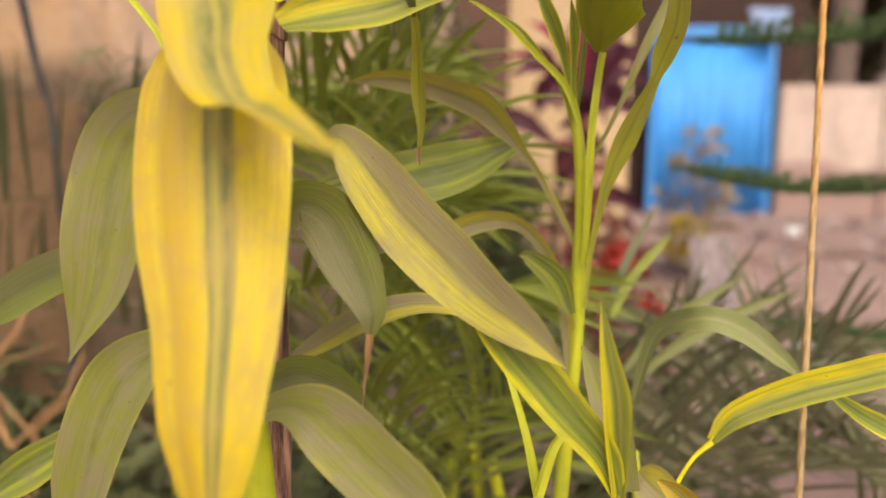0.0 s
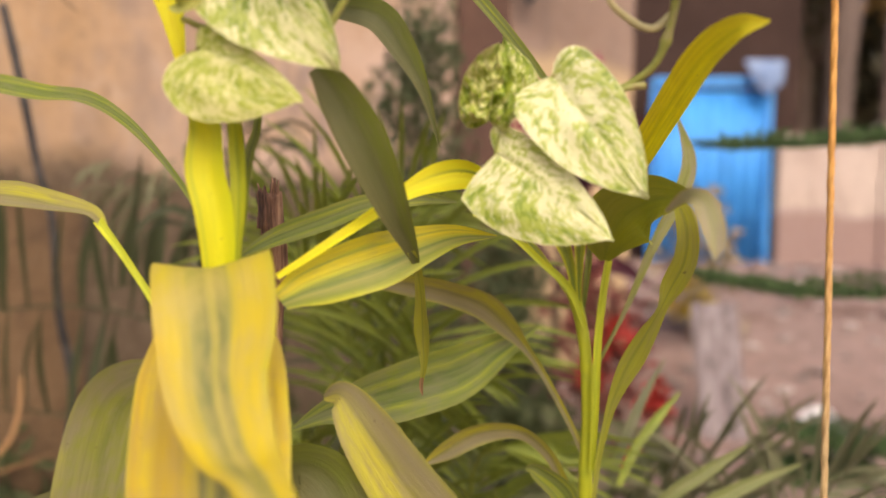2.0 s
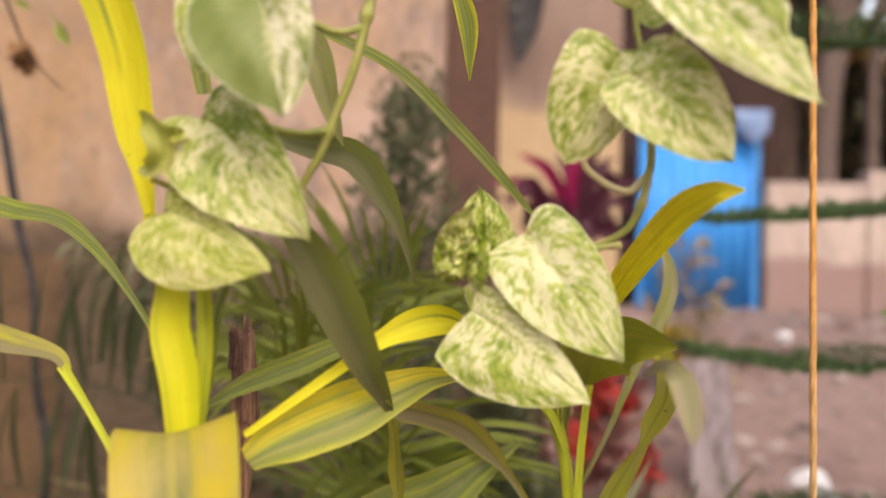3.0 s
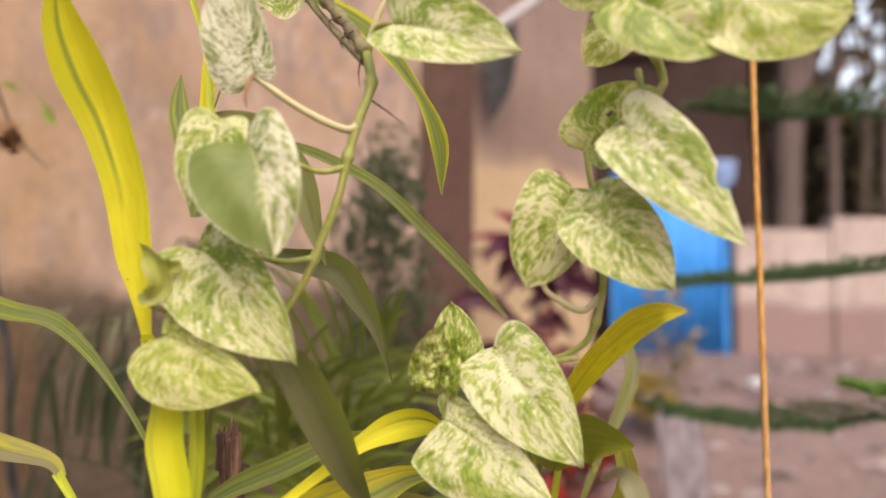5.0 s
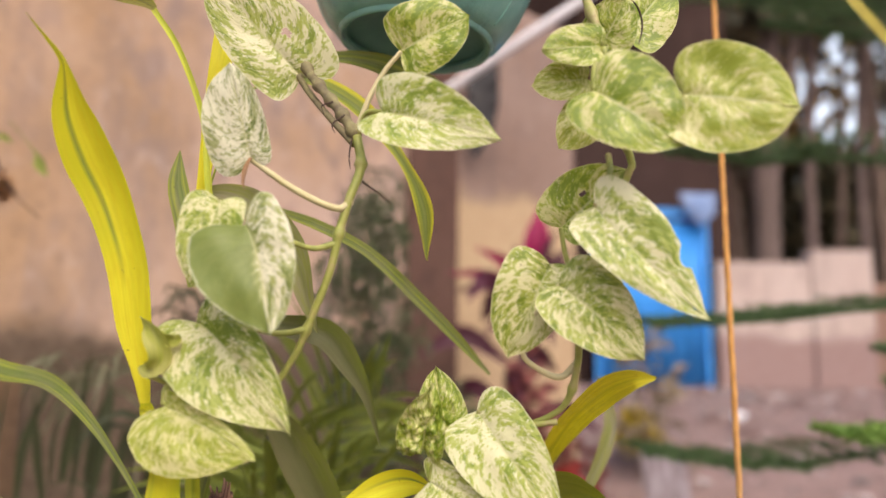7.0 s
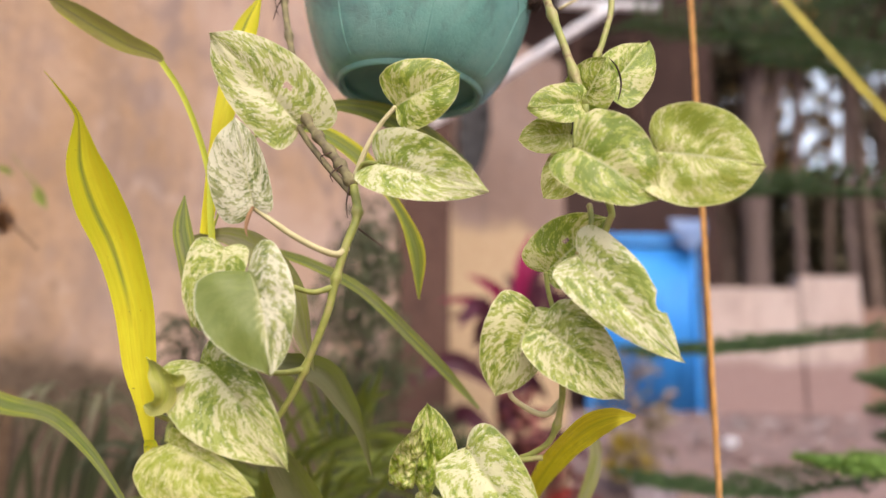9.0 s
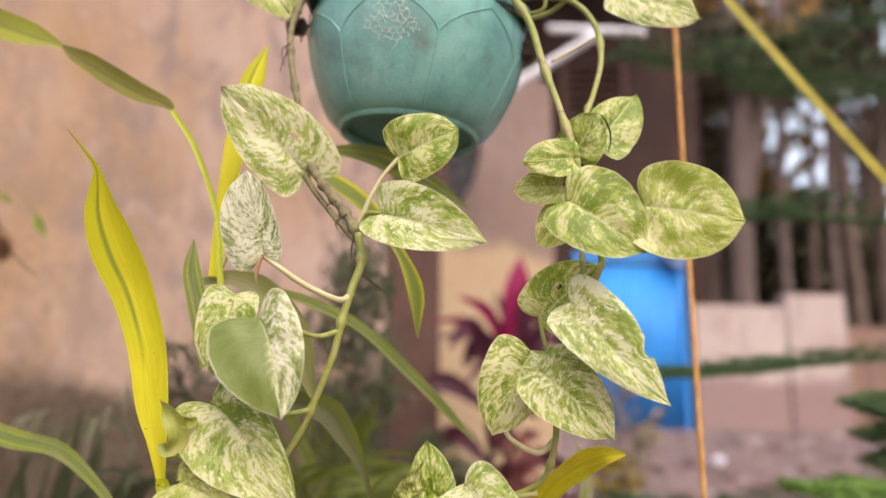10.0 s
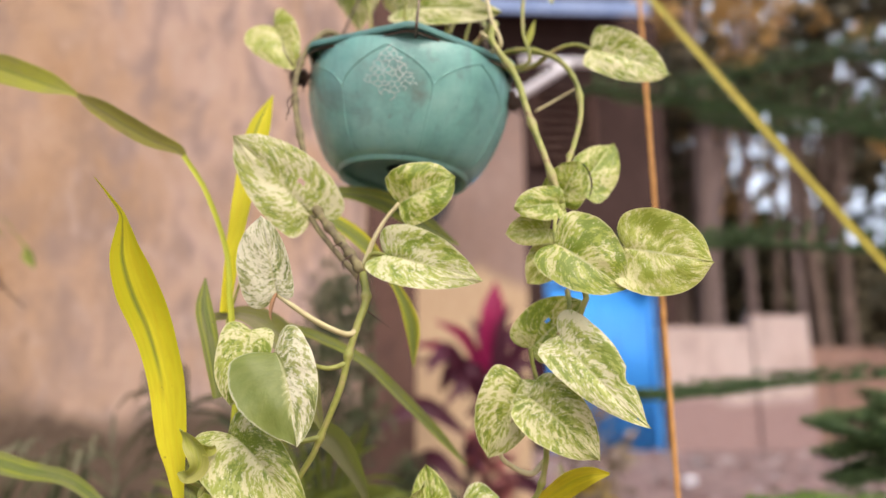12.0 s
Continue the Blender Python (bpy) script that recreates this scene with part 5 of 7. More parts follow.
blade(cane, OLIVE_LIME, [(-0.067, 0.545, 0.944), (-0.052, 0.540, 0.947), (-0.031, 0.530, 0.924), (-0.002, 0.520, 0.890), (0.030, 0.510, 0.860), (0.061, 0.500, 0.834), (0.088, 0.495, 0.815), (0.114, 0.490, 0.793)], [0.0044, 0.0224, 0.0409, 0.0495, 0.0492, 0.0398, 0.0273, 0.0012], [-15, -12, -6, 0, 0, 4, 4, 0], 0.2, 0.02)
blade(cane, GREY_LEAF, [(-0.102, 0.530, 0.877), (-0.083, 0.530, 0.897), (-0.060, 0.530, 0.887), (-0.039, 0.520, 0.855), (-0.024, 0.510, 0.825), (-0.023, 0.508, 0.805)], [0.02, 0.034, 0.046, 0.042, 0.024, 0.006], [0, 0, -10, -10, -15, -10], 0.2, 0.02)
blade(cane, DRY, [(-0.023, 0.508, 0.807), (-0.023, 0.507, 0.789), (-0.026, 0.507, 0.772), (-0.028, 0.507, 0.753)], [0.005, 0.007, 0.005, 0.001], [0, 40, 80, 40], 0.8, 0.1, "dry brown tip", "dry_tip")
blade(cane, OLIVE_LIME, [(-0.003, 0.575, 0.874), (-0.019, 0.560, 0.872), (-0.038, 0.548, 0.865), (-0.054, 0.540, 0.857), (-0.070, 0.535, 0.850)], [0.0090, 0.0203, 0.0174, 0.0095, 0.0009], [0, 0, 0, 0, 0], 0.2, 0.02)
blade(cane, OLIVE, [(-0.103, 0.480, 0.749), (-0.079, 0.480, 0.761), (-0.050, 0.475, 0.756), (-0.018, 0.470, 0.730), (0.017, 0.465, 0.703), (0.055, 0.460, 0.677)], [0.008, 0.022, 0.046, 0.052, 0.046, 0.002], [-15, -15, -10, -5, 0, 0], 0.2, 0.02)
blade(cane, GREY_LEAF, [(-0.116, 0.550, 0.754), (-0.088, 0.550, 0.763), (-0.056, 0.550, 0.752), (-0.020, 0.550, 0.726)], [0.02, 0.03, 0.03, 0.002], -10, 0.2)
blade(cane, OLIVE_LIME, [(-0.112, 0.580, 0.761), (-0.081, 0.590, 0.779), (-0.044, 0.600, 0.800), (-0.003, 0.620, 0.809), (0.040, 0.640, 0.801), (0.076, 0.660, 0.774)], [0.006, 0.02, 0.024, 0.020, 0.016, 0.002], [-25, -25, -25, -30, -30, -20], 0.3)
# blades higher up, under the pot
blade(cane, TIP, [(-0.311, 0.575, 1.574), (-0.322, 0.577, 1.580), (-0.347, 0.580, 1.589), (-0.379, 0.585, 1.601), (-0.409, 0.590, 1.612), (-0.450, 0.595, 1.626)], [0.0028, 0.0098, 0.0257, 0.0308, 0.0301, 0.0023], [10, 10, 5, 0, 0, 0], 0.3, 0.02, "lime end of the folded blade", "leaf_tip")
blade(cane, SHEATH, [(-0.120, 0.510, 1.141), (-0.115, 0.525, 1.257), (-0.130, 0.540, 1.355), (-0.138, 0.545, 1.403), (-0.163, 0.550, 1.463), (-0.190, 0.555, 1.503)], [0.006, 0.006, 0.0055, 0.005, 0.005, 0.005], 10, 0.5, 0)
blade(cane, BRONZE, [(-0.189, 0.555, 1.503), (-0.200, 0.557, 1.510), (-0.226, 0.560, 1.521), (-0.258, 0.565, 1.540), (-0.289, 0.570, 1.560), (-0.313, 0.575, 1.576)], [0.0062, 0.0138, 0.0198, 0.0210, 0.0176, 0.0035], [20, 15, 10, 10, 10, 10], 0.45, 0.02, "dark olive folded blade with a lime end")
blade(cane, YELLOW_PURE, [(-0.135, 0.545, 1.341), (-0.130, 0.550, 1.420), (-0.124, 0.560, 1.489), (-0.116, 0.565, 1.537), (-0.106, 0.570, 1.577)], [0.01, 0.016, 0.022, 0.022, 0.001], [0, 0, 0, 0, 0], 0.4, 0.02)
blade(cane, GREEN, [(-0.132, 0.530, 1.261), (-0.145, 0.535, 1.314), (-0.154, 0.540, 1.346), (-0.156, 0.545, 1.375)], [0.01, 0.016, 0.015, 0.001], [20, 20, 20, 20], 0.4)
blade(cane, OLIVE, [(-0.147, 0.550, 1.337), (-0.118, 0.550, 1.340), (-0.089, 0.545, 1.326), (-0.059, 0.540, 1.293), (-0.044, 0.535, 1.251), (-0.034, 0.530, 1.226)], [0.008, 0.016, 0.026, 0.024, 0.013, 0.001], [-15, -15, -10, -5, 0, 0], 0.3)
blade(cane, GREY_LEAF, [(-0.096, 0.560, 1.237), (-0.068, 0.565, 1.231), (-0.035, 0.570, 1.224), (-0.016, 0.575, 1.201), (-0.001, 0.580, 1.172), (0.011, 0.585, 1.131)], [0.008, 0.018, 0.024, 0.020, 0.009, 0.001], [-10, -10, -10, -10, -10, -10], 0.3)
blade(cane, GREEN, [(-0.093, 0.600, 1.335), (-0.054, 0.610, 1.322), (-0.009, 0.620, 1.299), (0.037, 0.640, 1.257), (0.071, 0.660, 1.223), (0.107, 0.680, 1.185)], [0.008, 0.012, 0.013, 0.014, 0.012, 0.003], [-35, -35, -35, -35, -30, -30], 0.3)
blade(cane, GREEN, [(-0.059, 0.600, 1.477), (-0.021, 0.610, 1.479), (0.019, 0.620, 1.469), (0.060, 0.630, 1.448), (0.098, 0.640, 1.429)], [0.006, 0.020, 0.030, 0.022, 0.001], [-25, -25, -20, -15, -15], 0.35)
blade(cane, LIME, [(-0.131, 0.540, 1.330), (-0.112, 0.560, 1.418), (-0.089, 0.570, 1.442), (-0.054, 0.580, 1.446), (-0.011, 0.590, 1.422), (0.025, 0.600, 1.379), (0.044, 0.605, 1.336), (0.047, 0.610, 1.291)], [0.004, 0.005, 0.008, 0.018, 0.020, 0.010, 0.016, 0.001], [-40, -40, -40, -35, -30, -20, -10, 0], 0.4)

cane2 = thing("corn_plant", "slender corn plant with lime green stem and arching blades", "plant", (0.14, 0.69, 0.0), "corn plants")
stem(cane2, [(0.13, 0.72, 0.0), (0.125, 0.717, 0.4), (0.143, 0.715, 0.728), (0.145, 0.715, 0.791), (0.144, 0.715, 0.837), (0.145, 0.715, 0.876), (0.143, 0.715, 0.926), (0.139, 0.717, 0.964), (0.131, 0.720, 0.997), (0.121, 0.720, 1.016)], [0.0095, 0.0090, 0.0069, 0.0070, 0.0066, 0.0062, 0.0059, 0.0057, 0.0059, 0.0039])
blade(cane2, SHEATH, [(0.148, 0.705, 0.839), (0.149, 0.704, 0.900), (0.150, 0.704, 0.965), (0.154, 0.703, 1.013), (0.157, 0.700, 1.039)], [0.0062, 0.0083, 0.0083, 0.0077, 0.0077], 20, 0.5, 0)
blade(cane2, SHEATH, [(0.139, 0.711, 0.975), (0.123, 0.708, 1.010), (0.096, 0.700, 1.036), (0.069, 0.690, 1.060), (0.045, 0.680, 1.075), (0.033, 0.670, 1.079)], [0.0055, 0.0077, 0.0071, 0.0059, 0.0048, 0.0021], 20, 0.5, 0)
blade(cane2, LIME, [(0.125, 0.709, 1.002), (0.102, 0.703, 1.034), (0.080, 0.698, 1.059), (0.058, 0.690, 1.072)], [0.0039, 0.0049, 0.0049, 0.0027], 20, 0.5, 0)
blade(cane2, LIME, [(0.130, 0.712, 1.002), (0.122, 0.710, 1.037), (0.112, 0.700, 1.059), (0.102, 0.690, 1.079), (0.093, 0.680, 1.097)], [0.0050, 0.0100, 0.0148, 0.0130, 0.0016], 15, 0.5)
blade(cane2, LIME, [(0.133, 0.714, 0.991), (0.132, 0.710, 1.029), (0.130, 0.700, 1.060), (0.126, 0.690, 1.084)], [0.0045, 0.0067, 0.0110, 0.0016], 10, 0.6)
blade(cane2, GREEN, [(0.138, 0.720, 0.986), (0.141, 0.715, 1.024), (0.142, 0.710, 1.048), (0.140, 0.705, 1.065)], [0.0039, 0.0061, 0.0056, 0.0011], -20, 0.6)
blade(cane2, CUP, [(0.154, 0.700, 1.039), (0.155, 0.675, 1.062), (0.160, 0.635, 1.081), (0.172, 0.600, 1.092), (0.186, 0.575, 1.094), (0.198, 0.560, 1.093)], [0.0077, 0.0445, 0.0620, 0.0437, 0.0229, 0.0013], [5, 4, 0, -4, -6, -6], 0.38, 0.02, "cupped olive leaf holding up its edges")
blade(cane2, OLIVE_LIME, [(0.147, 0.713, 0.837), (0.133, 0.718, 0.870), (0.116, 0.722, 0.902), (0.100, 0.725, 0.929), (0.084, 0.727, 0.951), (0.067, 0.724, 0.971), (0.046, 0.718, 0.991), (0.016, 0.710, 1.003), (-0.013, 0.703, 1.010), (-0.051, 0.700, 1.014), (-0.084, 0.700, 1.011)], [0.0057, 0.0063, 0.0068, 0.0074, 0.0102, 0.0225, 0.0301, 0.0276, 0.0241, 0.0165, 0.0017], [0, -3, -6, -10, -14, -18, -20, -20, -20, -20, -20], 0.3)
blade(cane2, OLIVE_LIME, [(0.142, 0.713, 0.711), (0.137, 0.712, 0.763), (0.129, 0.708, 0.804), (0.114, 0.700, 0.845), (0.094, 0.692, 0.870), (0.072, 0.686, 0.881), (0.040, 0.680, 0.878), (0.011, 0.675, 0.862), (-0.009, 0.670, 0.849)], [0.0133, 0.0141, 0.0126, 0.0111, 0.0131, 0.0172, 0.0224, 0.0181, 0.0016], [0, -4, -8, -14, -18, -18, -18, -15, -10], 0.3)
blade(cane2, GREEN, [(0.136, 0.690, 0.791), (0.121, 0.685, 0.825), (0.096, 0.680, 0.846), (0.085, 0.680, 0.848)], [0.01, 0.024, 0.016, 0.002], [-10, -10, -10, -10], 0.3)
blade(cane2, TIP, [(0.150, 0.703, 0.795), (0.153, 0.700, 0.846), (0.160, 0.690, 0.897), (0.167, 0.680, 0.928), (0.176, 0.670, 0.955), (0.186, 0.655, 0.983), (0.193, 0.640, 1.005), (0.198, 0.630, 1.024), (0.203, 0.615, 1.045), (0.201, 0.600, 1.065), (0.195, 0.590, 1.082), (0.186, 0.585, 1.095)], [0.0040, 0.0050, 0.0082, 0.0150, 0.0211, 0.0165, 0.0121, 0.0189, 0.0195, 0.0172, 0.0150, 0.0028], [0, 5, 8, 10, 12, 10, 30, 5, 0, 0, 5, 10], 0.3, 0.02, "lime green blade twisted along its length")
blade(cane2, FADING, [(0.162, 0.500, 1.083), (0.169, 0.485, 1.092), (0.175, 0.470, 1.089), (0.178, 0.460, 1.076), (0.179, 0.455, 1.065), (0.178, 0.452, 1.056)], [0.0026, 0.0076, 0.0139, 0.0146, 0.0109, 0.0017], [0, 0, 4, 4, 0, 0], 0.25, 0.02, "drooping blade with a browned edge")
blade(cane2, YELLOW_OLIVE, [(0.154, 0.755, 1.058), (0.173, 0.700, 1.115), (0.181, 0.620, 1.153), (0.186, 0.535, 1.181), (0.199, 0.500, 1.194), (0.216, 0.490, 1.197)], [0.008, 0.019, 0.023, 0.022, 0.017, 0.002], [-20, -20, -18, -15, -10, 0], 0.4, 0.02, "yellow blade curving out to the yard")
blade(cane2, OLIVE, [(0.150, 0.722, 0.930), (0.178, 0.722, 0.990), (0.202, 0.726, 1.050), (0.230, 0.740, 1.103), (0.239, 0.750, 1.137), (0.230, 0.760, 1.178)], [0.004, 0.005, 0.010, 0.016, 0.014, 0.003], 10, 0.3)

cane3 = thing("corn_plant", "low young corn plant with yellow-edged green blades", "plant", (0.13, 0.55, 0.0), "corn plants")
stem(cane3, [(0.13, 0.56, 0.0), (0.13, 0.56, 0.4), (0.167, 0.550, 0.626), (0.159, 0.540, 0.695)], [0.011, 0.010, 0.008, 0.0015])
blade(cane3, LIME, [(0.161, 0.540, 0.681), (0.147, 0.530, 0.717), (0.120, 0.520, 0.751), (0.095, 0.515, 0.781), (0.066, 0.510, 0.812), (0.040, 0.505, 0.840)], [0.010, 0.024, 0.032, 0.034, 0.024, 0.001], [0, 0, 0, 0, 0, 0], 0.3, 0.02, "deep green blade with bright yellow edges")
blade(cane3, HALF_GOLD, [(0.160, 0.540, 0.681), (0.155, 0.530, 0.726), (0.150, 0.520, 0.763), (0.143, 0.515, 0.798), (0.138, 0.511, 0.835)], [0.010, 0.018, 0.022, 0.014, 0.001], [10, 10, 15, 20, 20], 0.7, 0.02)
blade(cane3, OLIVE, [(0.175, 0.580, 0.667), (0.163, 0.590, 0.719), (0.151, 0.600, 0.754), (0.138, 0.610, 0.780)], [0.02, 0.028, 0.022, 0.002], 0, 0.3)
blade(cane3, SHEATH, [(0.104, 0.600, 0.647), (0.093, 0.620, 0.694), (0.077, 0.640, 0.743)], [0.010, 0.008, 0.006], 30, 0.5, 0)
blade(cane3, SHEATH, [(0.103, 0.600, 0.651), (0.115, 0.610, 0.689), (0.130, 0.620, 0.706)], [0.012, 0.012, 0.010], 30, 0.5, 0)
blade(cane3, OLIVE_LIME, [(0.217, 0.600, 0.649), (0.200, 0.610, 0.663), (0.192, 0.620, 0.668)], [0.03, 0.034, 0.01], 0, 0.3)
blade(cane3, YELLOW_PURE, [(0.205, 0.620, 0.606), (0.223, 0.625, 0.652), (0.239, 0.630, 0.679), (0.258, 0.635, 0.696)], [0.006, 0.006, 0.006, 0.010], 30, 0.5, 0)
blade(cane3, HALF_GOLD, [(0.256, 0.635, 0.693), (0.273, 0.630, 0.718), (0.314, 0.620, 0.743), (0.353, 0.610, 0.760), (0.390, 0.600, 0.774), (0.447, 0.590, 0.780)], [0.008, 0.021, 0.026, 0.026, 0.024, 0.002], [-25, -25, -25, -25, -25, -25], 0.4, 0.02, "yellow blade with a pale green middle reaching out sideways")
blade(cane3, LIME, [(0.356, 0.640, 0.738), (0.380, 0.640, 0.721), (0.407, 0.635, 0.707), (0.443, 0.630, 0.688)], [0.008, 0.016, 0.018, 0.002], -20, 0.4)
blade(cane3, YELLOW, [(0.225, 0.550, 0.667), (0.207, 0.550, 0.684), (0.192, 0.550, 0.692)], [0.02, 0.02, 0.004], -20, 0.4)

# ---- greyish blades behind ----
dw = thing("corn_plant", "dull grey-green corn plant in the shade behind", "plant", (0.25, 0.80, 0.0), "corn plants")
stem(dw, [(0.25, 0.80, 0.0), (0.26, 0.79, 0.25), (0.215, 0.760, 0.629)], [0.01, 0.009, 0.005])
blade(dw, PALE_STRAP, [(0.204, 0.720, 0.694), (0.218, 0.700, 0.770), (0.246, 0.660, 0.796), (0.280, 0.650, 0.790), (0.313, 0.645, 0.767), (0.333, 0.640, 0.749)], [0.008, 0.016, 0.022, 0.024, 0.016, 0.002], [-40, -40, -30, -20, -15, -10], 0.35)
blade(dw, PALE_STRAP, [(0.229, 0.920, 0.672), (0.270, 0.920, 0.726), (0.320, 0.920, 0.765), (0.369, 0.920, 0.801)], [0.008, 0.016, 0.015, 0.002], -20, 0.4)
blade(dw, PALE_STRAP, [(0.246, 0.900, 0.674), (0.306, 0.900, 0.724), (0.364, 0.900, 0.759), (0.422, 0.900, 0.786)], [0.008, 0.017, 0.015, 0.002], -20, 0.4)
blade(dw, PALM_GREY, [(0.204, 0.950, 0.727), (0.225, 0.960, 0.786), (0.247, 0.970, 0.837), (0.277, 0.980, 0.890)], [0.006, 0.013, 0.012, 0.002], 0, 0.3)
blade(dw, PALM, [(0.208, 0.900, 0.748), (0.230, 0.920, 0.788), (0.261, 0.940, 0.823), (0.293, 0.960, 0.852)], [0.008, 0.012, 0.012, 0.002], 0, 0.3)


# ---- palms ----
def frond(parent, mat, pts, leaf=0.16, width=0.011, count=34, hang=0.7, seed=0, face=0.0):
    rnd = random.Random(seed)
    bm = bmesh.new()
    tube(bm, pts, list(np.linspace(0.004, 0.0012, len(pts))), 6, 24)
    c = spline(pts, count + 1)
    for k in range(3, count + 1):
        t = unit(c[k] - c[k - 1])
        side = unit(np.cross(t, (0.2, 0.6, 0.75)))
        s = k / count
        reach = leaf * (0.55 + 0.75 * math.sin(math.pi * min(s * 0.85 + 0.12, 1))) * rnd.uniform(0.85, 1.1)
        for sgn in (-1, 1):
            d = unit(sgn * side * 0.8 / (1 + max(hang - 0.8, 0)) + 0.5 * t + np.array((0, 0, 0.12 - 0.9 * max(hang - 0.8, 0))) + 0.1 * np.array([rnd.gauss(0, 1) for _ in range(3)]))
            p1 = c[k] + d * reach * 0.45
            p2 = p1 + unit(d + np.array((0, 0, -hang))) * reach * 0.35
            p3 = p2 + unit(d + np.array((0, 0, -2.2 * hang))) * reach * 0.3
            strap(bm, [c[k], p1, p2, p3], [width * 0.4, width, width * 0.8, 0.0005], rnd.uniform(-35, 35) + face, 0.3, 0, n=7, across=2)
    return part("frond", bm, mat, parent)


pa = thing("areca_palm", "areca palm with drooping dark green fronds by the wall, shade put into their colour", "palm", (-0.55, 1.35, 0.0), "palms")
for k, q in enumerate(((-0.55, 1.35), (-0.50, 1.38), (-0.60, 1.32))):
    part("cane", tube(bmesh.new(), [(*q, 0.0), (q[0] + 0.02, q[1], 0.3), (q[0] + 0.03 * k, q[1], 0.55)], [0.014, 0.012, 0.010], 8), SHEATH, pa)


def comb(parent, mat, pts, leaf, width, count, lean, seed, up=1.0):
    """A frond lying level whose narrow leaflets stand up, or hang down, like a comb."""
    rnd = random.Random(seed)
    bm = bmesh.new()
    tube(bm, pts, list(np.linspace(0.004, 0.0015, len(pts))), 6, 24)
    c = spline(pts, count + 3)[3:]
    for k, p in enumerate(c):
        reach = leaf * (0.6 + 0.5 * math.sin(math.pi * (k + 1) / (count + 1))) * rnd.uniform(0.8, 1.15)
        d = unit(np.array((lean + rnd.gauss(0, 0.07), rnd.gauss(-0.1, 0.12), up)))
        tipward = d + np.array((lean * 0.5 + rnd.gauss(0, 0.08), 0, 0))
        strap(bm, [p, p + d * reach * 0.5, p + unit(tipward) * reach], [width * 0.5, width, 0.0006], rnd.uniform(-40, 40), 0.4, 0, n=8, across=2)
    return part("frond", bm, mat, parent)


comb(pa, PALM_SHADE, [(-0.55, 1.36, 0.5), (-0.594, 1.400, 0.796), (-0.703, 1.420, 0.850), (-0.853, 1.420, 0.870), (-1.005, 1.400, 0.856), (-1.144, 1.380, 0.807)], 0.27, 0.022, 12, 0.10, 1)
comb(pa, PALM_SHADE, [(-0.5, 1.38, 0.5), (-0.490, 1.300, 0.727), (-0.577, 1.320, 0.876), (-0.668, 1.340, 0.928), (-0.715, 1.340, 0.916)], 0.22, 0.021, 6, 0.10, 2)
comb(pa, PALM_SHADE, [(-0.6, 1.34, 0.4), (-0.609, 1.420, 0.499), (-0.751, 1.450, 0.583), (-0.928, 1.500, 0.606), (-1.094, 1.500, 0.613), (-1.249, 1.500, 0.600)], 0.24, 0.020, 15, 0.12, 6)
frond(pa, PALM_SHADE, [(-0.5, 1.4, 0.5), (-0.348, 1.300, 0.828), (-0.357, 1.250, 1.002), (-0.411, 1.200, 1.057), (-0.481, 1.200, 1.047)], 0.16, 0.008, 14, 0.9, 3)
frond(pa, PALM_GREY, [(-0.6, 1.32, 0.45), (-0.612, 1.500, 1.064), (-0.680, 1.450, 1.117), (-0.773, 1.400, 1.128)], 0.17, 0.009, 16, 0.8, 4)
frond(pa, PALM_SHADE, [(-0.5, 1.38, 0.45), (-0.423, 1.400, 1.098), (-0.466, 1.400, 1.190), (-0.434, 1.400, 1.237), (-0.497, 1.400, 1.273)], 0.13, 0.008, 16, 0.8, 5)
for k, pts in enumerate(([(-0.62, 1.3, 0.02), (-0.951, 1.400, 0.315), (-0.844, 1.350, 0.453), (-0.802, 1.350, 0.540)], [(-0.7, 1.25, 0.02), (-0.968, 1.350, 0.284), (-0.898, 1.350, 0.389), (-0.812, 1.350, 0.455)], [(-0.75, 1.3, 0.02), (-1.051, 1.400, 0.414), (-1.012, 1.450, 0.583), (-1.029, 1.500, 0.691)])):
    part("dry_stalk", tube(bmesh.new(), pts, [0.007, 0.006, 0.005, 0.003], 7), DRY, pa)

rnd = random.Random(17)
for k in range(8):
    a, b = rnd.uniform(-1.0, -0.5), rnd.uniform(1.2, 1.45)
    q = rnd.uniform(0.25, 0.62)
    part("dry_stalk", tube(bmesh.new(), [(a, b, 0.0), (a + rnd.uniform(-0.08, 0.08), b, q * 0.5), (a + rnd.uniform(-0.22, 0.22), b + 0.03, q), (a + rnd.uniform(-0.3, 0.3), b + 0.04, q + rnd.uniform(-0.1, 0.12))], [0.006, 0.005, 0.0035, 0.0015], 6, 20), (DRY, ROOT, VINE_OLD)[k % 3], pa)
pb = thing("areca_palm", "areca palm clump with fresh green fronds", "palm", (0.05, 1.05, 0.0), "palms")
for k, q in enumerate(((0.0, 1.05), (0.05, 1.08), (0.10, 1.02))):
    part("cane", tube(bmesh.new(), [(*q, 0.0), (q[0], q[1], 0.3), (q[0] - 0.02 * k, q[1], 0.5)], [0.012, 0.010, 0.008], 8), SHEATH, pb)
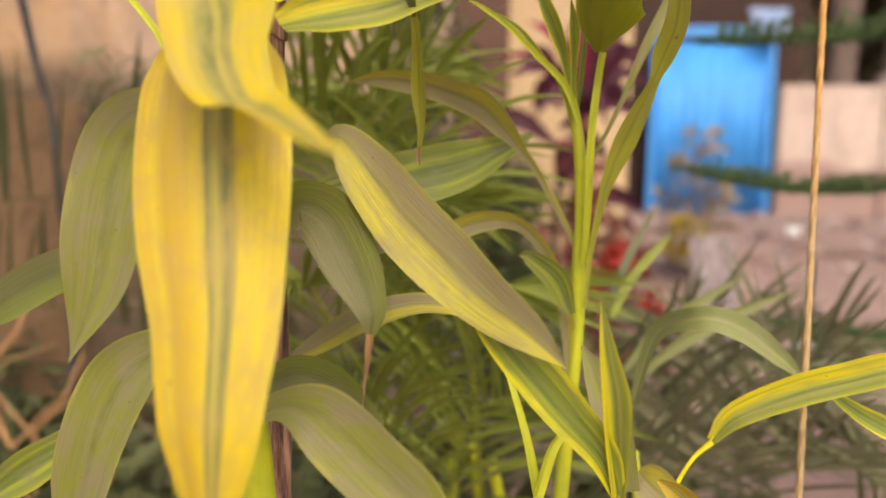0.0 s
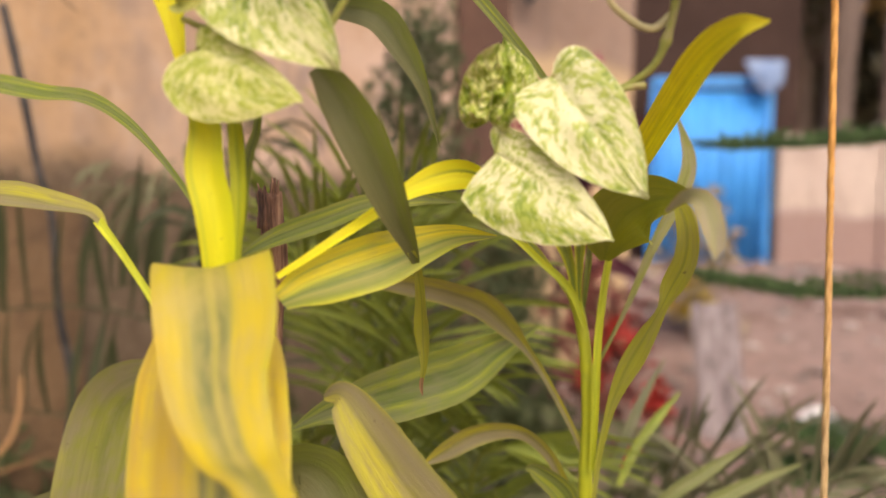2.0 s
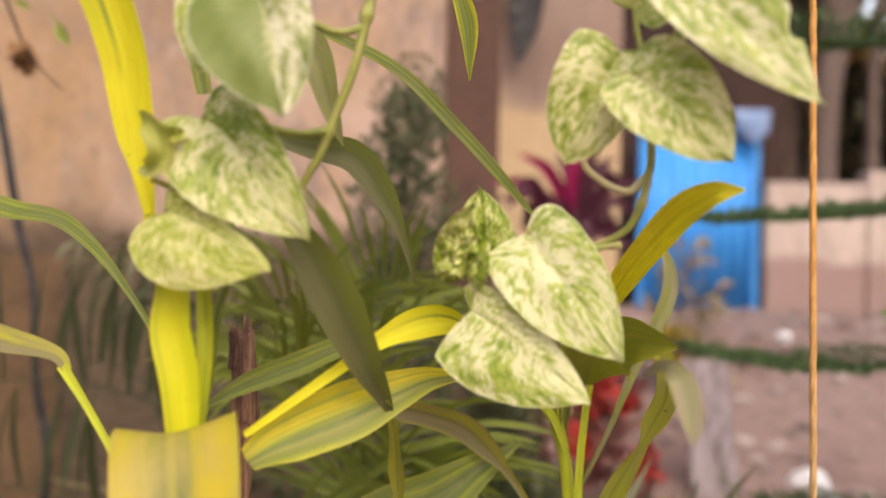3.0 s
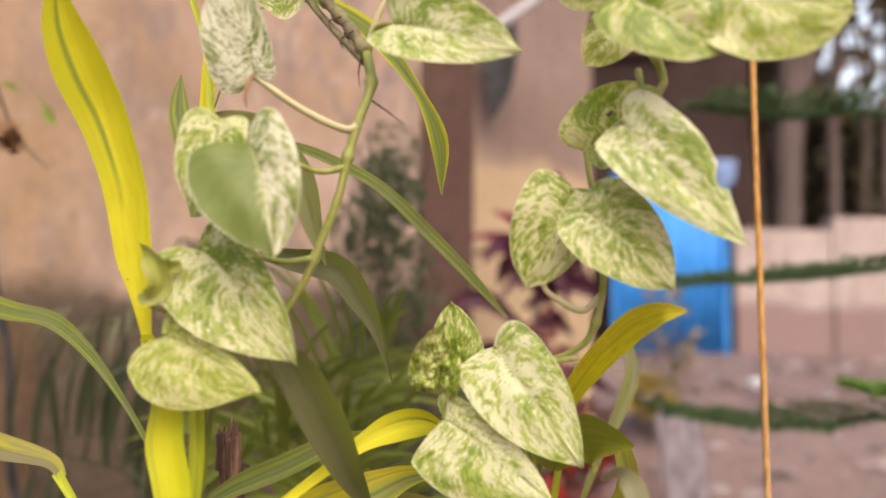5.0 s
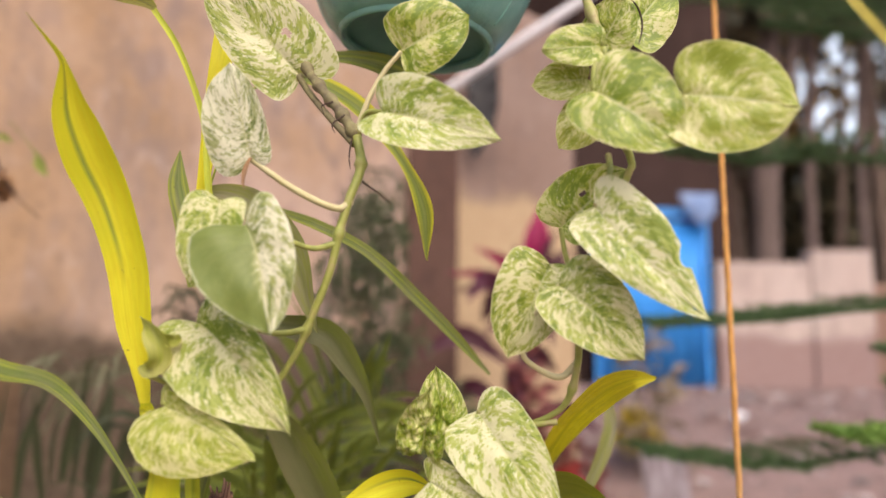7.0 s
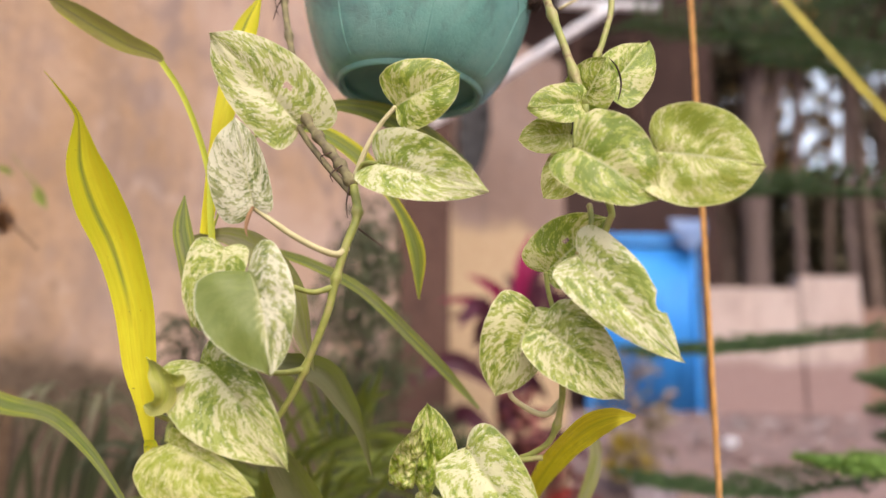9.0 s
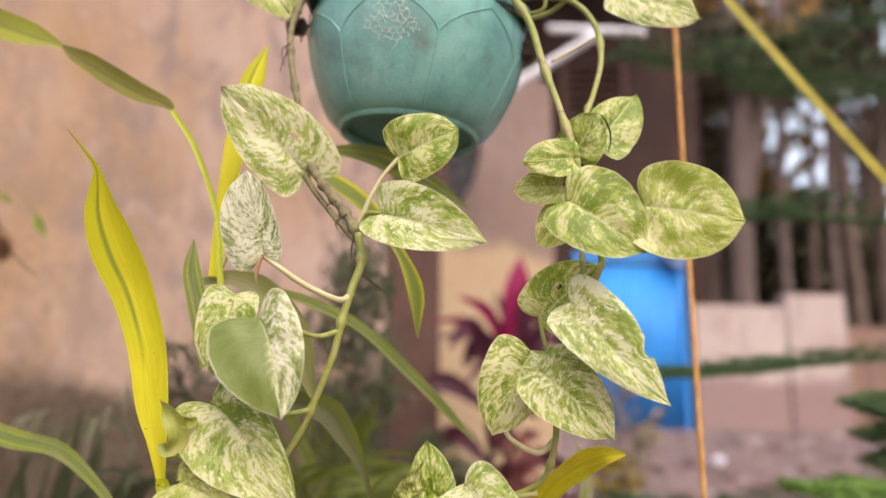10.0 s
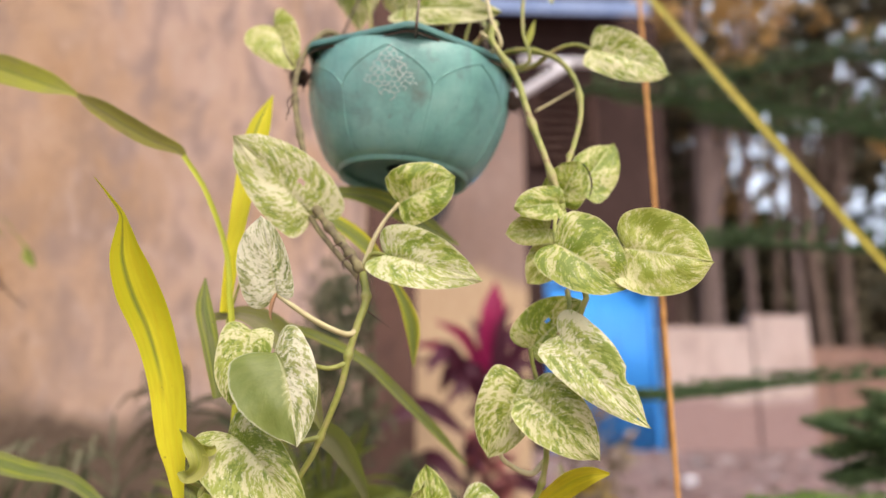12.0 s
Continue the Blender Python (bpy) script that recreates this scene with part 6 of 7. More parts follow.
for k, pts in enumerate((
    [(0.0, 1.05, 0.5), (-0.128, 0.980, 0.832), (-0.153, 0.950, 0.964), (-0.191, 0.920, 1.006), (-0.214, 0.900, 0.997)],
    [(0.02, 1.05, 0.5), (-0.083, 1.000, 0.814), (-0.065, 0.980, 0.943), (-0.094, 0.960, 1.010), (-0.143, 0.940, 1.037)],
    [(0.03, 1.05, 0.45), (-0.068, 1.000, 0.742), (-0.071, 0.980, 0.833), (-0.059, 0.950, 0.888), (-0.039, 0.930, 0.896)],
    [(0.0, 1.05, 0.4), (-0.169, 0.950, 0.723), (-0.195, 0.930, 0.773), (-0.217, 0.900, 0.763)],
    [(0.05, 1.05, 0.4), (0.026, 1.000, 0.652), (0.026, 0.980, 0.724), (0.045, 0.950, 0.770), (0.068, 0.920, 0.783)],
    [(0.05, 1.05, 0.35), (-0.073, 0.950, 0.532), (-0.115, 0.920, 0.622), (-0.172, 0.900, 0.634)],
    [(0.05, 1.05, 0.35), (0.008, 0.950, 0.486), (0.031, 0.920, 0.598), (0.083, 0.900, 0.638), (0.125, 0.880, 0.632)],
    [(0.02, 1.05, 0.5), (-0.191, 1.100, 0.916), (-0.227, 1.100, 1.030), (-0.299, 1.100, 1.072)],
    [(0.02, 1.05, 0.5), (-0.148, 1.050, 0.937), (-0.116, 1.050, 1.071), (-0.049, 1.050, 1.122)],
)):
    frond(pb, PALM, pts, 0.17, 0.0085, 26, 0.22, 20 + k)

pc = thing("areca_palm", "greyish palm spreading low over the ground", "palm", (0.62, 1.35, 0.0), "palms")
for k, q in enumerate(((0.60, 1.35), (0.65, 1.36))):
    part("cane", tube(bmesh.new(), [(*q, 0.0), (q[0], q[1], 0.15), (q[0], q[1], 0.3)], [0.012, 0.010, 0.008], 8), SHEATH, pc)
for k, pts in enumerate((
    [(0.6, 1.35, 0.3), (0.402, 1.200, 0.470), (0.318, 1.150, 0.583), (0.227, 1.100, 0.632)],
    [(0.6, 1.35, 0.3), (0.466, 1.200, 0.493), (0.461, 1.100, 0.597), (0.514, 1.050, 0.624), (0.556, 1.000, 0.594)],
    [(0.6, 1.35, 0.25), (0.445, 1.100, 0.458), (0.489, 1.050, 0.536), (0.545, 1.000, 0.544), (0.598, 0.980, 0.506)],
    [(0.6, 1.35, 0.25), (0.359, 1.100, 0.434), (0.284, 1.050, 0.508), (0.201, 1.000, 0.525)],
    [(0.62, 1.35, 0.3), (0.456, 1.300, 0.519), (0.431, 1.300, 0.604), (0.376, 1.300, 0.666)],
    [(0.62, 1.35, 0.3), (0.524, 1.250, 0.455), (0.581, 1.250, 0.603), (0.653, 1.250, 0.657)],
)):
    frond(pc, PALM_GREY, pts, 0.20, 0.010, 19, 0.10, 40 + k)
comb(pc, PALM_GREY, [(0.620, 1.350, 0.300), (0.290, 1.150, 0.531), (0.343, 1.120, 0.609), (0.413, 1.100, 0.645), (0.489, 1.080, 0.640), (0.543, 1.050, 0.613)], 0.21, 0.013, 19, 0.62, 70, -0.75)
comb(pc, PALM_GREY, [(0.620, 1.350, 0.300), (0.293, 1.200, 0.452), (0.337, 1.200, 0.535), (0.396, 1.180, 0.574), (0.462, 1.160, 0.583), (0.517, 1.140, 0.564)], 0.21, 0.013, 19, 0.62, 71, -0.75)


# ---- shrubs and trees ----
def leaf_cloud(bm, rnd, centre, spread, count, size, up=0.0, slim=0.45):
    for _ in range(count):
        d = Vector([rnd.gauss(0, 1) for _ in range(3)])
        d = d.normalized() * rnd.random() ** 0.45
        p = Vector(centre) + Vector((d.x * spread[0], d.y * spread[1], d.z * spread[2]))
        a = Vector([rnd.gauss(0, 1) for _ in range(3)]).normalized()
        a = (a + Vector((0, 0, up))).normalized()
        b = a.cross(Vector([rnd.gauss(0, 1) for _ in range(3)])).normalized()
        s = size * rnd.uniform(0.6, 1.25)
        c = a.cross(b) * s * 0.12
        vs = [bm.verts.new(q) for q in (p, p + a * s * 0.5 + b * s * slim + c, p + a * s, p + a * s * 0.5 - b * s * slim + c)]
        bm.faces.new((vs[0], vs[1], vs[2]))
        bm.faces.new((vs[0], vs[2], vs[3]))


def shrub(name, label, category, base, height, spread, mat, count, size, seed, clumps=7, slim=0.3, up=0.6, trunk=0.012):
    rnd = random.Random(seed)
    s = thing(name, label, category, base)
    x, y, z = base
    part("trunk", tube(bmesh.new(), [(x, y, z - 0.02), (x + 0.02, y, z + height * 0.4), (x, y, z + height * 0.8)], [trunk, trunk * 0.7, trunk * 0.3], 8), BARK, s)
    limbs, crown = bmesh.new(), bmesh.new()
    for k in range(clumps):
        q = (k + 0.6) / clumps
        a = k * 2.4
        r = spread * (0.75 - 0.5 * q) * rnd.uniform(0.6, 1.0)
        c = (x + r * math.cos(a), y + r * math.sin(a), z + height * (0.2 + 0.75 * q))
        tube(limbs, [(x, y, z + height * q * 0.7), ((x + c[0]) / 2, (y + c[1]) / 2, c[2] - 0.05 * height), c], [trunk * 0.5, trunk * 0.35, trunk * 0.15], 6)
        leaf_cloud(crown, rnd, c, (spread * 0.45, spread * 0.45, height / clumps * 1.2), count // clumps, size, up, slim)
    part("limb", limbs, BARK, s)
    part("crown", crown, mat, s, smooth=False)
    return s


shrub("conifer_shrub", "dark feathery evergreen shrub before the wall", "shrub", (-0.16, 1.75, 0.0), 1.62, 0.22, CONIFER, 4300, 0.035, 3, 12, 0.16, 1.0)
shrub("conifer_shrub", "dark feathery evergreen shrub before the wall", "shrub", (0.08, 2.3, 0.0), 1.0, 0.20, CONIFER, 3600, 0.04, 4, 10, 0.16, 1.0)

co = thing("cordyline", "cordyline with magenta young leaves and maroon old ones", "plant", (0.30, 3.1, 0.15))
top = np.array((0.405, 3.050, 1.350))
part("stem", tube(bmesh.new(), [(0.30, 3.1, 0.0), (0.30, 3.08, 0.8), tuple(top)], [0.02, 0.016, 0.012], 8), BARK, co)
for k, (dx, dz, w, bright) in enumerate(((0.03, 0.33, 0.11, 1), (-0.06, 0.20, 0.045, 0), (-0.20, 0.17, 0.05, 1), (-0.27, 0.03, 0.05, 0), (0.14, 0.18, 0.05, 0), (0.22, 0.08, 0.05, 0), (-0.30, 0.10, 0.045, 1), (0.08, 0.24, 0.04, 0), (-0.12, -0.06, 0.05, 0), (0.18, -0.08, 0.05, 0), (0.06, -0.16, 0.055, 0), (-0.04, -0.2, 0.05, 0), (0.24, -0.02, 0.05, 0), (-0.18, -0.14, 0.05, 0))):
    tip = top + 1.3 * np.array((dx, 0.12 * math.sin(2.3 * k), dz))
    mid = (top + tip) / 2 + np.array((0, -0.03, 0.05))
    base = top + np.array((0, 0, -0.02 - 0.012 * k))
    blade(co, MAGENTA if bright else MAROON, [base, 0.6 * base + 0.4 * mid, mid, tip], [0.02, w * 0.85, w * (1.05 if bright else 1.15), 0.002], 20 * math.sin(k * 1.9), 0.35)
for k in range(9):
    z = 0.75 + 0.08 * k
    a = k * 2.4
    o = np.array((0.30, 3.07, z))
    tip = o + np.array((0.42 * math.cos(a), 0.3 * math.sin(a), 0.02))
    blade(co, MAROON, [o, 0.5 * (o + tip) + np.array((0, 0, 0.11)), tip], [0.02, 0.09, 0.002], 10, 0.3)

MAROON_LEAVES = leafy_mat("maroon_leaves", (0.13, 0.055, 0.05), (0.36, 0.12, 0.105), 0.25)
shrub("maroon_shrub", "low shrub with dark maroon leaves in the bed", "shrub", (0.560, 2.95, 0.02), 0.700, 0.2, MAROON_LEAVES, 210, 0.10, 15, 8, 0.2, 0.6, 0.008)
shrub("maroon_shrub", "upright shrub with red-brown leaves before the porch", "shrub", (0.38, 2.9, 0.02), 1.02, 0.16, MAROON_LEAVES, 230, 0.11, 16, 8, 0.2, 0.6, 0.008)
cr = shrub("croton", "croton with yellow leaves near the shed", "shrub", (1.271, 4.500, 0.314), 0.34, 0.2, CROTON, 200, 0.09, 8, 5, 0.3, 0.6)
DULL_LEAVES = leafy_mat("dull_leaves", (0.20, 0.17, 0.09), (0.34, 0.27, 0.20), 0.2)
shrub("sparse_shrub", "thin shrub with few dull olive leaves before the door", "shrub", (1.225, 4.3, 0.130), 1.15, 0.30, DULL_LEAVES, 170, 0.10, 23, 9, 0.28, 0.5, 0.010)
red = thing("red_flowers", "cluster of red flowers in the bed", "flowers", (0.55, 2.2, 0.0))
bm = bmesh.new()
tube(bm, [(0.55, 2.2, -0.01), (0.56, 2.2, 0.3), (0.56, 2.2, 0.6)], [0.008, 0.006, 0.003], 6)
part("stalk", bm, BARK, red)
rnd = random.Random(12)
for t3 in ((0.523, 2.850, 0.615), (0.602, 2.850, 0.560), (0.465, 2.850, 0.536), (0.532, 2.200, 0.513), (0.478, 2.200, 0.347), (0.334, 2.200, 0.583)):
    bm = bmesh.new()
    leaf_cloud(bm, rnd, t3, (0.035, 0.035, 0.045), 60, 0.045, 0.2, 0.5)
    part("bloom", bm, BLOOM, red)


def pine_branch(parent, pts, mat, twigs=40, reach=0.16, seed=0):
    """A tiered branch with needle-clad side twigs."""
    rnd = random.Random(seed)
    bm = bmesh.new()
    tube(bm, pts, list(np.linspace(0.008, 0.003, len(pts))), 6, 24)
    c = spline(pts, twigs + 1)
    for k in range(2, twigs + 1):
        t = unit(c[k] - c[k - 1])
        side = unit(np.cross(t, (0, 0, 1)))
        for sgn in (-1, 1):
            r = reach * (1.1 - 0.6 * k / twigs) * rnd.uniform(0.7, 1.1)
            d = unit(sgn * side + 0.5 * t + np.array((0, 0, 0.25 + 0.2 * rnd.random())))
            e = c[k] + d * r + np.array((0, 0, -0.12 * r))
            tube(bm, [c[k], (c[k] + e) / 2 + np.array((0, 0, 0.01)), e], [0.003, 0.003, 0.001], 5, 5)
            for q in np.linspace(0.1, 1, 12):
                p = c[k] * (1 - q) + e * q
                for _ in range(3):
                    a = unit(d * 0.7 + np.array([rnd.gauss(0, 0.7) for _ in range(3)]))
                    b = unit(np.cross(a, d + 0.01)) * 0.003
                    vs = [bm.verts.new(x) for x in (p - b, p + b, p + a * 0.022)]
                    bm.faces.new(vs)
    return part("branch", bm, mat, parent, smooth=False)


pn = thing("norfolk_pine", "young Norfolk pine with level tiered branches", "tree", (2.05, 1.9, 0.0))
part("trunk", tube(bmesh.new(), [(2.05, 1.9, -0.02), (2.06, 1.9, 1.2), (2.05, 1.9, 2.6)], [0.04, 0.035, 0.02], 10), BARK, pn)
for k, (pts, mat) in enumerate((
    ([(2.05, 1.9, 1.05), (1.112, 1.750, 0.931), (0.790, 1.700, 0.902), (0.528, 1.650, 0.937)], NEEDLE),
    ([(2.05, 1.9, 1.35), (1.129, 1.750, 1.284), (0.842, 1.700, 1.253), (0.547, 1.650, 1.236)], NEEDLE),
    ([(2.05, 1.9, 1.65), (1.178, 1.800, 1.690), (0.908, 1.750, 1.670), (0.655, 1.700, 1.681)], NEEDLE),
    ([(2.05, 1.9, 1.95), (1.350, 1.800, 2.104), (0.938, 1.750, 2.119), (0.580, 1.700, 2.132)], NEEDLE),
    ([(2.05, 1.9, 1.55), (1.757, 2.100, 2.140), (1.408, 2.100, 2.175), (1.100, 2.100, 2.212)], NEEDLE),
    ([(2.05, 1.9, 1.75), (1.878, 2.200, 2.481), (1.546, 2.200, 2.495), (1.161, 2.200, 2.415)], NEEDLE),
    ([(2.05, 1.9, 0.85), (1.309, 1.500, 1.117), (1.140, 1.400, 1.138), (0.983, 1.300, 1.175)], NEEDLE),
    ([(2.05, 1.9, 0.75), (1.079, 1.400, 1.008), (0.849, 1.200, 1.041), (0.655, 1.050, 1.073)], NEEDLE_LIGHT),
    ([(2.05, 1.9, 0.4), (1.014, 1.750, 0.534), (0.872, 1.700, 0.555), (0.746, 1.650, 0.576)], NEEDLE),
    ([(2.05, 1.9, 0.3), (1.024, 1.750, 0.524), (0.848, 1.700, 0.493), (0.701, 1.650, 0.492)], NEEDLE),
    ([(2.05, 1.9, 0.70), (1.281, 1.500, 1.206), (1.141, 1.500, 1.203), (1.021, 1.500, 1.185)], NEEDLE_MID),
    ([(2.05, 1.9, 0.62), (1.233, 1.450, 1.145), (1.111, 1.450, 1.137), (1.009, 1.450, 1.120)], NEEDLE_MID),
    ([(2.05, 1.9, 0.55), (1.187, 1.400, 1.095), (1.082, 1.400, 1.086), (0.991, 1.400, 1.070)], NEEDLE_MID),
)):
    pine_branch(pn, pts, mat, 34, 0.19 if mat is NEEDLE else 0.10, 60 + k)


def tree(label, base, height, crown_at, spread, mat, count, size, seed, trunks=1, radius=0.12):
    rnd = random.Random(seed)
    t = thing("tree", label, "tree", base, "trees behind the yard")
    x, y, z = base
    for k in range(trunks):
        o = (rnd.uniform(-0.4, 0.4) * (trunks > 1), rnd.uniform(-0.3, 0.3) * (trunks > 1))
        part("trunk", tube(bmesh.new(), [(x + o[0], y + o[1], z - 0.1), (x + o[0] * 1.3, y + o[1], z + height * 0.4), (x + o[0] * 1.7 + 0.1, y + o[1], z + height * 0.8)], [radius, radius * 0.75, radius * 0.35], 9), BARK, t)
    limbs, crown = bmesh.new(), bmesh.new()
    for k in range(9):
        a = k * 2.4 + seed
        c = (x + spread * 0.7 * math.cos(a) * rnd.uniform(0.3, 1), y + spread * 0.5 * math.sin(a), z + crown_at + rnd.uniform(-0.5, 0.5) * height * 0.5)
        tube(limbs, [(x, y, z + height * 0.35), ((x + c[0]) / 2, (y + c[1]) / 2, c[2] * 0.6 + z * 0.4), c], [radius * 0.4, radius * 0.25, radius * 0.1], 6)
        leaf_cloud(crown, rnd, c, (spread * 0.4, spread * 0.4, height * 0.22), count // 9, size, -0.2, 0.4)
    part("limb", limbs, BARK, t)
    part("crown", crown, mat, t, smooth=False)


tree("tall tree with brown trunks and dark foliage", (3.4, 11.2, 0.6), 6.5, 4.9, 2.1, FOLIAGE, 3000, 0.26, 1, 2, 0.12)
tree("tall tree with brown trunks and dark foliage", (7.2, 11.0, 0.6), 8.5, 8.2, 2.0, FOLIAGE, 900, 0.26, 2, 2, 0.15)
tree("tree with yellowing leaves, sunlight put into their colour", (5.6, 13.0, 0.6), 9.5, 7.9, 2.6, FOLIAGE_SUNLIT, 2200, 0.30, 3, 2, 0.15)
tree("dark tree behind the shed", (2.6, 12.0, 0.6), 7.5, 5.4, 2.8, FOLIAGE, 3600, 0.30, 4, 2, 0.16)
tree("dark tree behind the shed", (14.5, 13.5, 0.6), 8.0, 5.0, 3.0, FOLIAGE, 2000, 0.34, 5, 2, 0.16)
wt = thing("tree", "slim tree with orange leaves, sunlight put into their colour", "tree", (5.893, 10.6, 0.6), "trees behind the yard")
part("trunk", tube(bmesh.new(), [(5.893, 10.6, 0.5), (6.095, 10.6, 3.5), (6.470, 10.600, 8.747)], [0.07, 0.06, 0.03], 8), BARK, wt)
bm = bmesh.new()
rnd = random.Random(91)
for q in ((4.59, 8.6, 6.70), (4.99, 8.6, 6.53), (5.43, 8.6, 6.72), (4.79, 8.6, 5.96), (5.97, 8.6, 6.64), (6.54, 8.6, 6.39), (5.18, 8.6, 6.31)):
    leaf_cloud(bm, rnd, q, (0.17, 0.2, 0.18), 22, 0.16, -0.6, 0.35)
for q in ((5.903, 10.0, 7.70), (6.22, 10.0, 7.40), (6.55, 10.0, 7.30), (6.70, 10.0, 7.62), (5.372, 10.0, 6.60), (5.10, 10.0, 6.72), (4.55, 10.0, 6.17), (7.443, 10.0, 7.75), (7.9, 10.0, 6.9), (6.3, 10.0, 8.3), (7.1, 10.0, 8.4), (7.75, 10.0, 5.2)):
    leaf_cloud(bm, rnd, q, (0.17, 0.2, 0.2), 26, 0.17, -0.6, 0.35)
part("crown", bm, FOLIAGE_SUNLIT, wt, smooth=False)
fig = thing("fig_tree", "old fig tree with a cluster of pale brown trunks", "tree", (4.676, 9.4, 0.6), "trees behind the yard")
for pts, r in (
    ([(4.30, 9.4, 0.55), (4.33, 9.4, 2.8), (4.40, 9.4, 4.2), (4.46, 9.4, 5.5), (4.40, 9.5, 7.2)], 0.17),
    ([(4.42, 9.42, 0.55), (4.45, 9.42, 3.0), (4.60, 9.42, 4.2), (4.89, 9.42, 5.4), (5.30, 9.5, 7.0)], 0.10),
    ([(5.05, 9.5, 0.55), (5.02, 9.5, 3.4), (5.14, 9.5, 5.1), (5.10, 9.5, 7.0)], 0.075),
    ([(3.62, 9.7, 0.55), (3.70, 9.7, 3.2), (3.62, 9.7, 5.2), (3.75, 9.7, 7.0)], 0.11),
    ([(6.05, 9.9, 0.55), (5.98, 9.9, 3.4), (6.10, 9.9, 5.6), (6.0, 9.9, 7.0)], 0.07),
):
    part("trunk", tube(bmesh.new(), pts, [r * 1.15, *[r] * (len(pts) - 2), r * 0.6], 10, 30), BARK_PALE, fig)
bm = bmesh.new()
rnd = random.Random(78)
for k in range(4):
    leaf_cloud(bm, rnd, (4.676 + rnd.uniform(-1.6, 1.2), 9.2, rnd.uniform(5.6, 6.6)), (0.9, 0.7, 0.6), 170, 0.22, -0.2, 0.42)
part("crown", bm, FOLIAGE, fig, smooth=False)
bm = bmesh.new()
rnd = random.Random(77)
for k in range(24):
    at = (-1 + rnd.random() * 20, 16.5 + rnd.uniform(-1, 1), 0.6 + rnd.uniform(0.2, 1) ** 1.1 * 9.0)
    if 8.513 < at[0] < 12.603 and at[2] > 4.985:
        continue
    leaf_cloud(bm, rnd, at, (1.1, 0.8, 1.0), 110, 0.36, 0, 0.45)
for k in range(60):
    at = (2 + k * 0.22, 14.2 + rnd.uniform(-0.6, 0.6), 0.6 + rnd.uniform(0.3, 3.4))
    if 7.238 < at[0] < 10.713 and at[2] > 4.425:
        continue
    leaf_cloud(bm, rnd, at, (0.8, 0.5, 0.8), 130, 0.30, 0, 0.45)
for k in range(16):
    leaf_cloud(bm, rnd, (rnd.uniform(7.366, 10.713 + 1.5), 14 + rnd.uniform(-1, 1), rnd.uniform(4.171, 8.765)), (0.9, 0.6, 0.9), 60, 0.34, 0, 0.45)
for k in range(70):
    at = (rnd.uniform(1.5, 7.7), 15.2 + rnd.uniform(-0.5, 0.5), 0.6 + 8.5 * (k + rnd.random()) / 70)
    leaf_cloud(bm, rnd, at, (1.2, 0.5, 0.8), 110, 0.42, 0, 0.45)
for k in range(40):
    at = (rnd.uniform(7.0, 13.0), 15.2 + rnd.uniform(-0.5, 0.5), rnd.uniform(0.8, 4.4))
    leaf_cloud(bm, rnd, at, (1.0, 0.5, 0.6), 110, 0.42, 0, 0.45)
for q in ((9.51, 14.0, 7.79), (10.27, 14.0, 7.53), (9.66, 14.0, 6.84), (10.42, 14.0, 6.72), (9.09, 14.0, 6.43), (9.97, 14.0, 6.18), (10.73, 14.0, 6.06), (10.91, 14.0, 7.41), (9.45, 14.0, 8.49), (7.52, 14.0, 4.72), (6.93, 14.0, 5.22), (8.00, 14.0, 4.47)):
    leaf_cloud(bm, rnd, q, (0.55, 0.4, 0.5), 75, 0.30, 0, 0.45)
for q in ((6.804, 9.000, 7.088), (7.297, 9.000, 6.719), (6.697, 9.000, 7.674), (6.114, 9.000, 6.586), (7.496, 9.000, 7.604), (5.420, 12.000, 8.380), (5.232, 12.000, 9.005)):
    leaf_cloud(bm, rnd, q, (0.7, 0.5, 0.5), 110, 0.24, 0, 0.45)
tagged(part("hedge_foliage", bm, FOLIAGE, smooth=False), "dense dark greenery closing the yard behind", "greenery", kind="stuff")
bm = bmesh.new()
rnd = random.Random(31)
for k in range(38):
    x = rnd.uniform(-1.3, 0.55)
    y = rnd.uniform(1.0, 2.6)
    leaf_cloud(bm, rnd, (x, y, rnd.uniform(0.08, 0.34)), (0.16, 0.14, 0.16), 60, 0.10, 0.5, 0.22)
tagged(part("undergrowth", bm, BUSH, smooth=False), "low dark mixed undergrowth of the flower bed", "plants", kind="stuff")

bm = bmesh.new()
rnd = random.Random(41)
for k in range(130):
    x, y = rnd.uniform(1.2, 5.0), rnd.uniform(4.6, 7.2)
    r = rnd.uniform(0.02, 0.07)
    geo = bmesh.ops.create_icosphere(bm, subdivisions=1, radius=r)["verts"]
    for v in geo:
        v.co = Vector((v.co.x * 1.3, v.co.y, v.co.z * 0.7)) * (1 + 0.5 * noise.noise(v.co * 30 + Vector((k, 0, 0)))) + Vector((x, y, ground_height(x, y) + r * 0.2))
tagged(part("rubble", bm, EARTH, smooth=False), "scattered pinkish stones and brick rubble", "stones", kind="stuff")
LITTER = leafy_mat("litter_bits", (0.06, 0.045, 0.04), (0.52, 0.44, 0.42), 0.0)
bm = bmesh.new()
rnd = random.Random(47)
for k in range(420):
    x, y = rnd.uniform(0.6, 5.6), rnd.uniform(2.8, 7.3)
    r = rnd.uniform(0.012, 0.04) * (1.7 if k % 17 == 0 else 1)
    geo = bmesh.ops.create_icosphere(bm, subdivisions=1, radius=r)["verts"]
    for v in geo:
        v.co = Vector((v.co.x * 1.5, v.co.y * 1.1, v.co.z * 0.6)) * (1 + 0.7 * noise.noise(v.co * 40 + Vector((k, 0, 0)))) + Vector((x, y, ground_height(x, y) + r * 0.15))
tagged(part("litter", bm, LITTER, smooth=False), "small stones, chips and dry litter on the earth", "litter", kind="stuff")
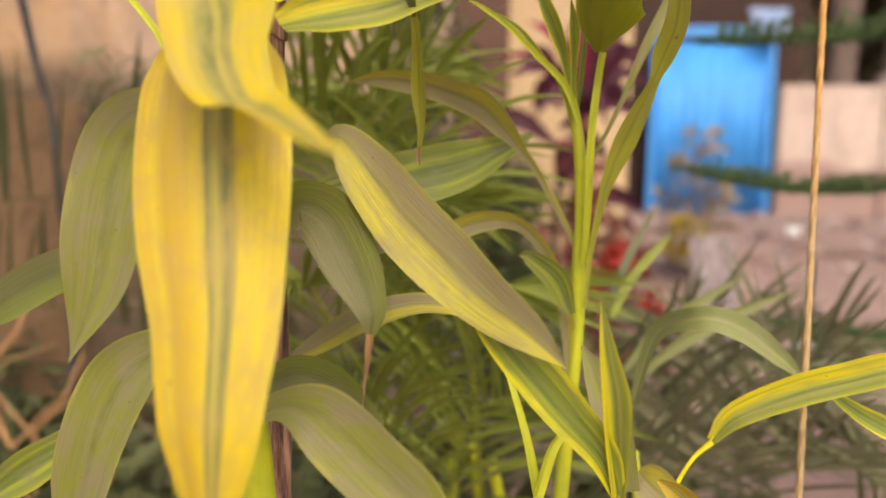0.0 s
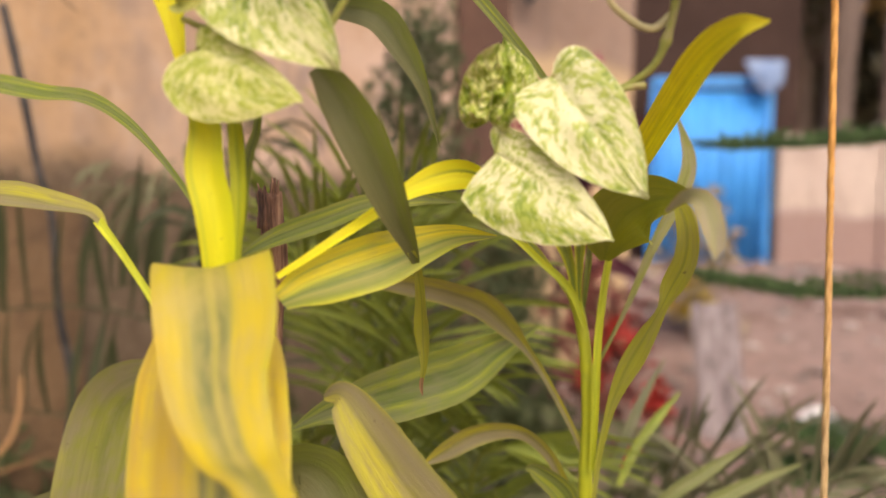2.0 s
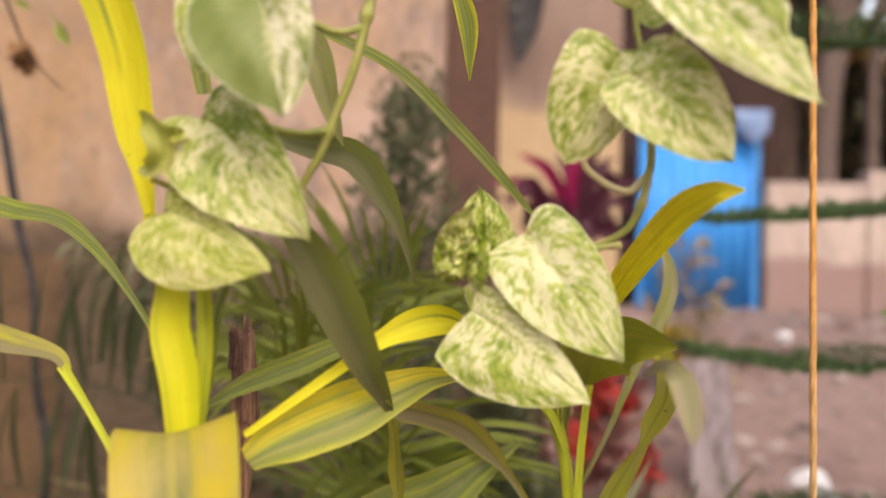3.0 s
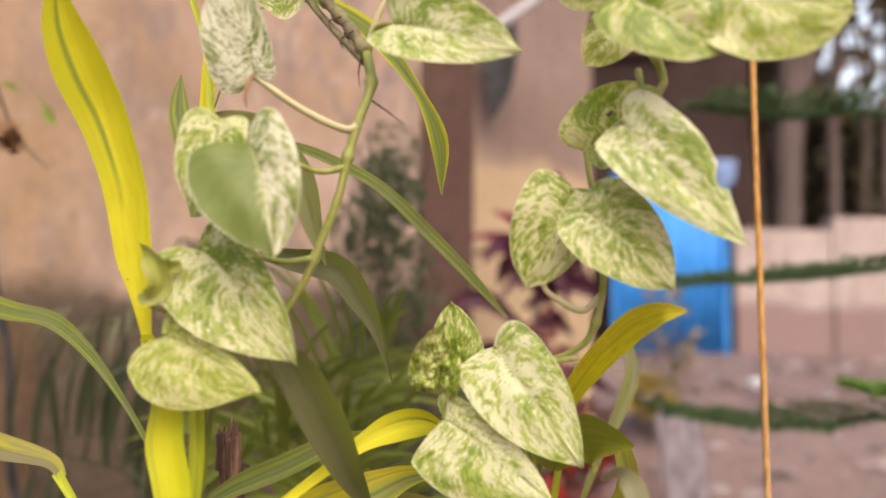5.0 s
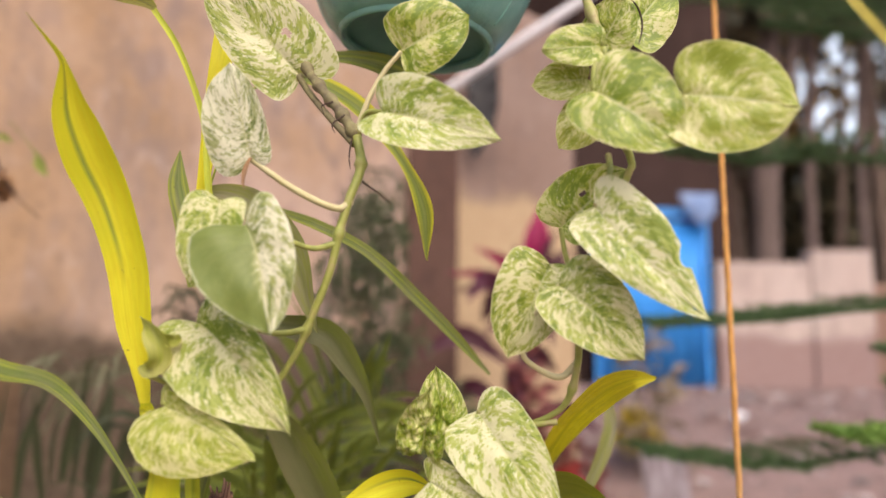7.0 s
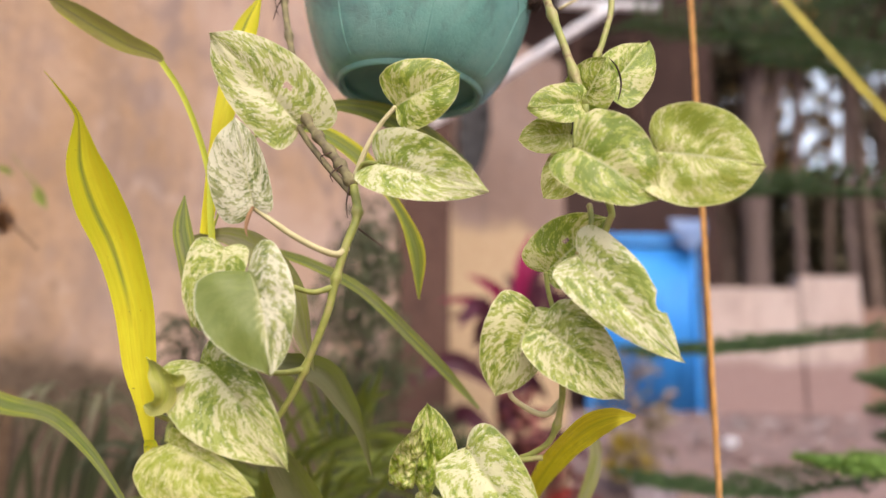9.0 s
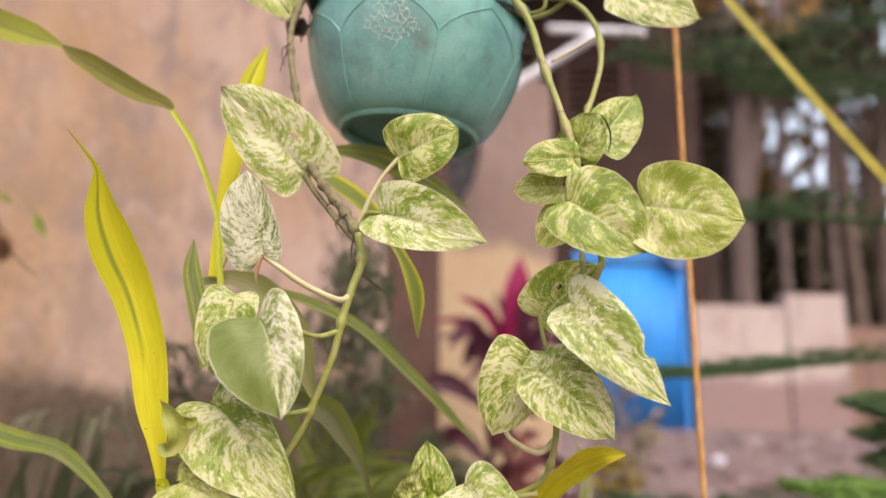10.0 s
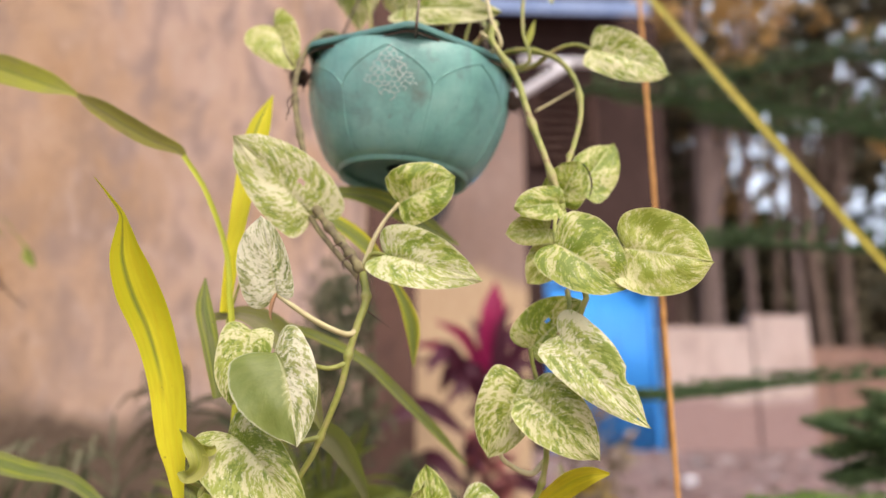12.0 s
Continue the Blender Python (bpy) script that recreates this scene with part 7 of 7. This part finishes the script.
bc = thing("black_cloth", "black cloth hanging at the pillar", "cloth", (0.176, 3.560, 2.141))
part("cloth", strap(bmesh.new(), [(0.205, 3.550, 2.664), (0.200, 3.560, 2.450), (0.188, 3.555, 2.293), (0.158, 3.560, 2.135)], [0.16, 0.17, 0.13, 0.02], 0, 0.15, 0.06), CABLE, bc)

# ---- ropes ----
rp = thing("orange_rope", "taut orange twisted rope", "rope", (0.365, 0.700, 0.456))
pts = [Vector((0.365, 0.700, 0.456)), Vector((0.390, 0.800, 1.394)), Vector((0.440, 0.950, 2.416))]
for k in range(3):
    bm = bmesh.new()
    c = spline(pts, 240)
    tw = [p + 0.0012 * np.array((math.cos(i * 0.55 + k * 2.094), math.sin(i * 0.55 + k * 2.094), 0)) for i, p in enumerate(c)]
    tube(bm, tw, [0.0023] * 240, 6, 480)
    part("strand", bm, ROPE, rp)
sp = thing("yellow_strap", "slanting flat yellow strap", "strap", (0.926, 0.850, 1.226))
bm = strap(bmesh.new(), [(0.278, 0.950, 2.187), (0.457, 0.950, 1.955), (0.619, 0.900, 1.680), (0.774, 0.870, 1.445), (0.926, 0.850, 1.226)], [0.013] * 5, 15, 0.05, 0, n=40, across=2)
part("webbing", bm, STRAP, sp)

# ---- small things ----
wb = thing("white_pipe", "thin white pipe bracket fixed to the pillar", "pipe", (-0.113, 3.400, 2.359))
part("strut", tube(bmesh.new(), [(-0.113, 3.400, 2.359), (0.354, 3.300, 2.656), (0.890, 3.250, 3.003)], [0.026, 0.026, 0.026], 8), WHITE, wb)
part("rail", tube(bmesh.new(), [(0.627, 3.270, 3.033), (0.878, 3.260, 3.021), (1.139, 3.260, 3.011)], [0.021, 0.021, 0.021], 8), WHITE, wb)
pl = thing("grey_board", "weathered grey board leaning upright", "board", (1.099, 3.200, -0.178))
bm = bmesh.new()
lo, hi = Vector((1.113, 3.200, -0.204)), Vector((1.051, 3.350, 0.671))
for p in (lo, hi):
    for x in (-0.105, 0.105):
        for y in (-0.015, 0.015):
            bm.verts.new(p + Vector((x, y, 0)))
bmesh.ops.convex_hull(bm, input=bm.verts)
part("plank", bevelled(bm, 0.008), WOOD_GREY, pl, smooth=False)
cb = thing("black_cable", "black cable running down the wall", "cable", (-0.935, 1.500, 0.385))
part("cable", tube(bmesh.new(), [(-1.099, 1.550, 1.543), (-1.064, 1.550, 1.392), (-1.021, 1.550, 1.176), (-0.987, 1.550, 1.053), (-0.959, 1.530, 0.837), (-0.921, 1.520, 0.667), (-0.924, 1.500, 0.457), (-0.93, 1.49, 0.02)], [0.009, 0.010, 0.009, 0.008, 0.009, 0.011, 0.011, 0.010], 8, 60), CABLE, cb)
tw = thing("dry_twig", "dry hanging twig with a few small leaves", "twig", (-0.765, 1.200, 1.478))
part("twig", tube(bmesh.new(), [(-0.848, 1.200, 1.700), (-0.785, 1.200, 1.551), (-0.749, 1.200, 1.478), (-0.688, 1.200, 1.421)], [0.004, 0.003, 0.002, 0.001], 6), ROOT, tw)
bm = bmesh.new()
rnd = random.Random(3)
leaf_cloud(bm, rnd, (-0.765, 1.200, 1.486), (0.014, 0.01, 0.03), 40, 0.03, -0.5, 0.4)
part("dry_leaf", bm, DRY, tw)
blade(tw, PALM, [(-0.757, 1.200, 1.603), (-0.706, 1.200, 1.545), (-0.694, 1.200, 1.521), (-0.679, 1.200, 1.498)], [0.001, 0.004, 0.022, 0.002], 0)
blade(tw, PALM, [(-0.787, 1.200, 1.577), (-0.765, 1.200, 1.572), (-0.749, 1.200, 1.561)], [0.002, 0.012, 0.002], 0)
rnd = random.Random(9)
for p, r in (((1.298, 2.800, 0.294), 0.07), ((1.363, 2.800, 0.231), 0.05), ((1.426, 2.800, -0.044), 0.06), ((1.555, 2.800, -0.156), 0.08), ((2.182, 5.200, 0.580), 0.05)):
    bg = thing("white_bag", "crumpled white plastic bag lying in the bed", "bag", (p[0], p[1], p[2] - r * 0.7), "litter")
    bm = bmesh.new()
    bmesh.ops.create_icosphere(bm, subdivisions=3, radius=r)
    for v in bm.verts:
        v.co = Vector((v.co.x, v.co.y, v.co.z * 0.7)) * (1 + 0.45 * noise.noise(v.co * 22 + Vector((p[0] * 9, 0, 0)))) + Vector(p)
    part("film", bm, WHITE, bg, smooth=False)
